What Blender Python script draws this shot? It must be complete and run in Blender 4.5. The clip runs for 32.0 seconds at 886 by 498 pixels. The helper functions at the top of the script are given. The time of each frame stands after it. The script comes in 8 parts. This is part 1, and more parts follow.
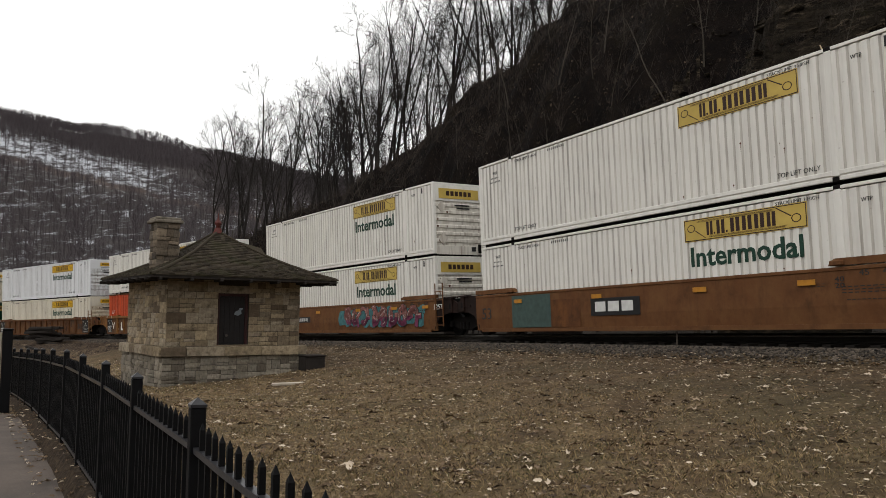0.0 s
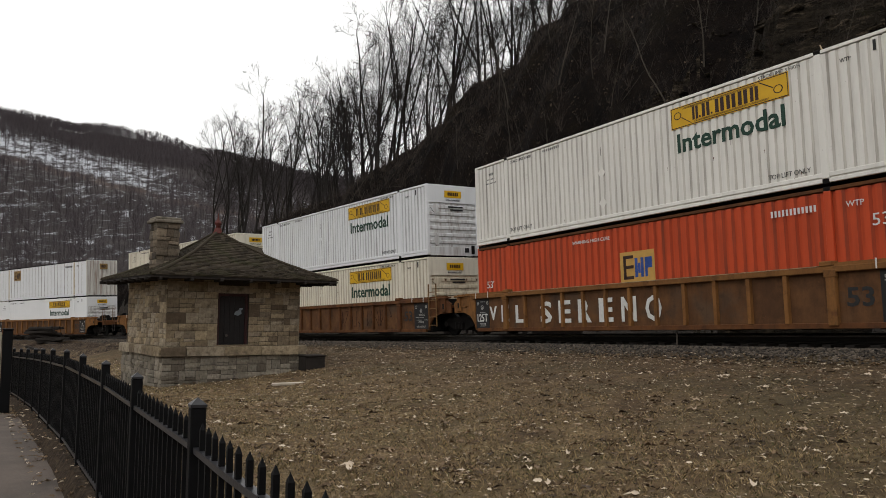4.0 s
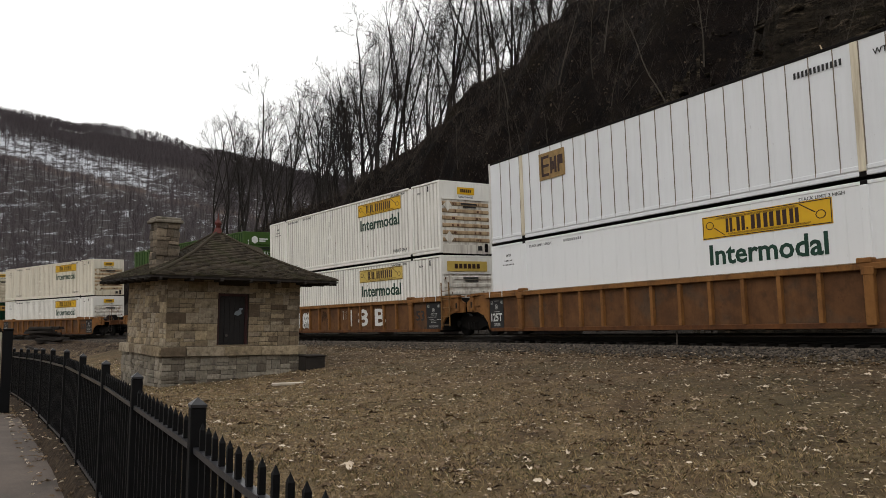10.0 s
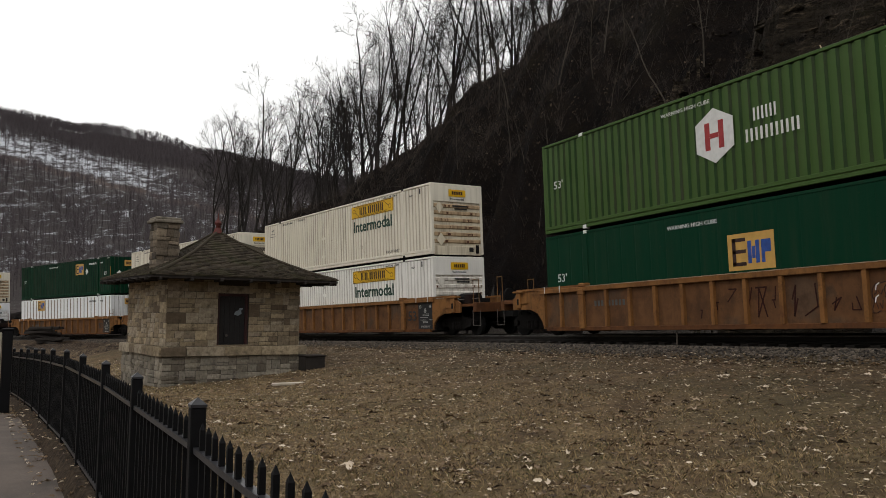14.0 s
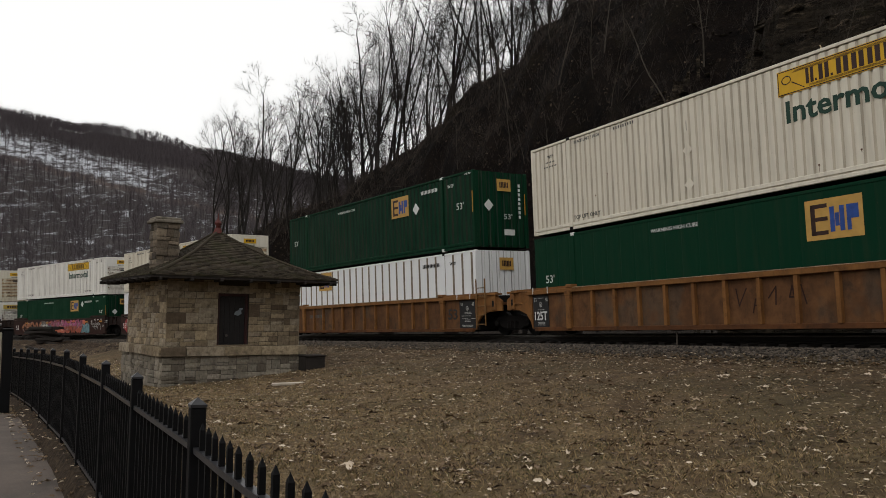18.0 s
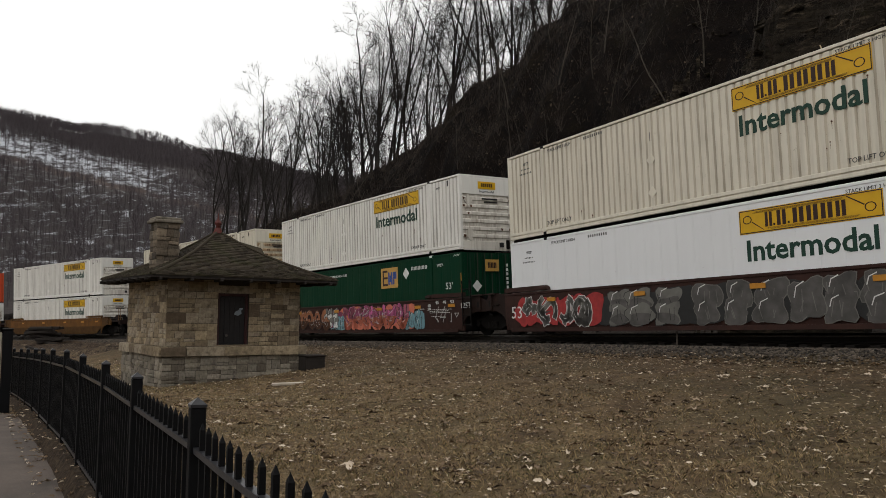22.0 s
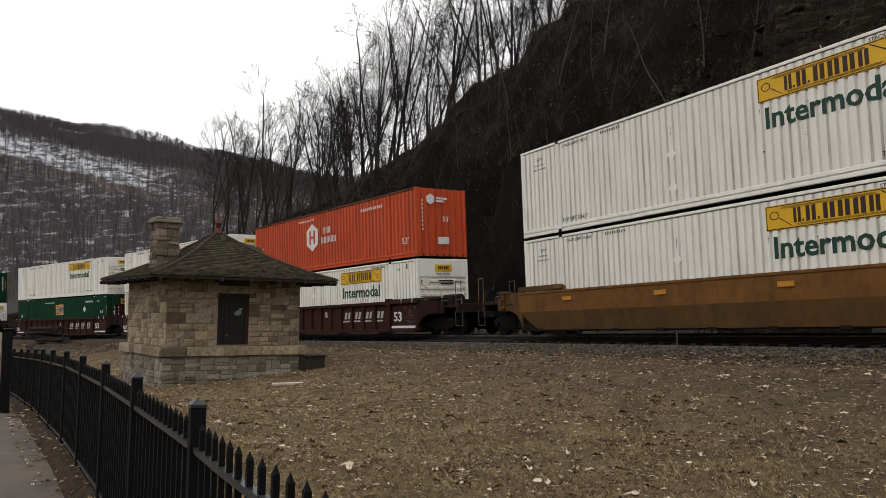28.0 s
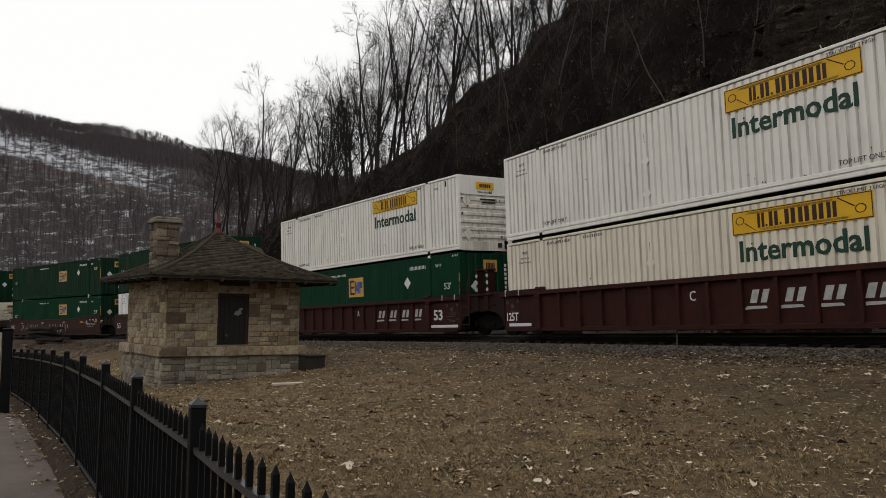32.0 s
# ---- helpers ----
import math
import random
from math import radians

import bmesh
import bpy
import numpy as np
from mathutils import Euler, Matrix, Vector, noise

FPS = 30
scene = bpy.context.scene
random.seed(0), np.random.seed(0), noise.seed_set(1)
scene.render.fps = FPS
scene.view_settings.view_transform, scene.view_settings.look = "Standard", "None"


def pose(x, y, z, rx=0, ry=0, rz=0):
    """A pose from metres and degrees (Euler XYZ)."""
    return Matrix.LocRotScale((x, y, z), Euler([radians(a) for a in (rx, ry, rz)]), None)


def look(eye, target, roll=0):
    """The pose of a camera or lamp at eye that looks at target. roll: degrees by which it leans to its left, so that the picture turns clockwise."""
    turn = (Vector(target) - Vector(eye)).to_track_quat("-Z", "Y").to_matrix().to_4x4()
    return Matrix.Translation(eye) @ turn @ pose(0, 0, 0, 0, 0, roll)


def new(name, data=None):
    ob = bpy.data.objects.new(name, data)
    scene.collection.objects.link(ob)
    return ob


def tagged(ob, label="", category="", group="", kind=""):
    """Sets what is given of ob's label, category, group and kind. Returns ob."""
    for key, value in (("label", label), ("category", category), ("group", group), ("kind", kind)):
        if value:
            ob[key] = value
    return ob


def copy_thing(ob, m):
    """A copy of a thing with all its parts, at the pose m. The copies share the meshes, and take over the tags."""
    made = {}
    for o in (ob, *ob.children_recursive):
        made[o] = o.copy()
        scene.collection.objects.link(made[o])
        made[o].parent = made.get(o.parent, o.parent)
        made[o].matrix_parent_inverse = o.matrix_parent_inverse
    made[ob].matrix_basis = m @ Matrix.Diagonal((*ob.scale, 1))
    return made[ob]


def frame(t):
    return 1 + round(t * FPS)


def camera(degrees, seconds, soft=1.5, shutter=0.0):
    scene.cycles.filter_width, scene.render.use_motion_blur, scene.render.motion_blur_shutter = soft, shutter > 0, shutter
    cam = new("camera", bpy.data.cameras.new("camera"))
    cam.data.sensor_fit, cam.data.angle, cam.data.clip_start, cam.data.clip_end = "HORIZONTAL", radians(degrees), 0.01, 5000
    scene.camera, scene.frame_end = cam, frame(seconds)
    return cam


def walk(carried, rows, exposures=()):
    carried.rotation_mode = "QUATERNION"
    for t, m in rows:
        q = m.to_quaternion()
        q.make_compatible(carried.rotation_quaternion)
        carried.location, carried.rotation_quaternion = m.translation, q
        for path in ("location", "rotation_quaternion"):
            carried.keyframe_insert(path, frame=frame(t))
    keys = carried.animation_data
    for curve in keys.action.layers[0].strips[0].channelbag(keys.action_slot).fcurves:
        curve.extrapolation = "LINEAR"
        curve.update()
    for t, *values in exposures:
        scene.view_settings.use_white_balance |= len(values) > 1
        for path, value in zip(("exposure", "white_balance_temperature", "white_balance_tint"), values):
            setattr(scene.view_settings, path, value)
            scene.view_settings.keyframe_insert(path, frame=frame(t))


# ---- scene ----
# ---- camera: on a tripod behind the park fence, never moved ----
cam = camera(56.99, 32.0, soft=0.6)
EYE = (0.0, 0.0, 1.62)
TILT = radians(4.609)
VIEW = look(EYE, (0.0, math.cos(TILT), 1.62 + math.sin(TILT)), 0.649)
walk(cam, [(0.0, VIEW), (32.0, VIEW)], exposures=[(0, -0.05), (3, -0.12), (7, -0.1), (9, 0.0), (11, -0.06), (13, -0.08), (15, -0.25), (17, -0.32), (19, -0.3), (21, -0.35), (23, -0.17), (24, -0.17), (25, -0.03), (28, 0.03), (29, -0.05), (30, -0.28), (32, -0.33)])

# ---- overcast daylight ----
SUN_EL, SUN_AZ = radians(48), radians(205)
world = bpy.data.worlds.new("overcast_sky")
scene.world = world
world.use_nodes = True
wn, wl = world.node_tree.nodes, world.node_tree.links
wn.clear()
sky = wn.new("ShaderNodeTexSky")
sky.sky_type, sky.sun_disc = "NISHITA", False
sky.sun_elevation, sky.sun_rotation = SUN_EL, SUN_AZ
sky.air_density, sky.dust_density = 1.0, 3.0
grey = wn.new("ShaderNodeHueSaturation")
grey.inputs["Saturation"].default_value = 0.12
veil = wn.new("ShaderNodeMix")
veil.data_type = "RGBA"
veil.inputs["Factor"].default_value = 0.93
veil.inputs["B"].default_value = (13.2, 13.15, 13.0, 1)
back = wn.new("ShaderNodeBackground")
back.inputs["Strength"].default_value = 0.10
wout = wn.new("ShaderNodeOutputWorld")
wl.new(sky.outputs[0], grey.inputs["Color"])
wl.new(grey.outputs[0], veil.inputs["A"])
wl.new(veil.outputs["Result"], back.inputs["Color"])
wl.new(back.outputs[0], wout.inputs["Surface"])
sun = new("sun", bpy.data.lights.new("sun", "SUN"))
sun.data.energy, sun.data.angle, sun.data.color = 0.63, radians(25), (1.0, 0.96, 0.9)
sun.matrix_world = look((math.sin(SUN_AZ) * math.cos(SUN_EL), math.cos(SUN_AZ) * math.cos(SUN_EL), math.sin(SUN_EL)), (0, 0, 0))
scene.view_settings.exposure = 0.0


# ---- materials ----
# sky-to-ground brightness balance, put into the colours: every surface is scaled down
SURFACE_DIM = 0.79


def rgba(c):
    return (c[0] * SURFACE_DIM, c[1] * SURFACE_DIM, c[2] * SURFACE_DIM, 1)


class Nodes:
    """A small wrapper for node materials."""

    def __init__(self, name):
        self.mat = bpy.data.materials.new(name)
        self.mat.use_nodes = True
        self.tree = self.mat.node_tree
        self.bsdf = self.tree.nodes["Principled BSDF"]
        self.coord = self.tree.nodes.new("ShaderNodeTexCoord")
        self.base = None

    def vary(self):
        """Gives every object its own stretch of the pattern."""
        m = self.tree.nodes.new("ShaderNodeMath")
        m.operation = "MULTIPLY"
        m.inputs[1].default_value = 61.0
        self.tree.links.new(self.random(), m.inputs[0])
        v = self.tree.nodes.new("ShaderNodeVectorMath")
        v.operation = "ADD"
        self.tree.links.new(self.coord.outputs["Object"], v.inputs[0])
        self.tree.links.new(m.outputs[0], v.inputs[1])
        self.base = v.outputs[0]

    def put(self, sock, value):
        if hasattr(value, "is_linked"):
            self.tree.links.new(value, sock)
        else:
            sock.default_value = value

    def place(self, scale=(1, 1, 1), source="Object"):
        n = self.tree.nodes.new("ShaderNodeMapping")
        n.inputs["Scale"].default_value = scale
        self.tree.links.new(self.base if self.base is not None and source == "Object" else self.coord.outputs[source], n.inputs["Vector"])
        return n.outputs[0]

    def noise(self, scale, detail=4, rough=0.55, vec=None):
        n = self.tree.nodes.new("ShaderNodeTexNoise")
        n.inputs["Scale"].default_value, n.inputs["Detail"].default_value, n.inputs["Roughness"].default_value = scale, detail, rough
        self.tree.links.new(vec if vec is not None else self.base if self.base is not None else self.coord.outputs["Object"], n.inputs["Vector"])
        return n.outputs[0]

    def voronoi(self, scale, vec=None, out="Distance"):
        n = self.tree.nodes.new("ShaderNodeTexVoronoi")
        n.inputs["Scale"].default_value = scale
        self.tree.links.new(vec if vec is not None else self.coord.outputs["Object"], n.inputs["Vector"])
        return n.outputs[out]

    def ramp(self, fac, lo, hi, a=0.0, b=1.0):
        n = self.tree.nodes.new("ShaderNodeMapRange")
        n.inputs[1].default_value, n.inputs[2].default_value, n.inputs[3].default_value, n.inputs[4].default_value = lo, hi, a, b
        self.tree.links.new(fac, n.inputs[0])
        return n.outputs[0]

    def mix(self, fac, a, b, mode="MIX"):
        n = self.tree.nodes.new("ShaderNodeMix")
        n.data_type, n.blend_type = "RGBA", mode
        self.put(n.inputs["Factor"], fac)
        self.put(n.inputs["A"], rgba(a) if isinstance(a, tuple) else a)
        self.put(n.inputs["B"], rgba(b) if isinstance(b, tuple) else b)
        return n.outputs["Result"]

    def math(self, op, a, b=0.0):
        n = self.tree.nodes.new("ShaderNodeMath")
        n.operation = op
        self.put(n.inputs[0], a)
        self.put(n.inputs[1], b)
        return n.outputs[0]

    def random(self, island=False):
        n = self.tree.nodes.new("ShaderNodeNewGeometry" if island else "ShaderNodeObjectInfo")
        return n.outputs["Random Per Island" if island else "Random"]

    def axis(self, i, source="Object"):
        n = self.tree.nodes.new("ShaderNodeSeparateXYZ")
        self.tree.links.new(self.coord.outputs[source], n.inputs[0])
        return n.outputs[i]

    def done(self, color, rough=0.7, metal=0.0, height=None, bump=0.3, dist=0.02, spec=0.35):
        self.put(self.bsdf.inputs["Base Color"], rgba(color) if isinstance(color, tuple) else color)
        self.put(self.bsdf.inputs["Roughness"], rough)
        self.bsdf.inputs["Metallic"].default_value = metal
        self.bsdf.inputs["Specular IOR Level"].default_value = spec
        if height is not None:
            n = self.tree.nodes.new("ShaderNodeBump")
            n.inputs["Strength"].default_value, n.inputs["Distance"].default_value = bump, dist
            self.tree.links.new(height, n.inputs["Height"])
            self.tree.links.new(n.outputs[0], self.bsdf.inputs["Normal"])
        return self.mat


def shade(c, k):
    return tuple(min(1.0, v * k) for v in c)


def paint(name, color, dirt=(0.16, 0.12, 0.08), amount=0.45, rough=0.55, grime=1.0):
    """Weathered paint on steel: blotches, rain streaks, chips of rust."""
    n = Nodes(name)
    n.vary()
    big = n.ramp(n.noise(0.7, 5), 0.35, 0.75)
    streak = n.ramp(n.noise(1.0, 6, 0.65, n.place((5.0, 5.0, 0.35))), 0.45, 0.75)
    chips = n.ramp(n.noise(9.0, 6, 0.7), 0.66, 0.72)
    c = n.mix(n.math("MULTIPLY", big, 0.35 * grime), color, shade(color, 0.72))
    c = n.mix(n.math("MULTIPLY", streak, amount * grime), c, n.mix(0.5, shade(color, 0.6), dirt))
    c = n.mix(n.math("MULTIPLY", chips, 0.5 * grime), c, (0.12, 0.06, 0.035))
    c = n.mix(n.math("MULTIPLY", n.random(), 0.12), c, shade(color, 0.8))
    return n.done(c, n.ramp(big, 0, 1, rough - 0.08, rough + 0.15), 0.0, n.noise(14, 3), 0.06, 0.01, 0.2)


def plain(name, color, rough=0.6, metal=0.0, var=0.25, scale=6.0, bump=0.1):
    n = Nodes(name)
    a = n.noise(scale, 5)
    c = n.mix(n.ramp(a, 0.3, 0.75), shade(color, 1 - var), shade(color, 1 + var))
    return n.done(c, rough, metal, n.noise(scale * 6, 3), bump, 0.01)


M_WHITE = paint("white_box_paint", (0.90, 0.88, 0.825), amount=0.3)
M_CREAM = paint("cream_box_paint", (0.83, 0.775, 0.65), amount=0.4)
M_GREY = paint("cool_white_box_paint", (0.84, 0.855, 0.88), amount=0.2, grime=0.6)
M_BRIGHT = paint("clean_white_box_paint", (0.88, 0.89, 0.90), amount=0.15, grime=0.4)
GRIMY = {m.name: paint("grimy_" + m.name, c, (0.20, 0.11, 0.05), 0.9, 0.6, 1.2) for m, c in ((M_WHITE, (0.84, 0.80, 0.72)), (M_CREAM, (0.78, 0.70, 0.54)), (M_GREY, (0.78, 0.79, 0.80)), (M_BRIGHT, (0.84, 0.84, 0.83)))}
M_RUSTEND = paint("rust_streaked_white_paint", (0.74, 0.72, 0.68), (0.24, 0.105, 0.045), 1.0, 0.65, 1.3)
M_RUSTSLAT = paint("rusting_cream_slat_paint", (0.52, 0.38, 0.23), (0.12, 0.045, 0.02), 1.0, 0.7, 1.6)
M_GREEN = paint("dark_green_box_paint", (0.0028, 0.036, 0.017), amount=0.25, grime=0.6)
M_GREEN.node_tree.nodes["Principled BSDF"].inputs["Specular IOR Level"].default_value = 0.06
M_LIME = paint("leaf_green_box_paint", (0.048, 0.10, 0.019), amount=0.25, grime=0.6)
M_ORANGE = paint("orange_box_paint", (0.60, 0.082, 0.025), (0.10, 0.03, 0.015), amount=0.55, grime=1.1)
# darker copies for the rib flanks: rib shading and grime put into the colour
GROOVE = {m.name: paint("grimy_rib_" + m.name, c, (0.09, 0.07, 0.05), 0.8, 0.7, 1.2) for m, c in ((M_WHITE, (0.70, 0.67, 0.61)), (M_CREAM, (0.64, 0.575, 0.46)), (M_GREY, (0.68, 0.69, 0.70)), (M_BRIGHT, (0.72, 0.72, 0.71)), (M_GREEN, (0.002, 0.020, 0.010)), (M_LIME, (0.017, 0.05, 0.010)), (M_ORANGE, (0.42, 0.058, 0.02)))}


def car_paint(name, light, mid, dark, rough=0.75, grey=0.0):
    """Old paint on a rail car: faded patches, soot, rust runs, pale scuffs and, where grey, dull overpainted areas."""
    n = Nodes(name)
    n.vary()
    c = n.mix(n.ramp(n.noise(1.3, 7, 0.7), 0.38, 0.62), mid, light)
    if grey:
        c = n.mix(n.ramp(n.noise(0.55, 4, 0.6), 0.54, 0.62, 0, grey), c, (0.085, 0.072, 0.055))
    c = n.mix(n.ramp(n.noise(1.0, 6, 0.75, n.place((2.6, 2.6, 0.9))), 0.47, 0.68, 0, 0.5), c, dark)
    c = n.mix(n.ramp(n.noise(2.2, 6, 0.7), 0.54, 0.72, 0, 0.65), c, shade(dark, 0.8))
    c = n.mix(n.ramp(n.noise(1.0, 5, 0.7, n.place((9.0, 9.0, 0.5))), 0.58, 0.72, 0, 0.3), c, shade(dark, 0.9))
    c = n.mix(n.ramp(n.noise(2.1, 6, 0.8), 0.6, 0.68, 0, 0.55), c, n.mix(0.5, dark, (0.12, 0.04, 0.018)))
    c = n.mix(n.ramp(n.noise(7.0, 6, 0.8), 0.64, 0.74, 0, 0.6), c, shade(light, 1.6))
    c = n.mix(n.math("MULTIPLY", n.random(), 0.3), c, shade(mid, 0.7))
    return n.done(c, rough, 0.0, n.noise(12, 4, 0.7), 0.12, 0.015, 0.15)


M_TAN = car_paint("ochre_car_paint", (0.285, 0.132, 0.040), (0.19, 0.083, 0.027), (0.055, 0.028, 0.015))
M_TTX = car_paint("faded_brown_car_paint", (0.19, 0.088, 0.034), (0.145, 0.060, 0.023), (0.075, 0.034, 0.016))
M_TANPLATE = car_paint("sooty_ochre_panel_paint", (0.185, 0.086, 0.034), (0.105, 0.049, 0.022), (0.036, 0.019, 0.012), grey=0.55)
M_SOOTPLATE = car_paint("sooty_brown_plate_paint", (0.055, 0.028, 0.014), (0.04, 0.021, 0.011), (0.022, 0.013, 0.009))
M_DARKEND = car_paint("dark_end_paint", (0.024, 0.012, 0.009), (0.017, 0.009, 0.007), (0.009, 0.006, 0.005))
M_RUSTY = car_paint("rusty_ochre_car_paint", (0.17, 0.068, 0.022), (0.10, 0.040, 0.017), (0.03, 0.016, 0.010))
M_BROWN = car_paint("oxide_brown_car_paint", (0.046, 0.011, 0.008), (0.030, 0.008, 0.006), (0.014, 0.006, 0.005))
M_DARKBROWN = car_paint("sooty_oxide_brown_paint", (0.026, 0.008, 0.006), (0.018, 0.006, 0.005), (0.009, 0.005, 0.004))
M_MAROON = car_paint("sooty_maroon_car_paint", (0.054, 0.024, 0.018), (0.036, 0.017, 0.014), (0.016, 0.011, 0.010))
M_MUSTARD = car_paint("mustard_car_paint", (0.20, 0.088, 0.021), (0.14, 0.062, 0.017), (0.05, 0.027, 0.012))
# lower plate's copy of the mustard, its inward slope's shade put into the colour
M_MUSTARDLOW = car_paint("sooty_mustard_car_paint", (0.12, 0.062, 0.019), (0.088, 0.043, 0.015), (0.045, 0.023, 0.010))
M_BLACK = plain("sooty_black_steel", (0.008, 0.0075, 0.007), 0.85)
M_BLACK.node_tree.nodes["Principled BSDF"].inputs["Specular IOR Level"].default_value = 0.15
M_PANEL = plain("black_stencil_panel", (0.010, 0.010, 0.011), 0.6)
# near-black: the shade under the cars is put into this iron's colour
M_IRON = plain("dark_cast_iron", (0.0065, 0.0052, 0.0045), 0.9)
M_IRON.node_tree.nodes["Principled BSDF"].inputs["Specular IOR Level"].default_value = 0.15
M_RUST = plain("rust_runs", (0.11, 0.045, 0.02), 0.8)
M_DARKSLOT = plain("weathered_post_paint", (0.21, 0.165, 0.12), 0.7)
M_YELLOW = plain("sign_yellow", (0.72, 0.42, 0.01), 0.5, var=0.1, scale=2.0)
M_OLDYELLOW = plain("faded_sign_yellow", (0.60, 0.43, 0.10), 0.6, var=0.12, scale=2.0)
M_INK = plain("sign_dark_brown", (0.035, 0.012, 0.008), 0.6)
M_STENCIL = plain("black_stencil_paint", (0.018, 0.018, 0.018), 0.6)
M_FADED = plain("faded_stencil_paint", (0.07, 0.07, 0.07), 0.6)
M_WORD = plain("bottle_green_lettering", (0.006, 0.045, 0.027), 0.55)
M_CHALK = plain("white_lettering", (0.72, 0.72, 0.70), 0.6, var=0.12)
M_GOLD = plain("ochre_sign", (0.56, 0.33, 0.08), 0.6, var=0.12)
M_DULLGOLD = plain("faded_ochre_sign", (0.30, 0.19, 0.07), 0.65, var=0.3)
M_BLUE = plain("sign_blue", (0.02, 0.07, 0.30), 0.55)
M_RED = plain("sign_red", (0.35, 0.03, 0.03), 0.55)
M_TEAL = plain("teal_overpaint", (0.05, 0.085, 0.075), 0.65)
M_PINK = plain("pink_spray", (0.62, 0.14, 0.33), 0.6)
M_MAGENTA = plain("plum_spray", (0.20, 0.035, 0.09), 0.6)
M_SALMON = plain("salmon_spray", (0.62, 0.17, 0.10), 0.6)
M_ASH = plain("dull_silver_spray", (0.15, 0.145, 0.13), 0.5, scale=3)
M_SOOTSILVER = plain("sooty_silver_spray", (0.085, 0.08, 0.075), 0.5, var=0.4, scale=3)
M_PEACH = plain("peach_spray", (0.42, 0.17, 0.08), 0.6)
M_ROSE = plain("rose_spray", (0.36, 0.10, 0.15), 0.6)
M_SKY = plain("pale_blue_spray", (0.15, 0.29, 0.33), 0.6)
M_TEALSPRAY = plain("grey_teal_spray", (0.07, 0.145, 0.16), 0.6)
M_TEALMID = plain("dark_teal_spray", (0.05, 0.17, 0.185), 0.6, var=0.4)
M_DUSTYPINK = plain("dusty_pink_spray", (0.34, 0.135, 0.12), 0.6, var=0.4)
M_BLUEDUST = plain("faded_blue_spray", (0.058, 0.058, 0.066), 0.7, var=0.5)
M_WORNEDGE = plain("worn_pale_edge_paint", (0.34, 0.25, 0.15), 0.7, var=0.5)
M_LEMON = plain("yellow_reflector", (0.50, 0.22, 0.02), 0.5)
M_GRAB = plain("dull_ochre_rail_paint", (0.17, 0.085, 0.02), 0.6)
M_GRABGREY = plain("dull_grey_rail_paint", (0.10, 0.085, 0.075), 0.6)
M_SILVER = plain("silver_spray", (0.42, 0.42, 0.40), 0.55)
M_RAIL = plain("worn_rail_steel", (0.018, 0.014, 0.011), 0.6, 0.2)
M_RAILHEAD = plain("bright_rail_head", (0.24, 0.225, 0.21), 0.42, 1.0, var=0.5, scale=1.5)
M_TIE = plain("creosoted_wood", (0.022, 0.017, 0.014), 0.9, bump=0.4)
M_FENCE = plain("black_fence_enamel", (0.0026, 0.0026, 0.0033), 0.6, var=0.2, scale=20)
M_FENCE.node_tree.nodes["Principled BSDF"].inputs["Specular IOR Level"].default_value = 0.15
# greyer than the pickets: the sky highlight on rails and caps, put into colour
M_FENCERAIL = plain("sky_sheen_rail_enamel", (0.03, 0.03, 0.034), 0.3, var=0.4, scale=9)


def stone_material(name, tones, moss):
    n = Nodes(name)
    r = n.random()
    c = n.mix(r, tones[0], tones[1])
    c = n.mix(n.ramp(n.math("FRACT", n.math("MULTIPLY", r, 7.31)), 0.55, 0.9), c, tones[2])
    c = n.mix(n.ramp(n.noise(4, 7, 0.72), 0.42, 0.7, 0, 0.8), c, shade(tones[0], 0.5))
    c = n.mix(n.ramp(n.noise(2.0, 5, 0.6), 0.6, 0.75, 0, moss), c, (0.06, 0.07, 0.035))
    h = n.math("ADD", n.noise(7, 7, 0.75), n.math("MULTIPLY", n.noise(40, 4), 0.4))
    return n.done(c, 0.92, 0, h, 0.9, 0.07, 0.2)


M_STONE = stone_material("brown_sandstone", ((0.16, 0.12, 0.082), (0.57, 0.45, 0.29), (0.46, 0.385, 0.285)), 0.18)
M_BASE = stone_material("grey_foundation_stone", ((0.15, 0.127, 0.097), (0.46, 0.405, 0.32), (0.31, 0.275, 0.225)), 0.55)
M_CHIMNEY = stone_material("sooty_chimney_stone", ((0.075, 0.060, 0.047), (0.36, 0.285, 0.205), (0.21, 0.175, 0.135)), 0.3)
M_MORTAR = plain("sooty_mortar", (0.05, 0.041, 0.032), 0.95, bump=0.3)


def shingle_material():
    n = Nodes("weathered_shingles")
    r = n.random(True)
    c = n.mix(r, (0.026, 0.020, 0.015), (0.085, 0.069, 0.050))
    c = n.mix(n.ramp(n.noise(1.6, 6, 0.7), 0.48, 0.66, 0, 0.7), c, (0.048, 0.050, 0.022))
    return n.done(c, 0.95, 0, n.noise(30, 5), 0.6, 0.03, 0.1)


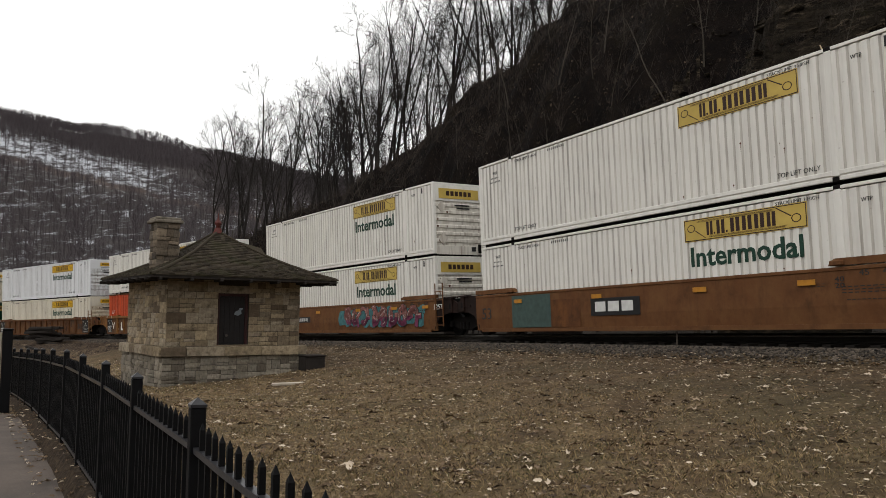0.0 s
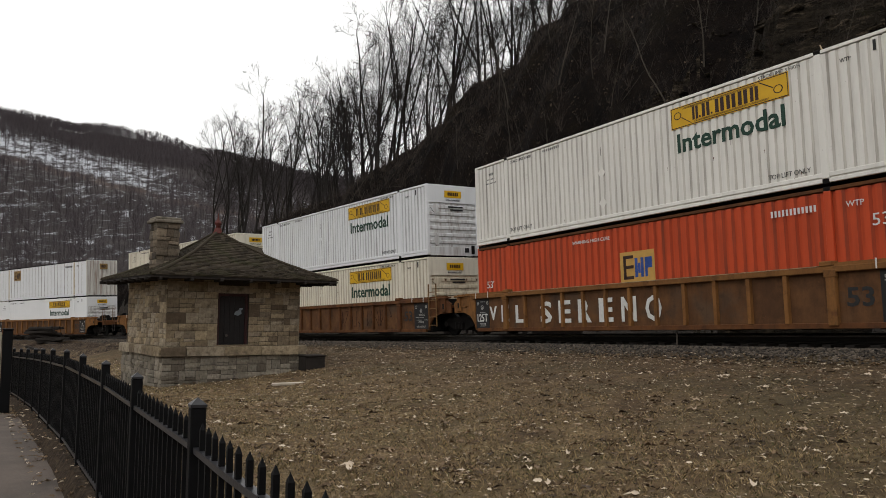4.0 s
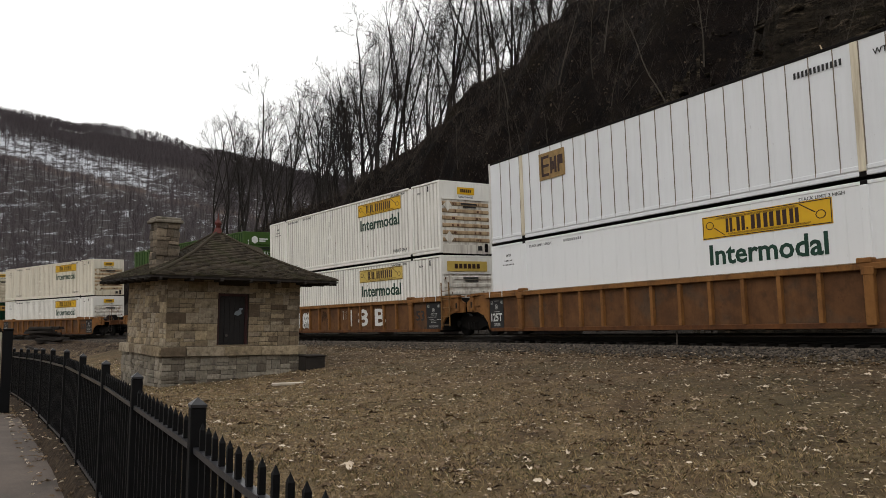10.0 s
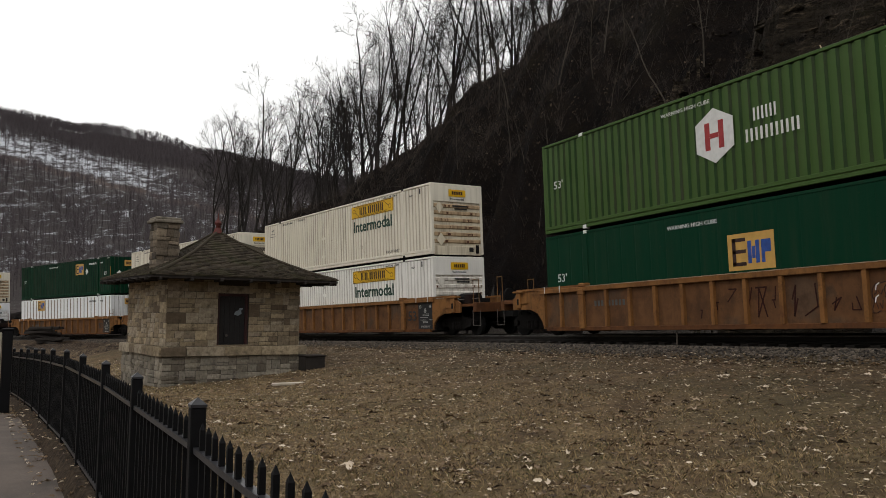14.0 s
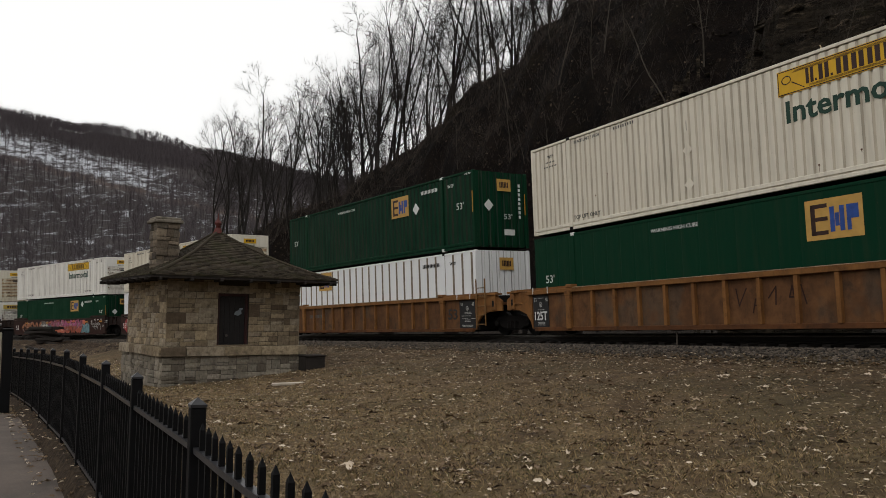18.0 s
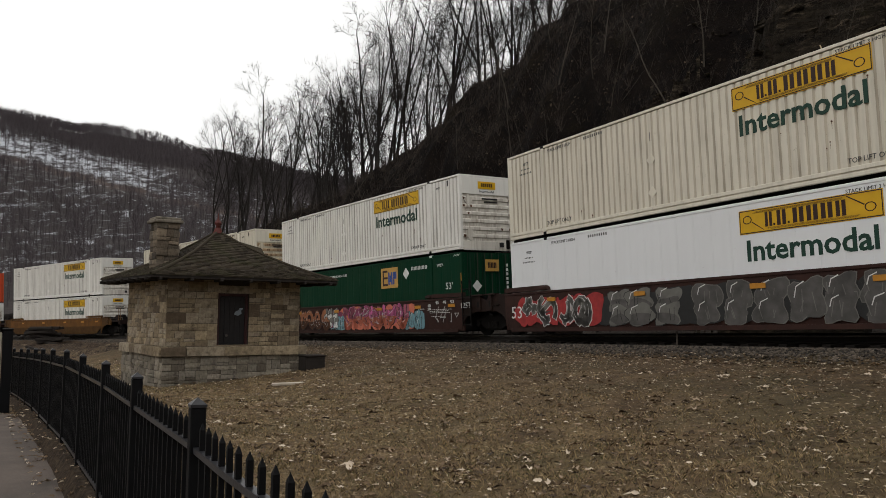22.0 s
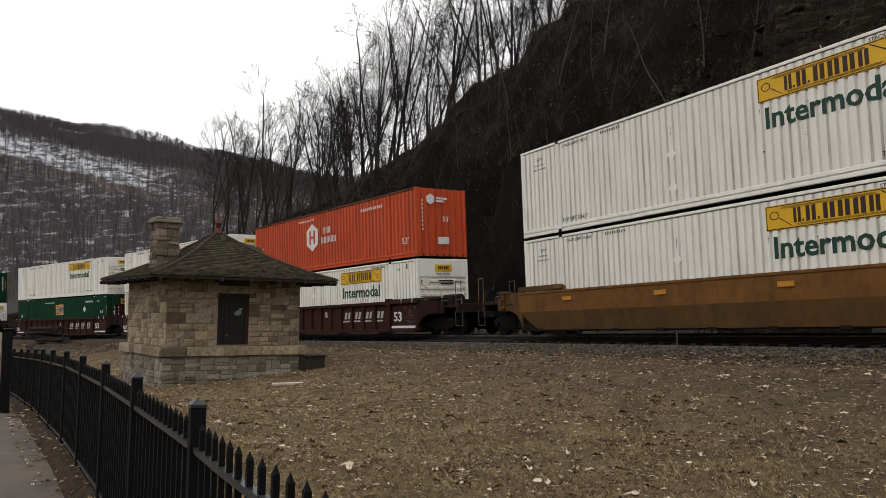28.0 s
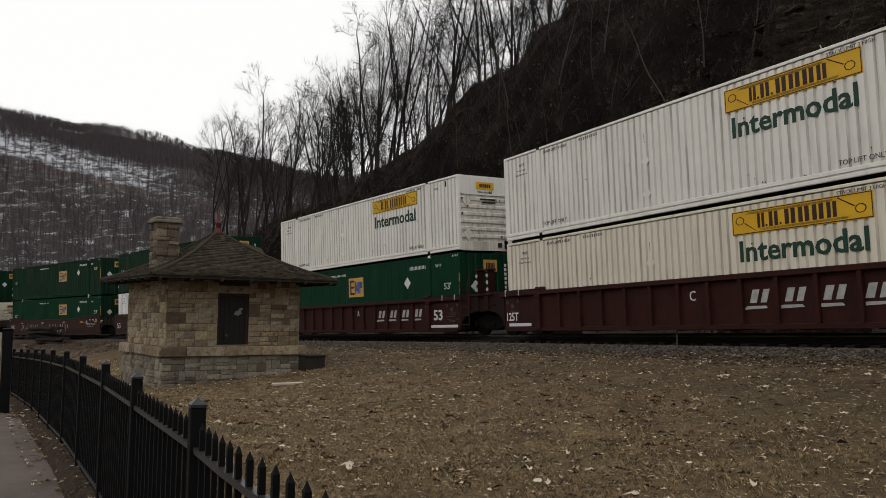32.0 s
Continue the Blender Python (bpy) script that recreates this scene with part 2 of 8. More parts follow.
def lawn_material():
    n = Nodes("leafy_winter_lawn")
    c = n.mix(n.ramp(n.noise(1.3, 6, 0.65), 0.35, 0.7), (0.108, 0.068, 0.036), (0.325, 0.226, 0.119))
    c = n.mix(n.ramp(n.noise(0.3, 6, 0.65), 0.46, 0.62, 0, 0.65), c, (0.135, 0.112, 0.052))
    c = n.mix(n.ramp(n.noise(0.42, 6, 0.7, n.place((1, 1.7, 1))), 0.55, 0.68, 0, 0.65), c, (0.115, 0.064, 0.037))
    c = n.mix(n.ramp(n.noise(11, 6, 0.78), 0.46, 0.64, 0, 0.9), c, (0.042, 0.028, 0.016))
    c = n.mix(n.ramp(n.noise(22, 6, 0.8), 0.56, 0.68, 0, 0.8), c, (0.42, 0.325, 0.185))
    dust = n.tree.nodes.new("ShaderNodeAttribute")
    dust.attribute_name = "cinders"
    c = n.mix(n.math("MULTIPLY", dust.outputs["Fac"], n.ramp(n.noise(0.6, 6, 0.65), 0.3, 0.65, 0.55, 1.0)), c, (0.040, 0.0265, 0.0185))
    h = n.math("ADD", n.noise(14, 6, 0.75), n.math("MULTIPLY", n.noise(60, 5, 0.7), 0.6))
    return n.done(c, 0.95, 0, h, 0.9, 0.05, 0.15)


def ballast_material():
    n = Nodes("grey_ballast")
    c = n.mix(n.voronoi(22, out="Color"), (0.018, 0.015, 0.0125), (0.060, 0.050, 0.041))
    c = n.mix(n.ramp(n.noise(1.5, 5), 0.45, 0.7, 0, 0.6), c, (0.06, 0.045, 0.035))
    return n.done(c, 0.9, 0, n.voronoi(22), 0.9, 0.04)


def hill_material():
    n = Nodes("dark_leafy_hillside")
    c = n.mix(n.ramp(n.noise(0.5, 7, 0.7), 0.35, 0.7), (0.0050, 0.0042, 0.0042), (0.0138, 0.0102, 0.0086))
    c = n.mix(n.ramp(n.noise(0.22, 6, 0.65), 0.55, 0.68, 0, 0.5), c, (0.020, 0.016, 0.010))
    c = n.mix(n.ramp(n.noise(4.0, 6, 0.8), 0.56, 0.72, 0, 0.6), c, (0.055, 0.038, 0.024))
    h = n.math("ADD", n.noise(1.5, 7, 0.75), n.math("MULTIPLY", n.noise(9, 5, 0.7), 0.5))
    return n.done(c, 0.95, 0, h, 0.8, 0.25, 0.04)


def rock_material():
    """Layered shale: dark beds, tan ledges and a little moss."""
    n = Nodes("dark_shale")
    v = n.place((0.7, 0.7, 2.3))
    c = n.mix(n.ramp(n.noise(1.0, 8, 0.75, v), 0.36, 0.64), (0.0055, 0.0046, 0.0037), (0.042, 0.033, 0.023))
    ledge = n.math("MULTIPLY", n.ramp(n.noise(1.7, 7, 0.75, n.place((0.7, 0.7, 2.6))), 0.53, 0.63), n.ramp(n.noise(0.3, 5, 0.6), 0.42, 0.56))
    c = n.mix(n.math("MULTIPLY", ledge, 0.9), c, (0.165, 0.126, 0.086))
    c = n.mix(n.ramp(n.noise(0.8, 6, 0.7), 0.58, 0.68, 0, 0.6), c, (0.030, 0.027, 0.012))
    return n.done(c, 0.9, 0, n.math("ADD", n.noise(1.6, 8, 0.75, v), n.noise(5, 5, 0.7)), 1.0, 0.35, 0.06)


def far_material():
    """Valley side: leaf litter with snow lying in an open strip and in patches between the trees."""
    n = Nodes("far_forest_floor")
    c = n.mix(n.ramp(n.noise(0.03, 6, 0.7), 0.35, 0.7), (0.027, 0.021, 0.0205), (0.050, 0.040, 0.037))
    att = n.tree.nodes.new("ShaderNodeAttribute")
    att.attribute_name = "snow"
    patch = n.math("ADD", n.noise(0.11, 8, 0.85, n.place((1, 0.34, 1.0))), att.outputs["Fac"])
    c = n.mix(n.ramp(patch, 0.98, 1.06), c, (0.52, 0.54, 0.58))
    road = n.tree.nodes.new("ShaderNodeAttribute")
    road.attribute_name = "track_scar"
    c = n.mix(road.outputs["Fac"], c, (0.070, 0.043, 0.032))
    return n.done(c, 0.9, 0, n.noise(0.4, 6, 0.7), 0.8, 1.0, 0.2)


M_SHINGLE, M_LAWN, M_BALLAST, M_HILL, M_ROCK, M_FAR = shingle_material(), lawn_material(), ballast_material(), hill_material(), rock_material(), far_material()


def bark_material(name, a, b):
    n = Nodes(name)
    c = n.mix(n.ramp(n.noise(3, 6, 0.7, n.place((4, 4, 0.6))), 0.35, 0.7), a, b)
    return n.done(c, 0.92, 0, n.noise(12, 5, 0.7, n.place((3, 3, 0.4))), 0.6, 0.03, 0.15)


M_BARK = bark_material("dark_bark", (0.013, 0.011, 0.010), (0.040, 0.034, 0.030))
M_TWIG = bark_material("grey_brown_twigs", (0.020, 0.017, 0.015), (0.045, 0.038, 0.034))
# distance haze put into the bark: paler and more purple than near twigs
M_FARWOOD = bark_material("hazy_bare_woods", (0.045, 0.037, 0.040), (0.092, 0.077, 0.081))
M_DEADWOOD = bark_material("grey_deadwood", (0.03, 0.025, 0.02), (0.11, 0.093, 0.073))
M_BRUSH = bark_material("dry_brush", (0.018, 0.014, 0.0115), (0.080, 0.062, 0.050))


def leaf_material():
    n = Nodes("fallen_oak_leaves")
    r = n.random(True)
    c = n.mix(n.ramp(r, 0, 0.8), (0.045, 0.027, 0.015), (0.28, 0.18, 0.10))
    c = n.mix(n.ramp(r, 0.72, 0.84), c, (0.66, 0.55, 0.42))
    return n.done(c, 0.75)


def hill_leaf_material():
    n = Nodes("dark_leaf_litter")
    r = n.random(True)
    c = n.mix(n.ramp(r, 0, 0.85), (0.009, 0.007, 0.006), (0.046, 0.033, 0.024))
    c = n.mix(n.ramp(r, 0.86, 1.0), c, (0.12, 0.09, 0.065))
    return n.done(c, 0.9, spec=0.1)


M_HILLLEAF = hill_leaf_material()


def straw_material():
    n = Nodes("dry_grass_blades")
    r = n.random(True)
    c = n.mix(n.ramp(r, 0.1, 0.95), (0.055, 0.036, 0.019), (0.46, 0.335, 0.178))
    c = n.mix(n.ramp(n.math("FRACT", n.math("MULTIPLY", r, 9.7)), 0.84, 0.92), c, (0.10, 0.10, 0.036))
    return n.done(c, 0.85, spec=0.15)


def palestraw_material():
    n = Nodes("pale_dead_stems")
    c = n.mix(n.random(True), (0.17, 0.125, 0.068), (0.55, 0.43, 0.265))
    return n.done(c, 0.8)


M_PALESTRAW = palestraw_material()


def clod_material():
    n = Nodes("dark_clods")
    r = n.random(True)
    c = n.mix(n.ramp(r, 0, 0.9), (0.014, 0.010, 0.008), (0.085, 0.060, 0.042))
    c = n.mix(n.ramp(r, 0.94, 1.0), c, (0.28, 0.22, 0.15))
    return n.done(c, 0.95, spec=0.1)


M_CLOD = clod_material()


def gravel_material():
    n = Nodes("ballast_stones")
    c = n.mix(n.random(True), (0.012, 0.010, 0.0085), (0.15, 0.12, 0.092))
    return n.done(c, 0.9, 0, n.noise(30, 4), 0.4, 0.01)


M_LEAF, M_STRAW, M_GRAVEL = leaf_material(), straw_material(), gravel_material()


# ---- mesh building ----
class Build:
    """Collects boxes, tubes and sheets into one mesh."""

    def __init__(self):
        self.v, self.f, self.slots = [], [], None

    def add(self, verts, faces):
        k = len(self.v)
        self.v += [tuple(p) for p in verts]
        self.f += [tuple(i + k for i in q) for q in faces]
        return self

    def box(self, x0, x1, y0, y1, z0, z1, bevel=0.0):
        if bevel <= 0:
            v = [(x, y, z) for z in (z0, z1) for y in (y0, y1) for x in (x0, x1)]
            return self.add(v, [(0, 2, 3, 1), (4, 5, 7, 6), (0, 1, 5, 4), (2, 6, 7, 3), (0, 4, 6, 2), (1, 3, 7, 5)])
        b = min(bevel, (x1 - x0) / 2.2, (y1 - y0) / 2.2, (z1 - z0) / 2.2)
        v, f = [], []
        for z, i in ((z0, b), (z0 + b, 0), (z1 - b, 0), (z1, b)):
            v += [(x0 + i + b * (i == 0), y0 + i, z), (x1 - i - b * (i == 0), y0 + i, z), (x1 - i, y0 + i + b * (i == 0), z), (x1 - i, y1 - i - b * (i == 0), z),
                  (x1 - i - b * (i == 0), y1 - i, z), (x0 + i + b * (i == 0), y1 - i, z), (x0 + i, y1 - i - b * (i == 0), z), (x0 + i, y0 + i + b * (i == 0), z)]
        for r in range(3):
            f += [(r * 8 + j, r * 8 + (j + 1) % 8, r * 8 + 8 + (j + 1) % 8, r * 8 + 8 + j) for j in range(8)]
        return self.add(v, f + [tuple(range(7, -1, -1)), tuple(range(24, 32))])

    def tube(self, a, b, ra, rb, n=6, caps=True):
        a, b = Vector(a), Vector(b)
        d = (b - a).normalized()
        u = d.orthogonal().normalized()
        w = d.cross(u)
        ring = [(math.cos(6.28319 * i / n), math.sin(6.28319 * i / n)) for i in range(n)]
        v = [a + (u * c + w * s) * ra for c, s in ring] + [b + (u * c + w * s) * rb for c, s in ring]
        f = [(i, (i + 1) % n, n + (i + 1) % n, n + i) for i in range(n)]
        if caps:
            f += [tuple(range(n - 1, -1, -1)), tuple(range(n, 2 * n))]
        return self.add(v, f)

    def extrude(self, outline, axis, a, b):
        """A flat outline (pairs) pushed along an axis: 'x' takes (y, z), 'y' takes (x, z), 'z' takes (x, y)."""
        n = len(outline)
        at = {"x": lambda p, t: (t, p[0], p[1]), "y": lambda p, t: (p[0], t, p[1]), "z": lambda p, t: (p[0], p[1], t)}[axis]
        v = [at(p, a) for p in outline] + [at(p, b) for p in outline]
        f = [(i, (i + 1) % n, n + (i + 1) % n, n + i) for i in range(n)] + [tuple(range(n - 1, -1, -1)), tuple(range(n, 2 * n))]
        return self.add(v, f)

    def mesh(self, name, material=None, fix=True):
        me = bpy.data.meshes.new(name)
        me.from_pydata(self.v, [], self.f)
        if fix:
            bm = bmesh.new()
            bm.from_mesh(me)
            bmesh.ops.recalc_face_normals(bm, faces=bm.faces)
            bm.to_mesh(me)
            bm.free()
        if material:
            me.materials.append(material)
        if self.slots:
            me.polygons.foreach_set("material_index", self.slots + [0] * (len(self.f) - len(self.slots)))
        return me


def part(name, build, material, parent, label="", place=None, fix=True):
    me = build if isinstance(build, bpy.types.Mesh) else build.mesh(name, material, fix)
    if isinstance(build, bpy.types.Mesh) and material and not me.materials:
        me.materials.append(material)
    ob = new(name, me)
    ob.parent = parent
    if place is not None:
        ob.matrix_basis = place
    if label:
        ob["label"] = label
    if name in ("name_block", "stencil_bar", "graffiti", "lettering", "sign_border", "wall_posts", "height_stripes"):
        ob["kind"] = "stuff"
    return ob


def smooth(ob):
    for p in ob.data.polygons:
        p.use_smooth = True
    return ob


LETTERS = {}


def lettering(text, material, weight=0.0):
    """The built-in font as a thin mesh, one unit high, starting at the origin."""
    key = (text, material.name, weight)
    if key not in LETTERS:
        cu = bpy.data.curves.new("lettering", "FONT")
        cu.body, cu.extrude, cu.resolution_u, cu.offset = text, 0.004, 2, weight
        ob = new("lettering", cu)
        me = bpy.data.meshes.new_from_object(ob.evaluated_get(bpy.context.evaluated_depsgraph_get()))
        bpy.data.objects.remove(ob)
        xs = [v.co.x for v in me.vertices]
        ys = [v.co.y for v in me.vertices]
        x0, x1, y0, y1 = min(xs), max(xs), min(ys), max(ys)
        for v in me.vertices:
            v.co.x, v.co.y = (v.co.x - x0) / (x1 - x0), (v.co.y - y0) / (y1 - y0)
        me.materials.append(material)
        LETTERS[key] = me
    return LETTERS[key]


SIDE = Matrix(((1, 0, 0, 0), (0, 0, -1, 0), (0, 1, 0, 0), (0, 0, 0, 1)))
FRONT = Matrix(((0, 0, 1, 0), (1, 0, 0, 0), (0, 1, 0, 0), (0, 0, 0, 1)))


def write_side(text, x0, x1, z0, z1, y, material, parent, name="lettering", weight=0.0):
    m = Matrix.Translation((x0, y, z0)) @ SIDE @ Matrix.Diagonal((x1 - x0, z1 - z0, 1, 1))
    return part(name, lettering(text, material, weight), None, parent, "", m)


def write_front(text, y0, y1, z0, z1, x, material, parent, name="lettering"):
    m = Matrix.Translation((x, y0, z0)) @ FRONT @ Matrix.Diagonal((y1 - y0, z1 - z0, 1, 1))
    return part(name, lettering(text, material), None, parent, "", m)


# ---- the curve ----
R = 167.074
CX, CY = -139.693, -57.613
PSI = -1.03228
V0, ACC = 10.5793, -0.00728
CANT = radians(1.938)
GRADE = 0.02715


def rail_z(s):
    """Height of the rail tops along the curve."""
    return 0.989 + GRADE * np.clip(s, -150, 95)


def on_track(s):
    th = PSI - s / R
    return CX - R * math.sin(th), CY + R * math.cos(th), th


def ride(s, half=9.4):
    """Pose of a vehicle whose two pivots run on the curve around s: x forward, y left, z up, at rail height."""
    xf, yf, _ = on_track(s + half)
    xb, yb, _ = on_track(s - half)
    zf, zb = float(rail_z(s + half)), float(rail_z(s - half))
    yaw = math.atan2(yf - yb, xf - xb)
    pitch = math.atan2(zf - zb, 2 * half)
    return Matrix.Translation(((xf + xb) / 2, (yf + yb) / 2, (zf + zb) / 2)) @ Matrix.Rotation(yaw, 4, "Z") @ Matrix.Rotation(-pitch, 4, "Y") @ Matrix.Rotation(CANT, 4, "X")


def along(t):
    return V0 * (t - 16) + ACC * (t - 16) ** 2 / 2


def curve_coords(x, y):
    """Distance outside the track's centre line, and the place along it."""
    dx, dy = np.asarray(x) - CX, np.asarray(y) - CY
    off = np.hypot(dx, dy) - R
    turn = PSI + math.pi / 2 - np.arctan2(dy, dx)
    turn = (turn + math.pi) % (2 * math.pi) - math.pi
    return off, turn * R


# ---- the lie of the land ----
def ease(a, b, x):
    t = np.clip((x - a) / (b - a), 0, 1)
    return t * t * (3 - 2 * t)


def waves(x, y, seed, size, octaves=4):
    """Smooth value noise on numpy arrays."""
    rng = np.random.RandomState(seed)
    out, amp = np.zeros(np.shape(x)), 1.0
    for _ in range(octaves):
        for _ in range(3):
            a, p = rng.uniform(0, 6.283, 2)
            k = 6.283 / size * rng.uniform(0.75, 1.3)
            out = out + amp * 0.4 * np.sin(k * (np.cos(a) * x + np.sin(a) * y) + p + 1.3 * np.sin(k * 0.6 * (np.sin(a) * x - np.cos(a) * y)))
        amp, size = amp * 0.5, size * 0.47
    return out


# top rail of the park fence, from behind the camera to its far end
FENCE = [(1.35, -1.0, 1.07), (0.35, 0.85, 1.06), (-0.66, 2.69, 1.045), (-1.08, 3.55, 1.03), (-1.98, 5.25, 1.01), (-2.79, 6.79, 0.985), (-4.37, 9.63, 0.93), (-5.85, 12.2, 0.83), (-7.44, 15.0, 0.70), (-9.05, 17.7, 0.57), (-10.6, 20.2, 0.46)]
CREST_S = [-110, -90, -70, -58, -52, -47, -42, -38, -34, -30, -26, -20, -10, 0, 60, 150, 220]
CREST_H = [0.5, 2, 6, 9.3, 10.5, 11.8, 13.2, 14.7, 17.3, 20.8, 24.7, 30.8, 33.8, 36.9, 34, 22, 8]


def land(x, y):
    """Height of the ground."""
    x, y = np.asarray(x, float), np.asarray(y, float)
    off, s = curve_coords(x, y)
    zt = rail_z(s)
    dist, az = np.hypot(x, y), np.degrees(np.arctan2(x, y))
    lawn = -0.018 - 0.005 * y + 0.022 * x - 0.00005 * y * y + 0.0009 * x * y
    lawn = np.clip(lawn, -2.2, 1.2) + 0.03 * waves(x, y, 3, 5.0)
    toe = zt - 0.6
    inner = np.where(off > -1.75, zt - 0.32, toe + (zt - 0.32 - toe) * ease(-2.6, -1.75, off))
    inside = np.where(off > -2.6, inner, lawn + (toe - lawn) * ease(-12, -2.6, off))
    bench = zt - 0.32 - 0.35 * ease(1.8, 3.5, off)
    top = np.interp(s, CREST_S, CREST_H)
    face = np.clip(off - 8.0 + 0.9 * waves(x, y, 5, 9, 3), 0, None)
    rise = np.where(face < 3.2, face * 1.75, 5.6 + (face - 3.2) * 1.25)
    bed = rise / 0.95 + 0.8 * waves(x, y, 71, 11, 2)
    step = (np.floor(bed) + ease(0.55, 1.0, bed - np.floor(bed)) - bed) * 0.95
    rise = np.maximum(0, rise + step * ease(0.3, 1.2, rise) * (1 - ease(7, 11, rise)) * ease(-10, 0, s))
    rise = top * (1 - np.exp(-rise / np.maximum(top * 0.42, 0.3))) * 1.02 + 0.12 * np.clip(off - 34, 0, 60) * ease(-80, -30, s)
    near = bench + rise + (0.55 * waves(x, y, 9, 7, 4) * ease(8, 14, off)) * np.clip(top / 10, 0.1, 1)
    near = near - 0.14 * np.clip(off - 80, 0, 500)
    ridge = np.interp(az, [-180, -120, -60, -28.5, -23, -18, -7, 10, 40, 100, 180], [90, 140, 263, 249, 239, 223, 190, 159, 120, 90, 90])
    climb = np.clip((dist - 300) / 850.0, 0, 1.25)
    farside = -4 + ridge * np.where(climb < 1, climb ** 1.08, 1 - (climb - 1) * 0.25) + 5.0 * waves(x, y, 17, 190, 4) * ease(320, 560, dist)
    outside = np.where(off > 8, np.maximum(near, np.where(dist > 120, farside, -99)), bench)
    z = np.where(off > 1.9, outside, inside)
    back = (off < -30) & (dist > 120)
    return np.where(back, np.maximum(z, farside), z)


def land_at(x, y):
    return float(land(np.array([x]), np.array([y]))[0])


def ground_sheet():
    """One sheet from under the camera to the horizon, finer towards the open view."""
    az = np.concatenate([np.arange(-34, 34, 0.22), np.arange(34, 326, 3.0)])
    ra = np.concatenate([np.geomspace(0.6, 10, 36), np.linspace(10.2, 36, 130), np.linspace(36.5, 110, 150), np.geomspace(112, 1300, 130), np.geomspace(1360, 4400, 8)])
    A, D = np.meshgrid(np.radians(az), ra)
    X, Y = D * np.sin(A), D * np.cos(A)
    Z = land(X, Y)
    off, s = curve_coords(X, Y)
    n, m = len(az), len(ra)
    verts = np.stack([X.ravel(), Y.ravel(), Z.ravel()], 1).tolist() + [(0.0, 0.0, land_at(0, 0))]
    faces, slots = [], []
    rag = waves(X, Y, 61, 5.0, 4)
    degrees = np.degrees(A)
    for j in range(m - 1):
        for i in range(n):
            k = (i + 1) % n
            faces.append((j * n + i, j * n + k, (j + 1) * n + k, (j + 1) * n + i))
            o, d = off[j, i], D[j, i]
            if d > 170 and (o > 8 or o < -30):
                slots.append(3)
            elif o > 8.0:
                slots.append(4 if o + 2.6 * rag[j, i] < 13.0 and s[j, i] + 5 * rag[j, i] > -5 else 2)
            elif o > -2.2:
                slots.append(1)
            else:
                slots.append(0)
    faces += [(n * m, (i + 1) % n, i) for i in range(n)]
    slots += [0] * n
    me = bpy.data.meshes.new("ground")
    me.from_pydata(verts, [], faces)
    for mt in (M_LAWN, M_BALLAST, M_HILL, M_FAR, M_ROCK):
        me.materials.append(mt)
    me.polygons.foreach_set("material_index", slots)
    me.polygons.foreach_set("use_smooth", [True] * len(faces))
    # snow lies in an open strip that falls along the valley side, with a bare scar under it
    up = np.degrees(np.arctan2(Z - 1.6, D))
    ax = np.degrees(A)
    strip = 10.15 - (ax + 28.5) * 0.192
    open_strip = ease(-0.8, -0.5, up - strip) * (1 - ease(0.6, 1.3, up - strip)) * (1 - ease(-22, -16, ax))
    snow = 0.446 + 0.078 * open_strip - 0.14 * ease(1.1, 1.7, up - strip) - 0.10 * (1 - ease(300, 420, D))
    scar = np.exp(-((up - strip + 0.78 + 0.08 * np.sin(ax * 1.9)) / 0.17) ** 2) * (D > 300)
    foot = np.interp(Y, [p[1] for p in FENCE], [p[0] for p in FENCE])
    soil = (Y < 20.5) * (Y > -2) * ease(-1.3, -0.9, X - foot) * (1 - ease(0.0, 0.5, X - foot))
    for name, val in (("snow", snow), ("track_scar", scar), ("cinders", np.maximum(ease(-13, -4, off) * (1 - 0.38 * ease(-48, -30, s)), soil))):
        at = me.attributes.new(name, "FLOAT", "POINT")
        at.data.foreach_set("value", np.append(val.ravel(), 0.0).astype(np.float32))
    ob = new("ground", me)
    tagged(ob, "sloping ground of leafy lawn, ballast bench, dark hillside and snowy valley side", "ground", kind="structure")
    return ob


ground = ground_sheet()

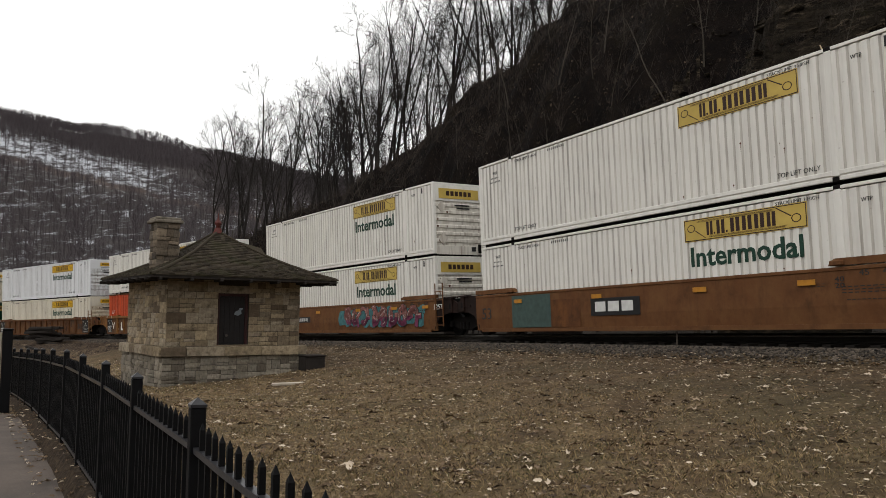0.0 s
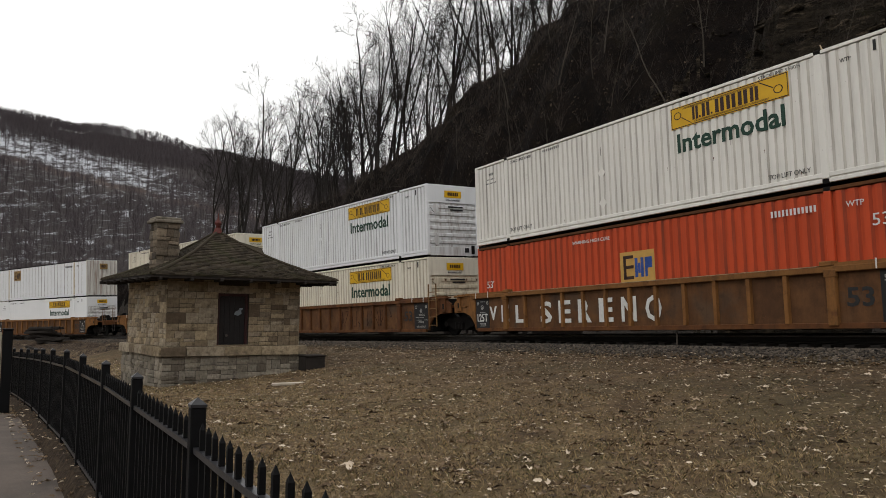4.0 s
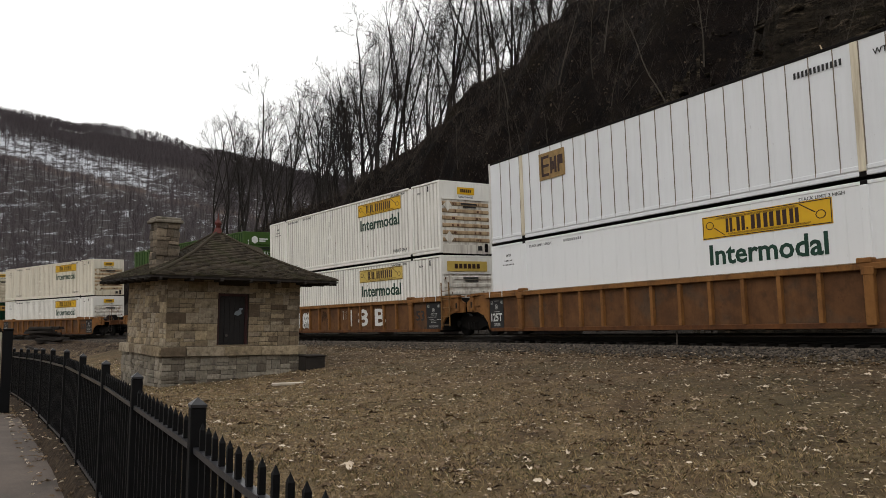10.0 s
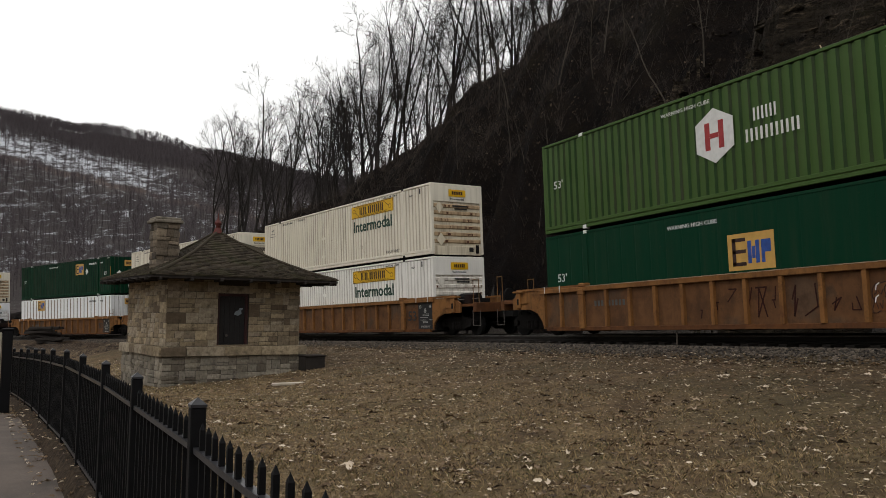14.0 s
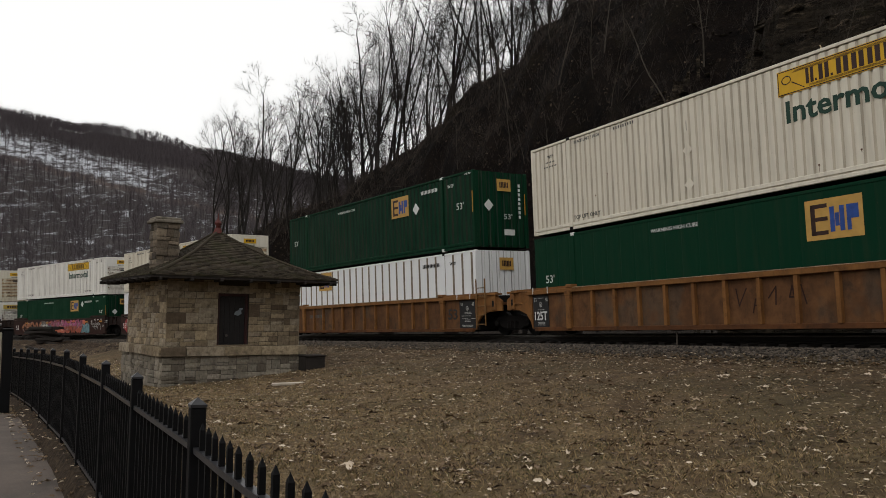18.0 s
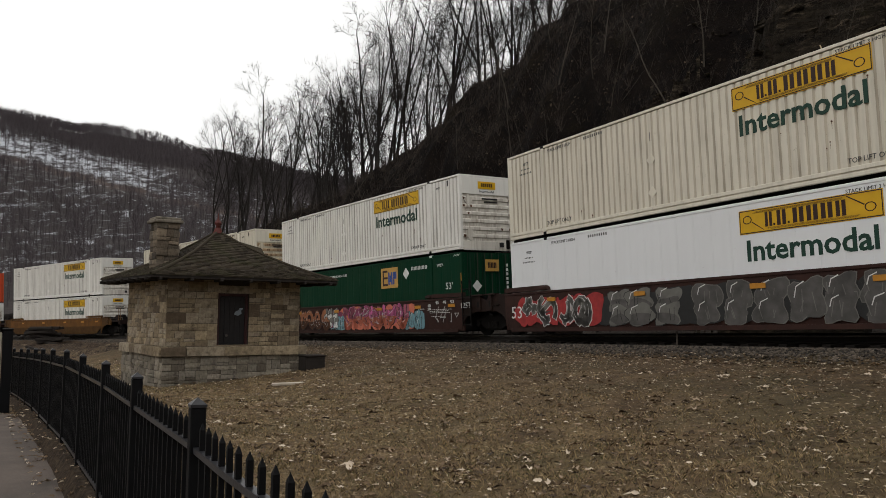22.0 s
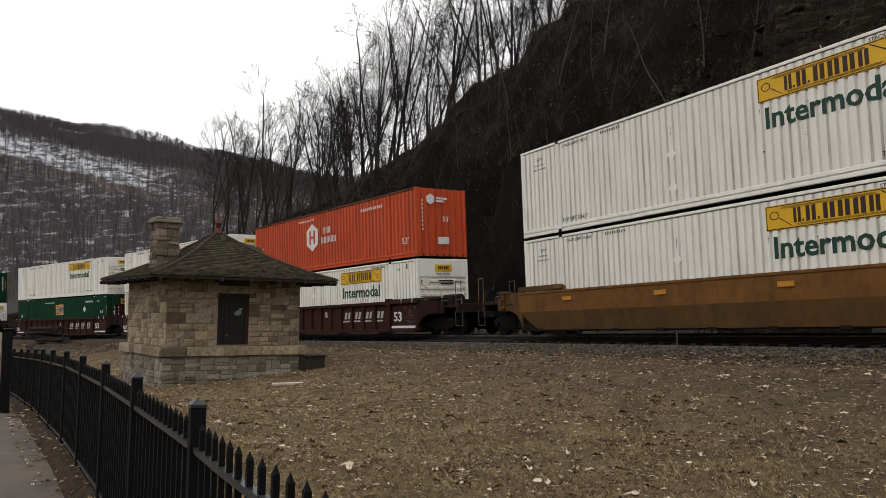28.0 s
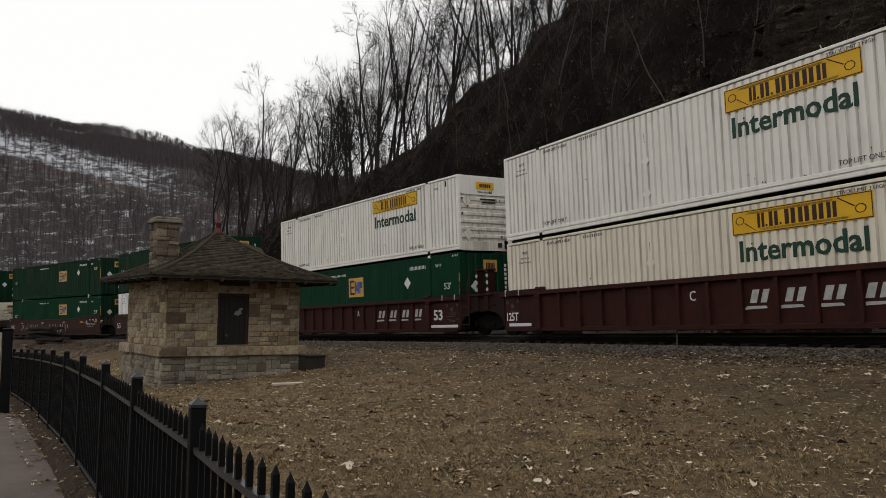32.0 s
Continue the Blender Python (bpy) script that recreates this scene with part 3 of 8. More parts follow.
# ---- track ----
def railway():
    th = tagged(new("railway_track"), "curved railway track with worn steel rails on wooden sleepers in grey ballast", "track", kind="structure")
    prof = [(-0.07, -0.17), (0.07, -0.17), (0.07, -0.15), (0.012, -0.13), (0.012, -0.045), (0.036, -0.035), (0.036, 0.0), (-0.036, 0.0), (-0.036, -0.035), (-0.012, -0.045), (-0.012, -0.13), (-0.07, -0.15)]
    for side in (-0.753, 0.753):
        b = Build()
        ss = np.arange(-440, 310, 2.5)
        rows = [ride(s, 0.2) for s in ss]
        n = len(prof)
        v = [m @ Vector((0, side + p, z)) for m in rows for p, z in prof]
        f = [(i * n + j, i * n + (j + 1) % n, (i + 1) * n + (j + 1) % n, (i + 1) * n + j) for i in range(len(rows) - 1) for j in range(n)]
        part("rail", b.add(v, f), M_RAIL, th, "worn steel rail", fix=False)
        head = Build()
        v = [m @ Vector((0, side + p, z)) for m in rows for p, z in ((-0.043, -0.034), (-0.039, -0.002), (-0.034, 0.003), (0.034, 0.003), (0.039, -0.002), (0.043, -0.034))]
        part("rail_head", head.add(v, [(6 * i + j, 6 * i + j + 1, 6 * i + j + 7, 6 * i + j + 6) for i in range(len(rows) - 1) for j in range(5)]), M_RAILHEAD, th, "bright worn running surface of the rail", fix=False)
    tie = Build().box(-0.115, 0.115, -1.3, 1.3, -0.36, -0.175, 0.012).mesh("sleeper", M_TIE)
    for i in range(280):
        part("sleeper", tie, None, th, "", ride(-110 + i * 0.56, 0.2) @ pose(0, random.uniform(-0.04, 0.04), 0, 0, 0, random.uniform(-1, 1)))


railway()

# ---- containers ----
CL, CW, CH = 8.075, 1.295, 2.896
CACHE = {}


def cached(key, make, material):
    k = (key, material.name)
    if k not in CACHE:
        CACHE[k] = make().mesh(key.split(":")[0], material)
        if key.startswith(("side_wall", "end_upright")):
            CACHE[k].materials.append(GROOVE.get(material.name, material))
    return CACHE[k]


def ribbed_sheet(x0, x1, z0, z1, pitch, depth, flat=0.5):
    """Pressed sheet with upright ribs, outer skin towards -y."""
    b, xs = Build(), []
    n = max(1, round((x1 - x0) / pitch))
    p = (x1 - x0) / n
    e = p * 0.09
    for i in range(n):
        a = x0 + i * p
        xs += [(a, 0), (a + p * flat - e, 0), (a + p * flat + e, depth), (a + p - e, depth)]
    xs.append((x1, 0))
    v = [(x, y, z) for x, y in xs for z in (z0, z1)]
    f = [(2 * i, 2 * i + 2, 2 * i + 3, 2 * i + 1) for i in range(len(xs) - 1)]
    b.add(v, f).box(x0, x1, depth + 0.02, depth + 0.03, z0, z1)
    # the sloping rib flanks take the darker, shaded slot
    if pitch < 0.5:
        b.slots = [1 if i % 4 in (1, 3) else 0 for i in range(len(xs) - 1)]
    return b


def side_sheet(style):
    if style == "fine":
        return ribbed_sheet(-CL + 0.1, CL - 0.1, 0.24, CH - 0.12, 0.235, 0.036, 0.66)
    if style == "deep":
        return ribbed_sheet(-CL + 0.1, CL - 0.1, 0.24, CH - 0.12, 0.29, 0.05, 0.55)
    if style == "plate":
        return ribbed_sheet(-CL + 0.1, CL - 0.1, 0.20, CH - 0.1, 0.60, 0.012, 0.93)
    return ribbed_sheet(-CL + 0.1, CL - 0.1, 0.2, CH - 0.1, 0.56, 0.006, 0.97)


def bars_side(x0, x1, z0, z1, n, y, gap=0.3):
    b = Build()
    w = (x1 - x0) / n
    for i in range(n):
        b.box(x0 + i * w, x0 + i * w + w * (1 - gap), y - 0.004, y, z0, z1)
    return b


def panel_side(x0, x1, z0, z1, y, t=0.012):
    return Build().box(x0, x1, y - t, y, z0, z1, 0.002)


def scroll_sign(th, z, old):
    """Yellow haulier's sign: border, scroll ends and blocks where its name stands."""
    y = -CW + 0.011
    sign = part("sign_panel", cached("sign_panel:%s" % z, lambda: panel_side(1.72, 5.3, z, z + 0.56, y, 0.005), M_OLDYELLOW if old else M_YELLOW), None, th, "yellow painted sign panel")
    y -= 0.006

    def ink():
        b = Build()
        for a, c, d, e in ((1.74, 5.28, 0.015, 0.035), (1.74, 5.28, 0.525, 0.545), (1.74, 1.76, 0.02, 0.54), (5.26, 5.28, 0.02, 0.54)):
            b.box(a, c, y - 0.003, y, z + d, z + e)
        for k in range(4):
            b.box(2.12 + 0.03 * k, 4.42, y - 0.003, y, z + 0.46 + 0.012 * k, z + 0.464 + 0.012 * k)
            b.box(2.52, 4.72 + 0.02 * k, y - 0.003, y, z + 0.06 + 0.012 * k, z + 0.064 + 0.012 * k)
        for cx, cz in ((1.96, 0.33), (5.02, 0.23)):
            for k in range(10):
                a0, a1 = k * 0.628, (k + 1) * 0.628
                p = [(cx + 0.13 * math.cos(a0), z + cz + 0.1 * math.sin(a0)), (cx + 0.13 * math.cos(a1), z + cz + 0.1 * math.sin(a1)),
                     (cx + 0.105 * math.cos(a1), z + cz + 0.08 * math.sin(a1)), (cx + 0.105 * math.cos(a0), z + cz + 0.08 * math.sin(a0))]
                b.extrude(p, "y", y - 0.003, y)
        b.extrude([(2.08, z + 0.26), (2.40, z + 0.06), (2.43, z + 0.06), (2.11, z + 0.27)], "y", y - 0.003, y)
        b.extrude([(4.50, z + 0.50), (4.88, z + 0.28), (4.90, z + 0.30), (4.52, z + 0.515)], "y", y - 0.003, y)
        return b

    def blocks():
        b = Build()
        for x, w in ((2.46, 0.19), (2.78, 0.24), (3.2, 0.27), (3.55, 0.27), (3.9, 0.27), (4.25, 0.23)):
            b.box(x, x + 0.4 * w, y - 0.004, y, z + 0.12, z + 0.45)
            b.box(x + 0.6 * w, x + w, y - 0.004, y, z + 0.12, z + 0.45)
        for x in (2.68, 3.06):
            b.box(x, x + 0.05, y - 0.004, y, z + 0.13, z + 0.18)
        return b

    part("sign_border", cached("sign_border:%s" % z, ink, M_INK), None, sign)
    part("name_block", cached("name_blocks:%s" % z, blocks, M_INK), None, sign, "dark brown blocks in place of a name")


def diamond(x, z, r, y):
    return Build().extrude([(x - r, z), (x, z - r), (x + r, z), (x, z + r)], "y", y - 0.006, y)


def ochre_sign(th, x0, x1, z0, z1, y=None, faded=False):
    y = -CW - 0.003 if y is None else y
    w, h = x1 - x0, z1 - z0
    key = "%.2f:%.2f:%.2f:%.3f" % (x0, x1, z0, y)
    sign = part("sign_panel", cached("sign_panel:" + key, lambda: panel_side(x0, x1, z0, z1, y, 0.006), M_DULLGOLD if faded else M_GOLD), None, th, "ochre sign panel")
    def left():
        b = Build().box(x0 + 0.1 * w, x0 + 0.18 * w, y - 0.010, y - 0.007, z0 + 0.12 * h, z0 + 0.88 * h)
        for k in (0.12, 0.46, 0.78):
            b.box(x0 + 0.1 * w, x0 + 0.4 * w, y - 0.010, y - 0.007, z0 + k * h, z0 + (k + 0.1) * h)
        return b
    part("name_block", cached("name_blocks:" + key, left, M_INK), None, sign)
    part("name_block", cached("blue_blocks:" + key, lambda: Build().box(x0 + 0.44 * w, x0 + 0.52 * w, y - 0.010, y - 0.007, z0 + 0.17 * h, z0 + 0.78 * h).box(x0 + 0.53 * w, x0 + 0.60 * w, y - 0.010, y - 0.007, z0 + 0.3 * h, z0 + 0.62 * h).box(x0 + 0.61 * w, x0 + 0.69 * w, y - 0.010, y - 0.007, z0 + 0.17 * h, z0 + 0.78 * h), M_INK if faded else M_BLUE), None, sign)
    part("name_block", cached("right_blocks:" + key, lambda: Build().box(x0 + 0.73 * w, x0 + 0.8 * w, y - 0.010, y - 0.007, z0 + 0.17 * h, z0 + 0.78 * h).box(x0 + 0.8 * w, x0 + 0.93 * w, y - 0.010, y - 0.007, z0 + 0.44 * h, z0 + 0.78 * h), M_INK if faded else M_BLUE), None, sign)


def front_sign(th, material, y0, y1, z0, z1):
    key = "%s:%.2f:%.2f" % (material.name, y0, z0)
    sign = part("end_sign", cached("end_sign:" + key, lambda: Build().box(CL + 0.02, CL + 0.03, y0, y1, z0, z1), material), None, th, "small sign on the end wall")
    def blocks():
        b, w = Build(), (y1 - y0)
        for k in range(6):
            b.box(CL + 0.032, CL + 0.036, y0 + w * (0.18 + 0.11 * k), y0 + w * (0.26 + 0.11 * k), z0 + (z1 - z0) * 0.28, z0 + (z1 - z0) * 0.75)
        return b
    part("name_block", cached("end_blocks:" + key, blocks, M_INK), None, sign)


def container(spec):
    """One 53 foot box. spec: style, paint, sign, label, options."""
    style, paint_mat, sign, label, opts = spec
    th = tagged(new("shipping_container"), label, "container", group="containers on the train")
    turn = pose(0, 0, 0, 0, 0, 180)
    seam = M_DARKSLOT if style == "stripes" else paint_mat
    for m in (None, turn):
        pl = Matrix.Translation((0, -CW + 0.012, 0))
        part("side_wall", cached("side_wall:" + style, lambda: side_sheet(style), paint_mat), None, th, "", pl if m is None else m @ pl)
        part("bottom_rail", cached("bottom_rail", lambda: Build().box(-CL + 0.1, CL - 0.1, -CW, -CW + 0.09, 0.035, 0.115, 0.008).box(-CL + 0.1, CL - 0.1, -CW + 0.02, -CW + 0.09, 0.115, 0.15).box(-CL + 0.1, CL - 0.1, -CW - 0.004, -CW + 0.09, 0.15, 0.25, 0.01), paint_mat), None, th, "", m)
        part("top_rail", cached("top_rail", lambda: Build().box(-CL + 0.1, CL - 0.1, -CW, -CW + 0.07, CH - 0.1, CH - 0.025, 0.008), M_IRON if style == "seams" else M_RUSTY if paint_mat is M_ORANGE else paint_mat), None, th, "", m)
        for x in (-CL + 0.06, CL - 0.06):
            part("corner_post", cached("corner_post", lambda: Build().box(-0.06, 0.06, -CW, -CW + 0.14, 0.03, CH - 0.02, 0.015), M_RUSTEND if style == "seams" else paint_mat), None, th, "", pose(x, 0, 0) if m is None else m @ pose(x, 0, 0))
        for x in (-6.04, 6.04):
            lift = GRIMY[M_CREAM.name] if style == "seams" else paint_mat
            part("lift_post", cached("lift_post", lambda: Build().box(-0.085, 0.085, -CW - 0.016, -CW + 0.1, 0.12, CH - 0.1, 0.012), lift), None, th, "", pose(x, 0, 0) if m is None else m @ pose(x, 0, 0))
            for z in (0.0, CH - 0.125):
                part("corner_casting", cached("corner_casting", lambda: Build().box(-0.09, 0.09, -CW - 0.006, -CW + 0.16, 0.0, 0.118, 0.014), M_IRON if opts.get("darkcast", True) else M_CHALK), None, th, "", pose(x, 0, z) if m is None else m @ pose(x, 0, z))
    if style == "seams":
        for k in range(1, 27):
            part("wall_seam", cached("wall_seam", lambda: Build().box(-0.007, 0.007, -CW - 0.006, -CW + 0.012, 0.16, CH - 0.1), M_DARKSLOT), None, th, "", pose(-7.9 + k * 0.585, 0, 0))
    if style in ("stripes",):
        for k in range(27):
            part("wall_post", cached("wall_post", lambda: Build().box(0.0, 0.10, -CW - 0.004, -CW + 0.012, 0.16, CH - 0.1), M_DARKSLOT), None, th, "weathered grey wall post", pose(-7.42 + k * 0.585, 0, 0))
    part("roof", cached("roof", lambda: Build().box(-CL + 0.05, CL - 0.05, -CW + 0.05, CW - 0.05, CH - 0.07, CH - 0.03), paint_mat), None, th)
    part("floor", cached("floor", lambda: Build().box(-CL + 0.05, CL - 0.05, -CW + 0.06, CW - 0.06, 0.04, 0.12), M_IRON), None, th)
    # leading end wall
    if opts.get("end", "slats") == "slats":
        grimy = GRIMY.get(paint_mat.name, paint_mat)
        part("end_wall", cached("end_wall", lambda: Build().box(CL - 0.05, CL - 0.035, -CW + 0.1, CW - 0.1, 0.05, CH - 0.05), grimy), None, th)
        part("end_sill", cached("end_sill", lambda: Build().box(CL - 0.03, CL, -CW + 0.12, CW - 0.12, 0.0, 0.36, 0.01), grimy), None, th)
        part("end_header", cached("end_header", lambda: Build().box(CL - 0.03, CL, -CW + 0.12, CW - 0.12, CH - 0.12, CH - 0.02, 0.01), paint_mat), None, th)
        part("end_panel", cached("end_panel", lambda: Build().box(CL - 0.03, CL + 0.01, -CW + 0.12, CW - 0.12, 2.14, CH - 0.12, 0.006), paint_mat), None, th)
        slat = cached("end_slat", lambda: Build().extrude([(-0.045, -0.09), (0.0, -0.05), (0.0, 0.05), (-0.045, 0.09)], "y", -CW + 0.14, CW - 0.14), M_RUSTSLAT if opts.get("rusty") else grimy)
        for k in range(6):
            part("end_slat", slat, None, th, "", pose(CL, 0, 0.55 + 0.285 * k))
        if paint_mat in (M_CREAM, M_WHITE):
            def patches():
                b, rng = Build(), random.Random(len(CACHE) + 7)
                bands = (-0.55, 0.62) if opts.get("rusty") else ()
                for k in range(6):
                    for n in range(rng.randrange(3, 8) if bands else rng.randrange(5)):
                        yc = rng.choice(bands) + rng.gauss(0, 0.09) if bands and n < 6 else rng.choice((-1, -1, 1)) * (CW - 0.2) + rng.gauss(0, 0.28)
                        yc, wd = max(-CW + 0.2, min(CW - 0.2, yc)), rng.uniform(0.012, 0.06)
                        z = 0.55 + 0.285 * k
                        b.extrude([(yc - wd, z + 0.045), (yc - wd * 0.6, z - 0.045), (yc + wd * 0.4, z - 0.05), (yc + wd, z + 0.03)], "x", CL + 0.001, CL + 0.004)
                return b
            tagged(part("rust_staining", patches(), M_RUST, th, "rust worn through on the end ribs"), kind="stuff")
        part("vent_hatch", cached("vent_hatch", lambda: Build().box(CL, CL + 0.03, 0.55, 0.75, 0.14, 0.32, 0.004), M_STENCIL), None, th, "small black hatch")
        part("document_box", cached("document_box", lambda: Build().box(CL, CL + 0.06, 0.88, 1.02, 0.08, 0.42, 0.01), M_IRON), None, th)
        pl = cached("end_placard", lambda: Build().extrude([(-0.22, 0), (0, -0.26), (0.22, 0), (0, 0.26)], "x", CL + 0.004, CL + 0.02), grimy if opts.get("placard") != "dark" else M_STENCIL)
        part("placard_holder", pl, None, th, "diamond placard holder", pose(0, -0.85, 0.62))
        part("placard_holder", pl, None, th, "diamond placard holder", pose(0, -0.9, 1.9) @ Matrix.Diagonal((1, 0.9, 0.9, 1)))
        for k, z in enumerate((1.98, 1.86)):
            part("stencil_bar", cached("end_bars:%d" % k, lambda: Build().box(CL + 0.012, CL + 0.016, -0.25 + 0.1 * k, 0.5, -0.03, 0.03), M_STENCIL), None, th, "", pose(0, 0, z))
    else:
        dep = 0.04 if style != "stripes" else 0.02
        def upright():
            b = ribbed_sheet(-CW + 0.1, CW - 0.1, 0.05, CH - 0.05, 0.36, dep, 0.6)
            b.v = [(CL - 0.01 - y, x, z) for x, y, z in b.v]
            return b
        part("end_wall", cached("end_upright:" + style, upright, M_RUSTEND if style == "seams" else paint_mat), None, th)
    # rear doors
    for y0, y1 in ((-CW + 0.06, -0.01), (0.01, CW - 0.06)):
        door = part("rear_door", cached("rear_door:%.2f" % y0, lambda: Build().box(-CL - 0.01, -CL + 0.05, y0, y1, 0.12, CH - 0.1, 0.01), paint_mat), None, th)
        for y in (y0 + 0.3, y1 - 0.3):
            part("lock_rod", cached("lock_rod", lambda: Build().tube((-CL - 0.035, 0, 0.1), (-CL - 0.035, 0, CH - 0.1), 0.02, 0.02, 6), M_SILVER), None, door, "", pose(0, y, 0))
    y = -CW - 0.006 if style in ("seams", "stripes") else -CW + 0.009
    if sign == "scroll":
        scroll_sign(th, 2.1, opts.get("old", False))
        if opts.get("word", True):
            write_side("Intermodal", 1.9, 5.15, 1.46, 1.96, y, M_WORD, th, weight=0.022)
        write_side("TOP LIFT ONLY", 4.6, 5.7, 0.32, 0.43, y, M_FADED, th)
        write_side("TOP LIFT ONLY", -5.9, -4.65, 0.32, 0.44, y, M_FADED, th)
        write_side("STACK LIMIT 3 HIGH", 4.5, 5.6, 2.66, 2.74, y, M_FADED, th)
        write_side("STACK LIMIT 3 HIGH", -5.75, -4.55, 2.62, 2.71, y, M_FADED, th)
        write_side("WTP", -7.15, -6.85, 2.42, 2.52, y, M_FADED, th)
        for k in range(2):
            part("stencil_bar", cached("owner_bars:%d" % k, lambda: bars_side(-7.25 - 0.1 * k, -6.75 + 0.1 * k, -0.022, 0.022, 6 + 2 * k, y, 0.5), M_FADED), None, th, "", pose(0, 0, 2.3 - 0.14 * k))
        write_side("WTP", 6.55, 6.8, 2.46, 2.55, y, M_STENCIL, th)
        part("stencil_bar", cached("mark_bars", lambda: bars_side(-3.9, -3.0, 2.64, 2.72, 9, y, 0.55), M_FADED), None, th)
        part("side_handle", cached("side_handle", lambda: Build().box(7.3, 7.36, y - 0.02, y, 2.5, 2.72, 0.004), M_STENCIL), None, th)
        if opts.get("placards", True):
            for z in ((1.5, 0.62) if opts.get("upper") else (1.7,)):
                part("placard_holder", cached("side_placard:%s" % z, lambda: diamond(-1.1, z, 0.165, y), paint_mat), None, th, "diamond placard holder")
            part("dark_mark", cached("dark_mark", lambda: Build().box(-1.108, -1.092, y - 0.003, y, 2.0, 2.25), M_FADED), None, th)
        if paint_mat in (M_CREAM, M_WHITE):
            def spots():
                b, rng = Build(), random.Random(len(CACHE))
                for _ in range(9):
                    x, z = rng.choice((rng.uniform(2.2, 5.6), rng.uniform(-7, 7))), 0.25 + 1.9 * rng.random() ** 1.6
                    r = rng.uniform(0.008, 0.028)
                    b.extrude([(x - r, z), (x - 0.4 * r, z - r), (x + 0.7 * r, z - 0.8 * r), (x + r, z + 0.2 * r), (x, z + r)], "y", y - 0.003, y)
                    b.extrude([(x - 0.3 * r, z), (x + 0.3 * r, z), (x + 0.1 * r, z - rng.uniform(3, 9) * r)], "y", y - 0.002, y)
                return b
            tagged(part("rust_staining", spots(), M_RUST, th, "small rusty dents with runs"), kind="stuff")
        front_sign(th, M_OLDYELLOW if opts.get("old") else M_YELLOW, -0.42 if not opts.get("old") else -1.02, 0.42 if not opts.get("old") else 0.95, 2.36 if not opts.get("old") else 2.24, 2.64)
        if not opts.get("old"):
            write_front("Intermodal", -0.34, 0.34, 2.22, 2.31, CL + 0.014, M_STENCIL, th)
    elif sign == "ochre":
        x = opts.get("x", -0.3)
        ochre_sign(th, x, x + 1.35, opts.get("z", 1.35), opts.get("z", 1.35) + 0.86, y + 0.001, style == "seams")
        ink = M_CHALK if paint_mat in (M_GREEN, M_ORANGE) else M_STENCIL
        part("stencil_bar", cached("code_bars:%s:%.3f" % (ink.name, y), lambda: bars_side(4.6, 5.8, 2.40, 2.54, 12, y, 0.45), ink), None, th, "reporting mark as plain bars")
        if style not in ("seams", "stripes"):
            write_side("WARNING HIGH CUBE", -2.6, -0.9, 2.48, 2.58, y, ink, th)
        write_side("WTP", 6.45, 6.85, 2.4, 2.52, y, ink, th)
        if style not in ("seams", "stripes"):
            low = 1.52 if style == "plate" else 1.95
            write_side("53'", 7.0, 7.45, opts.get("fz", low), opts.get("fz", low) + 0.26, y, ink, th)
            write_side("53'", -7.5, -7.05, 1.42, 1.67, y, ink, th)
        if opts.get("diamond", True):
            part("placard", cached("white_placard", lambda: diamond(0, 0, 0.24, y), M_CHALK), None, th, "white diamond placard", pose(opts.get("dx", 4.4), 0, opts.get("dz", 1.9)))
        front_sign(th, M_DULLGOLD if style == "seams" else M_GOLD, -0.2, 0.45, 2.15, 2.6)
        if paint_mat is M_GREEN:
            def ticks():
                b = Build()
                for k in range(4):
                    x = CL - 0.5 + 0.1 * k
                    b.extrude([(x, CH - 0.16), (x + 0.04, CH - 0.16), (x + 0.1, CH - 0.09), (x + 0.06, CH - 0.09)], "y", -CW - 0.006, -CW)
                return b
            part("corner_stripes", cached("corner_stripes", ticks, M_CHALK), None, th, "white slanted corner stripes")
            part("end_column", cached("green_end_column", lambda: (lambda b: [b.box(CL + 0.006, CL + 0.012, 0.82, 0.92, 1.15 + 0.17 * k, 1.26 + 0.17 * k) for k in range(8)][0])(Build()), M_CHALK), None, th, "reporting mark as a column of bars")
            part("end_placard", cached("end_white_placard", lambda: Build().extrude([(-0.22, 0), (0, -0.22), (0.22, 0), (0, 0.22)], "x", CL + 0.004, CL + 0.012), M_CHALK), None, th, "white diamond placard", pose(0, -0.6, 1.6))
            write_front("53'", 0.1, 0.5, 1.1, 1.3, CL + 0.012, M_CHALK, th)
            part("end_plate", cached("end_plate", lambda: Build().box(CL + 0.004, CL + 0.012, 0.1, 0.6, 0.5, 0.72), M_CHALK), None, th, "white data plate")
            part("height_stripes", cached("height_stripes", lambda: Build().box(CL - 0.07, CL - 0.03, -CW - 0.012, -CW - 0.004, 1.3, 2.1).box(CL + 0.004, CL + 0.012, 1.12, 1.16, 1.3, 2.1), M_LEMON), None, th, "yellow warning strips")
    elif sign == "hexagon":
        hx, hz = opts.get("x", -1.1), 1.67
        hexa = part("sign_hexagon", cached("sign_hexagon:%s" % hx, lambda: Build().extrude([(hx - 0.6, hz - 0.35), (hx, hz - 0.68), (hx + 0.6, hz - 0.35), (hx + 0.6, hz + 0.35), (hx, hz + 0.68), (hx - 0.6, hz + 0.35)], "y", y - 0.006, y), M_CHALK), None, th, "white hexagon sign")
        part("name_block", cached("hex_bars:%s" % hx, lambda: Build().box(hx - 0.3, hx - 0.14, y - 0.012, y - 0.007, hz - 0.34, hz + 0.34).box(hx + 0.14, hx + 0.3, y - 0.012, y - 0.007, hz - 0.34, hz + 0.34).box(hx - 0.13, hx + 0.13, y - 0.012, y - 0.007, hz - 0.06, hz + 0.06), M_RED if paint_mat is M_LIME else M_ORANGE), None, hexa)
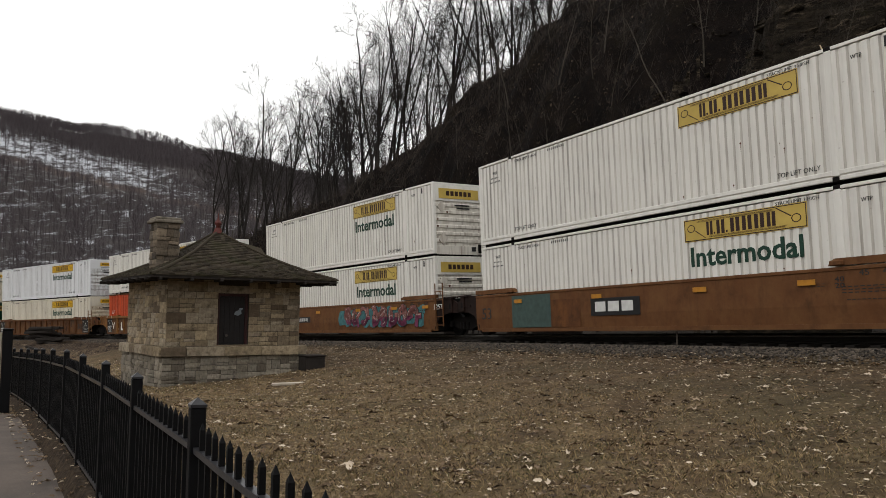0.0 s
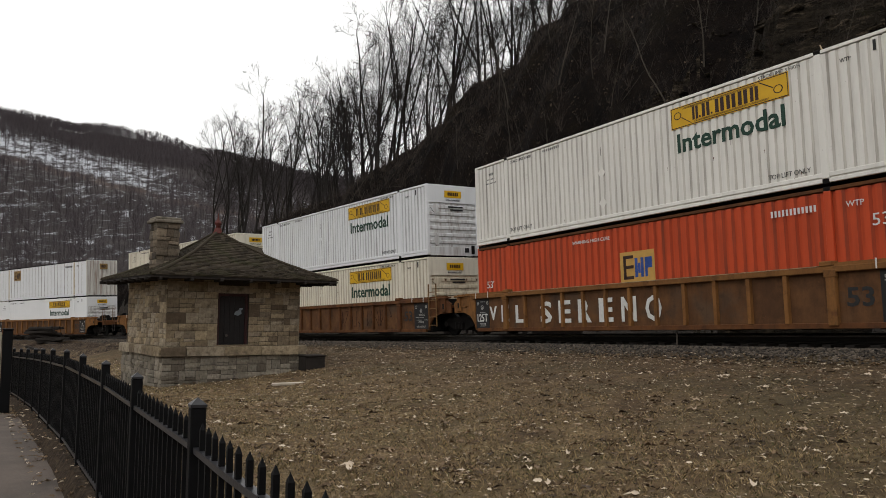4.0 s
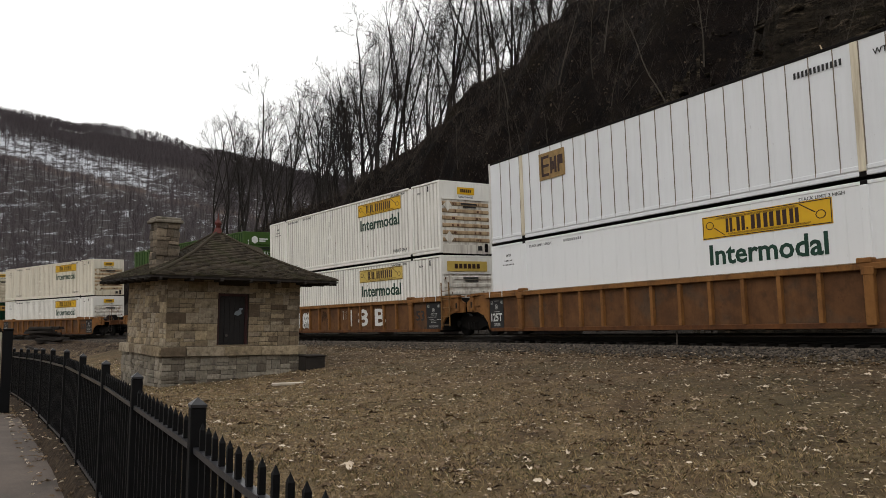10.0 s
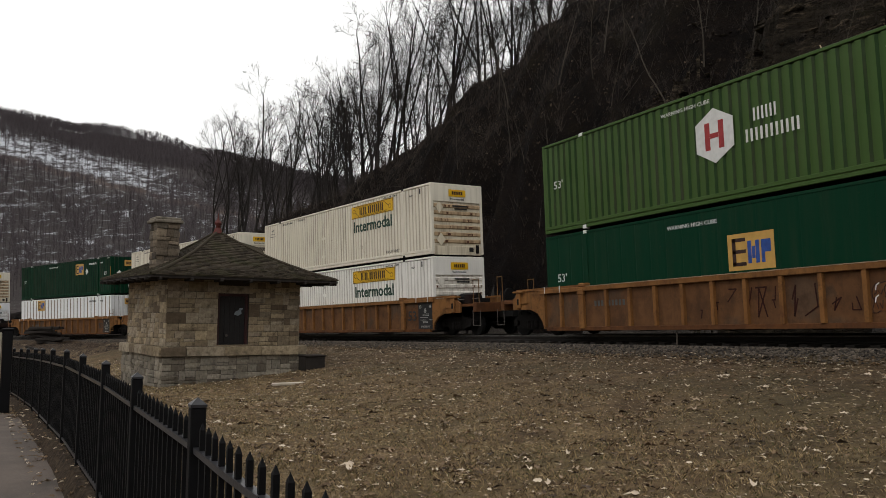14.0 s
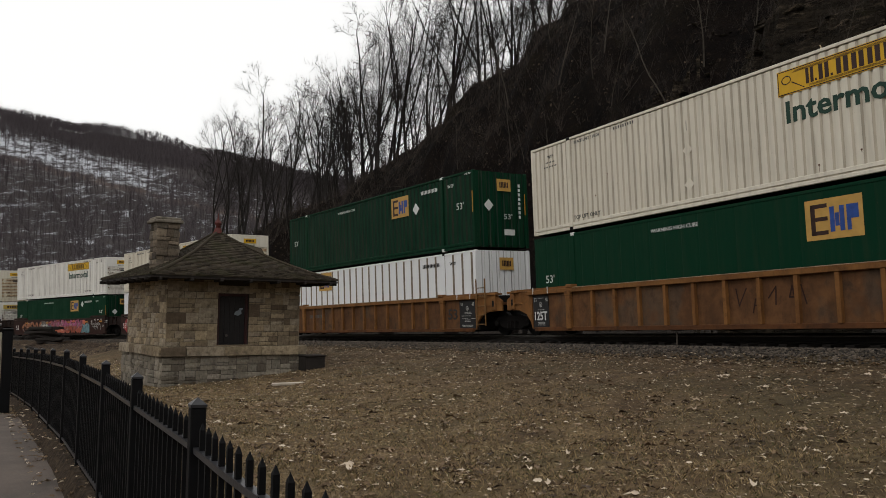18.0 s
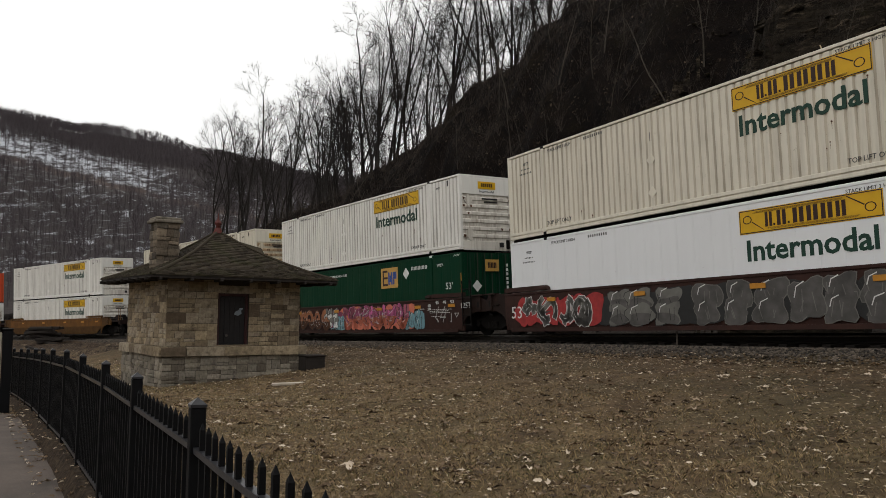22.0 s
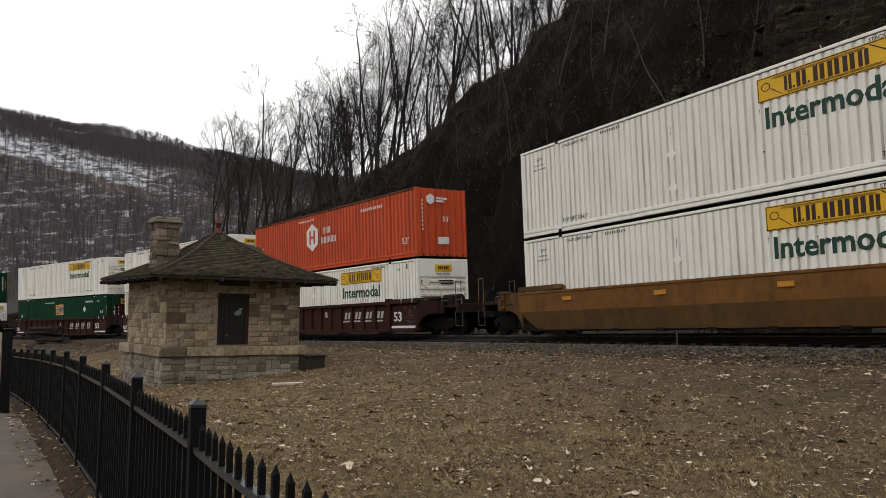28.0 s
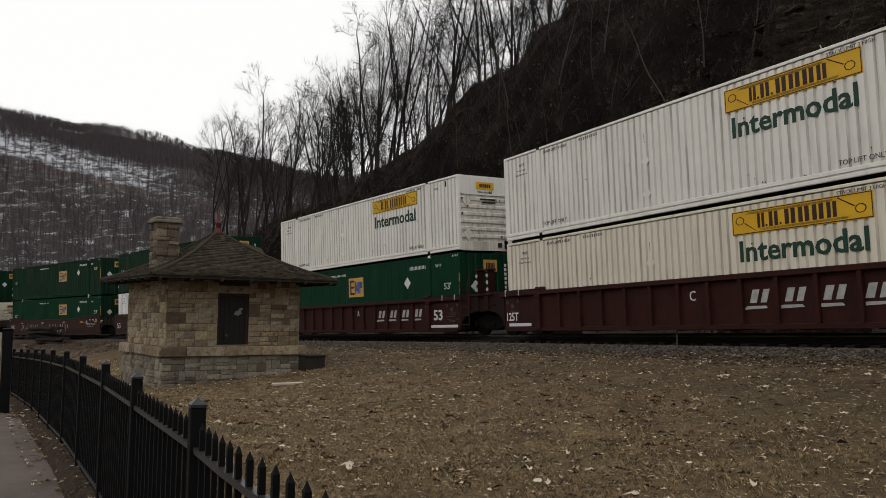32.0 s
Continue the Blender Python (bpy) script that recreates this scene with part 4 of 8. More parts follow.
        part("name_block", cached("hub_upper:%s" % hx, lambda: bars_side(hx + 1.2, hx + 1.9, hz + 0.08, hz + 0.38, 6, y, 0.55), M_CHALK), None, th)
        part("name_block", cached("hub_lower:%s" % hx, lambda: bars_side(hx + 0.95, hx + 2.5, hz - 0.38, hz - 0.08, 11, y, 0.55), M_CHALK), None, th)
        part("stencil_bar", cached("code_bars:" + M_CHALK.name, lambda: bars_side(3.7, 5.6, 2.35, 2.48, 11, y, 0.5), M_CHALK), None, th)
        write_side("WARNING HIGH CUBE", -2.6, -0.9, 2.5, 2.6, y, M_CHALK, th)
        write_side("53'", 7.0, 7.5, opts.get("fz", 1.5), opts.get("fz", 1.5) + 0.27, y, M_CHALK, th)
        write_side("53'", -7.5, -7.05, 1.4, 1.65, y, M_CHALK, th)
        part("end_hexagon", cached("end_hexagon", lambda: Build().extrude([(-0.75, 2.3), (-0.55, 2.18), (-0.35, 2.3), (-0.35, 2.52), (-0.55, 2.64), (-0.75, 2.52)], "x", CL + 0.012, CL + 0.02), M_CHALK), None, th, "white hexagon sign")
        write_front("53'", 0.05, 0.4, 1.5, 1.72, CL + 0.012, M_CHALK, th)
        part("stencil_bar", cached("end_column", lambda: Build().add(*(lambda q: (q.v, q.f))((lambda b: [b.box(CL + 0.006, CL + 0.012, -1.0, -0.94, 1.1 + 0.17 * k, 1.2 + 0.17 * k) for k in range(8)][0])(Build()))), M_CHALK), None, th)
        part("end_plate", cached("end_plate_low", lambda: Build().box(CL + 0.004, CL + 0.016, -0.2, 0.35, 0.55, 0.85), M_CHALK), None, th, "white data plate")
        part("stencil_bar", cached("end_name_bars", lambda: Build().box(CL + 0.012, CL + 0.018, -0.25, 0.15, 2.3, 2.38).box(CL + 0.012, CL + 0.018, -0.25, 0.3, 2.42, 2.5), M_CHALK), None, th)
    return th


# ---- well cars ----
def bubble(rng, cx, cz, w, h, grow=0.0):
    """Outline of one fat spray-can letter: a rounded block with lobes."""
    pts, ph, lobes = [], rng.uniform(0, 6.28), rng.choice((2, 3, 3, 4))
    for k in range(22):
        a = 6.2832 * k / 22
        c, q = math.cos(a), math.sin(a)
        r = 1.0 / max(abs(c), abs(q)) ** 0.62 * (0.88 + 0.17 * math.sin(lobes * a + ph))
        pts.append((cx + (w * r + grow) * c + 0.14 * h * q, cz + (h * r * 0.93 + grow) * q))
    return pts


def brush_line(b, pts, w, y0, y1):
    """A sprayed stroke through points, as one chain of slabs."""
    for (ax, az), (bx, bz) in zip(pts, pts[1:]):
        l = math.hypot(bx - ax, bz - az) + 1e-6
        nx, nz = -(bz - az) / l * w, (bx - ax) / l * w
        ex, ez = (bx - ax) / l * w * 0.6, (bz - az) / l * w * 0.6
        b.extrude([(ax - ex + nx, az - ez + nz), (ax - ex - nx, az - ez - nz), (bx + ex - nx, bz + ez - nz), (bx + ex + nx, bz + ez + nz)], "y", y0, y1)


def glyph(rng, cx, z0, w, h):
    """Swooping strokes of one wild-style form that spells nothing: arcs, hooks and darts that run into one another."""
    lines = []
    for k in range(3):
        a0, turn = rng.uniform(0, 6.283), rng.choice((-1, 1)) * rng.uniform(1.6, 3.6)
        ox, oz = cx + rng.uniform(-0.22, 0.22) * w, z0 + h * rng.uniform(0.38, 0.62)
        rx, rz = w * rng.uniform(0.28, 0.5), h * rng.uniform(0.3, 0.48)
        lines.append([(ox + rx * math.cos(a0 + turn * q / 6), oz + rz * math.sin(a0 + turn * q / 6)) for q in range(7)])
    x = cx + rng.uniform(-0.4, 0.4) * w
    lines.append([(x, z0 + h * rng.choice((0.0, 1.0))), (x + rng.uniform(-0.35, 0.35) * w, z0 + 0.5 * h), (x + rng.uniform(0.1, 0.5) * w, z0 + h * rng.uniform(0.1, 0.9))])
    return lines


def fat_line(pts, w, square=0.5):
    """Outlines of the slabs of one thick bent stroke, with a disc at each bend."""
    out = []
    for (ax, az), (bx, bz) in zip(pts, pts[1:]):
        l = math.hypot(bx - ax, bz - az) + 1e-6
        ux, uz = (bx - ax) / l, (bz - az) / l
        ex, ez = ux * w * square, uz * w * square
        out.append([(ax - ex - uz * w, az - ez + ux * w), (ax - ex + uz * w, az - ez - ux * w), (bx + ex + uz * w, bz + ez - ux * w), (bx + ex - uz * w, bz + ez + ux * w)])
    for x, z in pts[1:-1]:
        out.append([(x + w * math.cos(k * 0.785), z + w * math.sin(k * 0.785)) for k in range(8)])
    return out


def graffiti(th, x0, x1, z0, z1, mats, seed, y, style="bubble"):
    """Spray painted shapes, none of them readable. mats: letters, second tone, cloud behind, outline."""
    rng = random.Random(seed)
    w, h, zm = x1 - x0, z1 - z0, (z0 + z1) / 2
    fill, tone, cloud, line = mats
    fit = lambda poly: [(x, min(max(z, z0 - 0.02), z1 + 0.02)) for x, z in poly]
    if style == "zigzag":
        ink, n = Build(), max(6, int(w / 0.055))
        pts = [(x0 + w * k / n + rng.uniform(-0.03, 0.03), (z0 if k % 2 else z1) + rng.uniform(-0.28, 0.28) * h * (1 if k % 2 else -1) * rng.random()) for k in range(n + 1)]
        pts = [(x, min(max(z, z0), z1)) for x, z in pts]
        brush_line(ink, pts, 0.018, y - 0.004, y - 0.001)
        part("graffiti", ink, line, th, "dense sprayed scribble")
        return
    if style == "tag":
        ink = Build()
        n = max(2, int(w / 0.38))
        for k in range(n):
            cx, pts = x0 + w * (k + 0.5) / n, []
            for j in range(rng.choice((3, 4, 5))):
                pts.append((cx + rng.uniform(-0.42, 0.42) * w / n, z0 + h * rng.choice((0.03, 0.3, 0.55, 0.97))))
            brush_line(ink, pts, rng.uniform(0.7, 1.0) * (0.05 if line is M_CHALK else 0.02), y - 0.004, y - 0.001)
        part("graffiti", ink, line, th, "sprayed scrawl")
        return
    back, outline, body, low, gloss = Build(), Build(), Build(), Build(), Build()
    if style == "wild":
        n = max(3, round(w / (0.8 * h)))
        for k in range(n + 2):
            cx = x0 + w * k / (n + 1)
            back.extrude(fit(bubble(rng, cx, zm, 0.62 * w / n, 0.5 * h)), "y", y - 0.002 - 0.0006 * (k % 3), y)
        for k in range(n):
            cx = x0 + w * (k + 0.5) / n
            d = y - 0.004 - 0.0022 * k
            th_ = rng.uniform(0.075, 0.125) * h
            for q in glyph(rng, cx, z0 + 0.1 * h, 0.86 * w / n, 0.8 * h):
                for poly in fat_line(q, th_ + 0.024):
                    outline.extrude(fit(poly), "y", d, y)
                for poly in fat_line(q, th_):
                    body.extrude(fit(poly), "y", d - 0.0008, y)
                    cut = zm - 0.05 * h + 0.05 * h * math.sin(3 * cx)
                    if min(z for _, z in poly) < cut:
                        low.extrude([(x, min(z, cut)) for x, z in fit(poly)], "y", d - 0.0012, y)
                brush_line(gloss, [(u - 0.5 * th_, v + 0.45 * th_) for u, v in q[1:4]], 0.007, d - 0.0018, d)
    else:
        n = max(3, int(w / (0.78 * h)))
        for k in range(n + 2):
            cx = x0 + w * k / (n + 1)
            back.extrude(fit(bubble(rng, cx, zm, 0.7 * w / n, 0.5 * h)), "y", y - 0.002 - 0.0006 * (k % 3), y)
        for k in range(n):
            cx, d = x0 + w * (k + 0.5) / n, y - 0.004 - 0.0022 * k
            for lobe, (lz, lh) in enumerate(((zm + 0.2 * h, 0.34 * h), (zm - 0.2 * h, 0.34 * h)) if rng.random() < 0.7 else ((zm, 0.5 * h),)):
                bx, lw, st = cx + rng.uniform(-0.12, 0.12) * w / n, rng.uniform(0.44, 0.58) * w / n, rng.getstate()
                dd = d - 0.001 * lobe
                outline.extrude(fit(bubble(rng, bx, lz, lw, lh, 0.024)), "y", dd, y)
                rng.setstate(st)
                body.extrude(fit(bubble(rng, bx, lz, lw, lh)), "y", dd - 0.0008, y)
                low.extrude(fit(bubble(rng, bx, lz - 0.35 * lh, lw * 0.85, lh * 0.5)), "y", dd - 0.0011, y)
                for _ in range(3):
                    ax = bx + rng.uniform(-0.7, 0.7) * lw
                    brush_line(outline, [(ax, lz - 0.5 * lh), (ax + rng.uniform(-0.1, 0.1), lz + rng.uniform(-0.1, 0.5) * lh)], 0.010, dd - 0.0014, dd)
                brush_line(gloss, [(bx - 0.62 * lw, lz + 0.1 * lh), (bx - 0.5 * lw, lz + 0.55 * lh), (bx - 0.1 * lw, lz + 0.75 * lh)], 0.012, dd - 0.0016, dd)
    for bd, m, lab in ((back, cloud, "cloud of spray paint behind the letters"), (outline, line, "letter outlines"), (body, fill, "spray painted letters, unreadable"), (low, tone, "second tone in the letters"), (gloss, M_CHALK, "white highlights")):
        part("graffiti", bd, m, th, lab)


def well_car(kind, body, label, opts):
    th = tagged(new("well_car"), label, "rail car", group="well cars of the train")
    turn = pose(0, 0, 0, 0, 0, 180)
    rib = kind == "ribbed"
    yb = -1.40
    for m in (None, turn):
        if rib:
            part("side_plate", cached("side_plate", lambda: Build().box(-8.2, 8.2, yb, yb + 0.03, 0.30, 1.44), opts.get("plate", body)), None, th, "", m)
            part("side_sill", cached("side_sill", lambda: Build().box(-8.0, 8.0, yb - 0.06, yb + 0.04, 0.24, 0.36, 0.01), opts.get("sill", body)), None, th, "", m)
            part("top_chord", cached("top_chord", lambda: Build().box(-8.3, 8.3, yb - 0.11, yb + 0.07, 1.40, 1.53, 0.012), body), None, th, "", m)
            if opts.get("edge"):
                part("worn_edge", cached("worn_edge", lambda: Build().box(-5.85, 5.85, yb - 0.112, yb + 0.0, 1.531, 1.549), opts["edge"]), None, th, "paint worn pale along the chord", m)
            post = cached("side_post", lambda: Build().extrude([(-0.05, yb), (-0.05, yb - 0.095), (0.05, yb - 0.095), (0.05, yb)], "z", 0.36, 1.40), body)
            for k in range(11):
                x = -5.0 + k * 1.0
                part("side_post", post, None, th, "", pose(x, 0, 0) if m is None else m @ pose(x, 0, 0))
            for x in (-6.12, 6.12):
                part("pillar", cached("pillar", lambda: Build().box(-0.11, 0.11, yb - 0.12, yb, 0.30, 1.42, 0.015).box(-0.14, 0.14, yb - 0.13, yb - 0.02, 1.30, 1.46, 0.01), body), None, th, "", pose(x, 0, 0) if m is None else m @ pose(x, 0, 0))
            clip = cached("chord_clip", lambda: Build().box(-0.014, 0.014, yb - 0.118, yb - 0.1, 1.41, 1.62), M_CHALK)
            for x in (-7.95, -7.15, 7.15, 7.95):
                part("chord_clip", clip, None, th, "white painted clip", pose(x, 0, 0) if m is None else m @ pose(x, 0, 0))
        else:
            if opts.get("slope"):
                part("side_plate", cached("upper_plate", lambda: Build().extrude([(yb - 0.05, 0.86), (yb - 0.05, 1.44), (yb + 0.03, 1.44), (yb + 0.03, 0.86)], "x", -8.3, 8.3), body), None, th, "", m)
                part("lower_plate", cached("lower_plate", lambda: Build().add([(-8.3, yb - 0.05, 0.86), (8.3, yb - 0.05, 0.86), (7.3, yb + 0.03, 0.28), (-7.3, yb + 0.03, 0.28), (-8.3, yb + 0.03, 0.86), (8.3, yb + 0.03, 0.86), (7.3, yb + 0.06, 0.28), (-7.3, yb + 0.06, 0.28)], [(0, 1, 2, 3), (7, 6, 5, 4), (0, 4, 5, 1), (3, 2, 6, 7), (0, 3, 7, 4), (1, 5, 6, 2)]), M_MUSTARDLOW), None, th, "", m)
                # black sheet added for the truck shadow past the sloped plate ends
                part("inner_plate", cached("inner_plate", lambda: Build().box(-8.2, 8.2, yb + 0.07, yb + 0.09, 0.24, 1.0), M_BLACK), None, th, "", m)
            else:
                part("side_plate", cached("smooth_plate", lambda: Build().extrude([(yb - 0.05, 0.72), (yb - 0.05, 1.44), (yb + 0.02, 1.44), (yb + 0.02, 0.28), (yb - 0.012, 0.28)], "x", -8.3, 8.3), body), None, th, "", m)
                part("side_sill", cached("smooth_sill", lambda: Build().extrude([(-8.0, 0.34), (-7.9, 0.23), (7.9, 0.23), (8.0, 0.34)], "y", yb - 0.075, yb - 0.02), body), None, th, "", m)
            part("top_chord", cached("smooth_chord", lambda: Build().box(-8.3, 8.3, yb - 0.07, yb + 0.07, 1.42, 1.50, 0.012), body), None, th, "", m)
        for sx in (-1, 1):
            p = pose(0, 0, 0) if sx > 0 else Matrix.Diagonal((-1, 1, 1, 1))
            top = 1.60 if rib else 1.68
            outer = opts["front" if (sx > 0) == (m is None) else "rear"]
            tip, ext = (9.35, 0.3 if outer else 0.0) if rib else (8.3, 0.0)
            tip += ext
            part("guide_rail", cached("guide_rail:%d:%.2f:%.2f" % (sx, top, tip), lambda: Build().extrude([(sx * 5.82, 1.53), (sx * 5.88, top - 0.05), (sx * 6.0, top), (sx * tip, top), (sx * tip, 1.53)], "y", yb - 0.06, yb + 0.08), opts.get("guide", body)), None, th, "", m)
            part("end_gusset", cached("end_gusset:%d:%.1f" % (sx, ext), lambda: Build().extrude([(sx * 8.15, 0.30), (sx * 8.25, 0.55), (sx * 8.5, 0.80), (sx * 8.9, 0.93), (sx * (9.65 + ext), 0.95), (sx * (9.65 + ext), 1.30), (sx * (9.2 + ext), 1.52), (sx * 8.15, 1.52)], "y", yb - 0.03, yb + 0.05), opts.get("guide", body if rib else M_DARKEND)), None, th, "", m)
            part("lift_pad", cached("lift_pad:%d:%.1f" % (sx, ext), lambda: Build().box(sx * (9.25 + ext) - 0.12, sx * (9.25 + ext) + 0.12, yb - 0.09, yb + 0.1, 0.98, 1.50, 0.015).box(sx * (9.2 + ext) - 0.32, sx * (9.2 + ext) + 0.32, yb - 0.12, yb + 0.12, 1.50, 1.56, 0.01).box(sx * (9.0 + ext) - 0.3, sx * (9.0 + ext) + 0.3, yb - 0.07, yb + 0.1, 1.14, 1.18), opts.get("guide", body if rib else M_DARKEND)), None, th, "", m)
            part("slot", cached("slot:%d:%.1f" % (sx, ext), lambda: Build().box(sx * (9.25 + ext) - 0.05, sx * (9.25 + ext) + 0.05, yb - 0.094, yb - 0.088, 1.1, 1.3), M_BLACK), None, th, "dark slotted opening", m)
            part("chord_step", cached("chord_step:%d" % sx, lambda: Build().box(sx * 6.04 - 0.16, sx * 6.04 + 0.16, yb - 0.12, yb + 0.1, 1.53, 1.64, 0.02), body), None, th, "", m)
    for sx in (-1, 1):
        far = 11.55 if opts["front" if sx > 0 else "rear"] else 9.75
        key = "%d:%d" % (sx, far > 10)
        part("end_deck", cached("end_deck:" + key, lambda: Build().box(min(sx * 8.15, sx * (far - 0.75)), max(sx * 8.15, sx * (far - 0.75)), -1.34, 1.34, 1.16, 1.26, 0.01), opts.get("ends", body if rib else M_DARKEND)), None, th)
        part("end_bulkhead", cached("end_bulkhead:" + key, lambda: Build().box(min(sx * 8.18, sx * 8.3), max(sx * 8.18, sx * 8.3), -1.36, 1.36, 0.3, 1.52), M_BLACK), None, th)
        part("draw_bar", cached("draw_bar:" + key, lambda: Build().box(min(sx * 8.2, sx * far), max(sx * 8.2, sx * far), -0.22, 0.22, 0.72, 1.05, 0.03), M_BLACK), None, th)
        if far > 10:
            part("cross_beam", cached("cross_beam:" + key, lambda: Build().box(sx * 10.75 - 0.1, sx * 10.75 + 0.1, -1.36, 1.36, 0.95, 1.3, 0.015), opts.get("ends", body if rib else M_DARKEND)), None, th)
            for yy in (-1.36, 1.3):
                rail = part("grab_rail", cached("grab_rail:%s:%.2f" % (key, yy), lambda: Build().tube((sx * 10.7, yy, 1.26), (sx * 10.7, yy, 2.15), 0.013, 0.013, 6).tube((sx * 11.03, yy, 1.26), (sx * 11.03, yy, 2.15), 0.013, 0.013, 6).tube((sx * 10.7, yy, 2.13), (sx * 11.03, yy, 2.13), 0.013, 0.013, 6), opts.get("rails", M_GRAB)), None, th, "upright grab rail")
                part("step_stirrup", cached("step_stirrup:%s:%.2f" % (key, yy), lambda: Build().tube((sx * 10.65, yy, 1.0), (sx * 10.65, yy, 0.45), 0.011, 0.011, 6).tube((sx * 11.08, yy, 1.0), (sx * 11.08, yy, 0.45), 0.011, 0.011, 6).tube((sx * 10.65, yy, 0.46), (sx * 11.08, yy, 0.46), 0.011, 0.011, 6), M_GRABGREY), None, th, "bent steel step")
            part("brake_stand", cached("brake_stand:" + key, lambda: Build().box(sx * 10.35 - 0.12, sx * 10.35 + 0.12, 0.3, 0.75, 1.26, 1.72, 0.02).tube((sx * 10.35 + sx * 0.14, 0.52, 1.58), (sx * 10.35 + sx * 0.2, 0.52, 1.58), 0.25, 0.25, 14), M_BLACK), None, th)
            for k, (y0, z0) in enumerate(((-0.95, 1.42), (-0.7, 1.34), (-1.2, 1.1))):
                part("brake_pipe", cached("brake_pipe:%s:%d" % (key, k), lambda: Build().tube((sx * 8.5, y0, z0), (sx * (10.5 - 0.4 * k), y0, z0 + 0.04), 0.02, 0.02, 6).tube((sx * (10.5 - 0.4 * k), y0, z0 + 0.04), (sx * (10.6 - 0.4 * k), y0, z0 - 0.3), 0.02, 0.02, 6), M_GRABGREY if k == 0 else M_IRON), None, th, "thin bent brake pipe")
            part("reservoir", cached("reservoir:" + key, lambda: Build().tube((sx * 8.7, -0.35, 1.5), (sx * 9.7, -0.35, 1.5), 0.2, 0.2, 12), M_BLACK), None, th, "black air reservoir")
            part("valve_box", cached("valve_box:" + key, lambda: Build().box(sx * 9.95 - 0.16, sx * 9.95 + 0.16, -1.1, -0.75, 1.26, 1.62, 0.02), M_DARKEND), None, th)
            part("hose", cached("hose:" + key, lambda: Build().tube((sx * 10.9, 0.4, 1.0), (sx * 11.2, 0.45, 0.45), 0.03, 0.03).tube((sx * 11.2, 0.45, 0.45), (sx * 11.55, 0.4, 0.6), 0.03, 0.03), M_BLACK), None, th)
        elif sx > 0:
            ladder = part("ladder", cached("ladder_rails", lambda: Build().tube((8.35, yb - 0.12, 0.45), (8.35, yb - 0.12, 2.1), 0.025, 0.025, 6).tube((8.85, yb - 0.12, 0.45), (8.85, yb - 0.12, 2.1), 0.025, 0.025, 6), opts.get("rails", body)), None, th, "side ladder")
            for k in range(5):
                part("rung", cached("rung", lambda: Build().tube((8.35, yb - 0.12, 0), (8.85, yb - 0.12, 0), 0.016, 0.016, 6), opts.get("rails", body)), None, ladder, "", pose(0, 0, 0.5 + 0.32 * k))
    for k in range(9):
        part("well_crossbar", cached("well_crossbar", lambda: Build().box(-0.15, 0.15, -1.38, 1.38, 0.22, 0.31, 0.01), M_BLACK), None, th, "", pose(-7.2 + 1.8 * k, 0, 0))
    ys = yb - (0.004 if rib else 0.054)
    if rib:
        part("stencil_panel", cached("stencil_panel:f", lambda: panel_side(7.15, 8.12, 0.36, 1.38, ys), opts.get("panel", M_PANEL)), None, th, "black stencilled data panel")
        if opts.get("rear_panel"):
            for x in (-8.05, -7.15):
                part("side_post", cached("side_post", None, body), None, th, "", pose(x, 0, 0))
            part("stencil_bar", cached("small_number", lambda: bars_side(-5.6, -4.2, 0.94, 1.10, 9, ys, 0.4), M_FADED), None, th, "car number as plain bars")
        else:
            part("stencil_panel", cached("stencil_panel:r", lambda: panel_side(-8.1, -7.25, 0.36, 1.38, ys), opts.get("panel", M_PANEL)), None, th, "stencilled data panel")
        def data_lines(x0, x1, rows):
            b, rng = Build(), random.Random(int(x1 * 100))
            for z, a, c in rows:
                x = x0 + (x1 - x0) * a
                while x < x0 + (x1 - x0) * c:
                    w = rng.uniform(0.025, 0.09)
                    b.box(x, x + w, ys - 0.017, ys - 0.013, z, z + 0.022)
                    x += w + 0.018
            return b
        def emblem(x, z):
            b = Build()
            for k in range(12):
                a0, a1 = k * 0.5236, (k + 1) * 0.5236
                b.extrude([(x + r * math.cos(a), z + r * math.sin(a)) for r, a in ((0.085, a0), (0.085, a1), (0.065, a1), (0.065, a0))], "y", ys - 0.017, ys - 0.013)
            return b.box(x - 0.035, x + 0.035, ys - 0.017, ys - 0.013, z - 0.04, z + 0.03)
        dim = M_FADED if opts.get("panel") else M_SILVER
        part("stencil_bar", cached("panel_lines:f", lambda: data_lines(7.22, 8.08, [(0.93, 0.3, 0.75), (0.88, 0.3, 0.75), (0.80, 0.05, 0.7), (0.70, 0.1, 0.5), (0.70, 0.75, 0.98), (0.65, 0.28, 0.6), (0.60, 0.28, 0.62), (0.46, 0.1, 0.85), (0.42, 0.15, 0.75)]), dim), None, th, "rows of fine data lettering as bars")
        if not opts.get("rear_panel"):
            part("stencil_bar", cached("panel_lines:r", lambda: data_lines(-8.05, -7.3, [(1.27, 0.3, 0.72), (0.50, 0.25, 0.75), (0.46, 0.3, 0.7), (0.42, 0.25, 0.8), (0.90, 0.3, 0.7)]), dim), None, th, "rows of fine data lettering as bars")
        for x in (7.64, -7.68)[: 1 if opts.get("rear_panel") else 2]:
            part("emblem", cached("emblem:%.2f" % x, lambda: emblem(x, 1.08), dim), None, th, "round stencilled emblem")
        for t, x in (("53", 7.24), ("48", 7.92), ("53", -8.03), ("48", -7.42))[: 2 if opts.get("rear_panel") else 4]:
            write_side(t, x, x + 0.13, 1.17, 1.29, ys - 0.013, dim, th)
        write_side("53", 6.4, 7.0, 0.68, 1.08, ys, opts.get("ink", M_STENCIL), th, weight=0.02)
        if not opts.get("rear_panel"):
            write_side("125T", -8.02, -7.34, 0.58, 0.86, ys - 0.014, M_CHALK, th, weight=0.02)
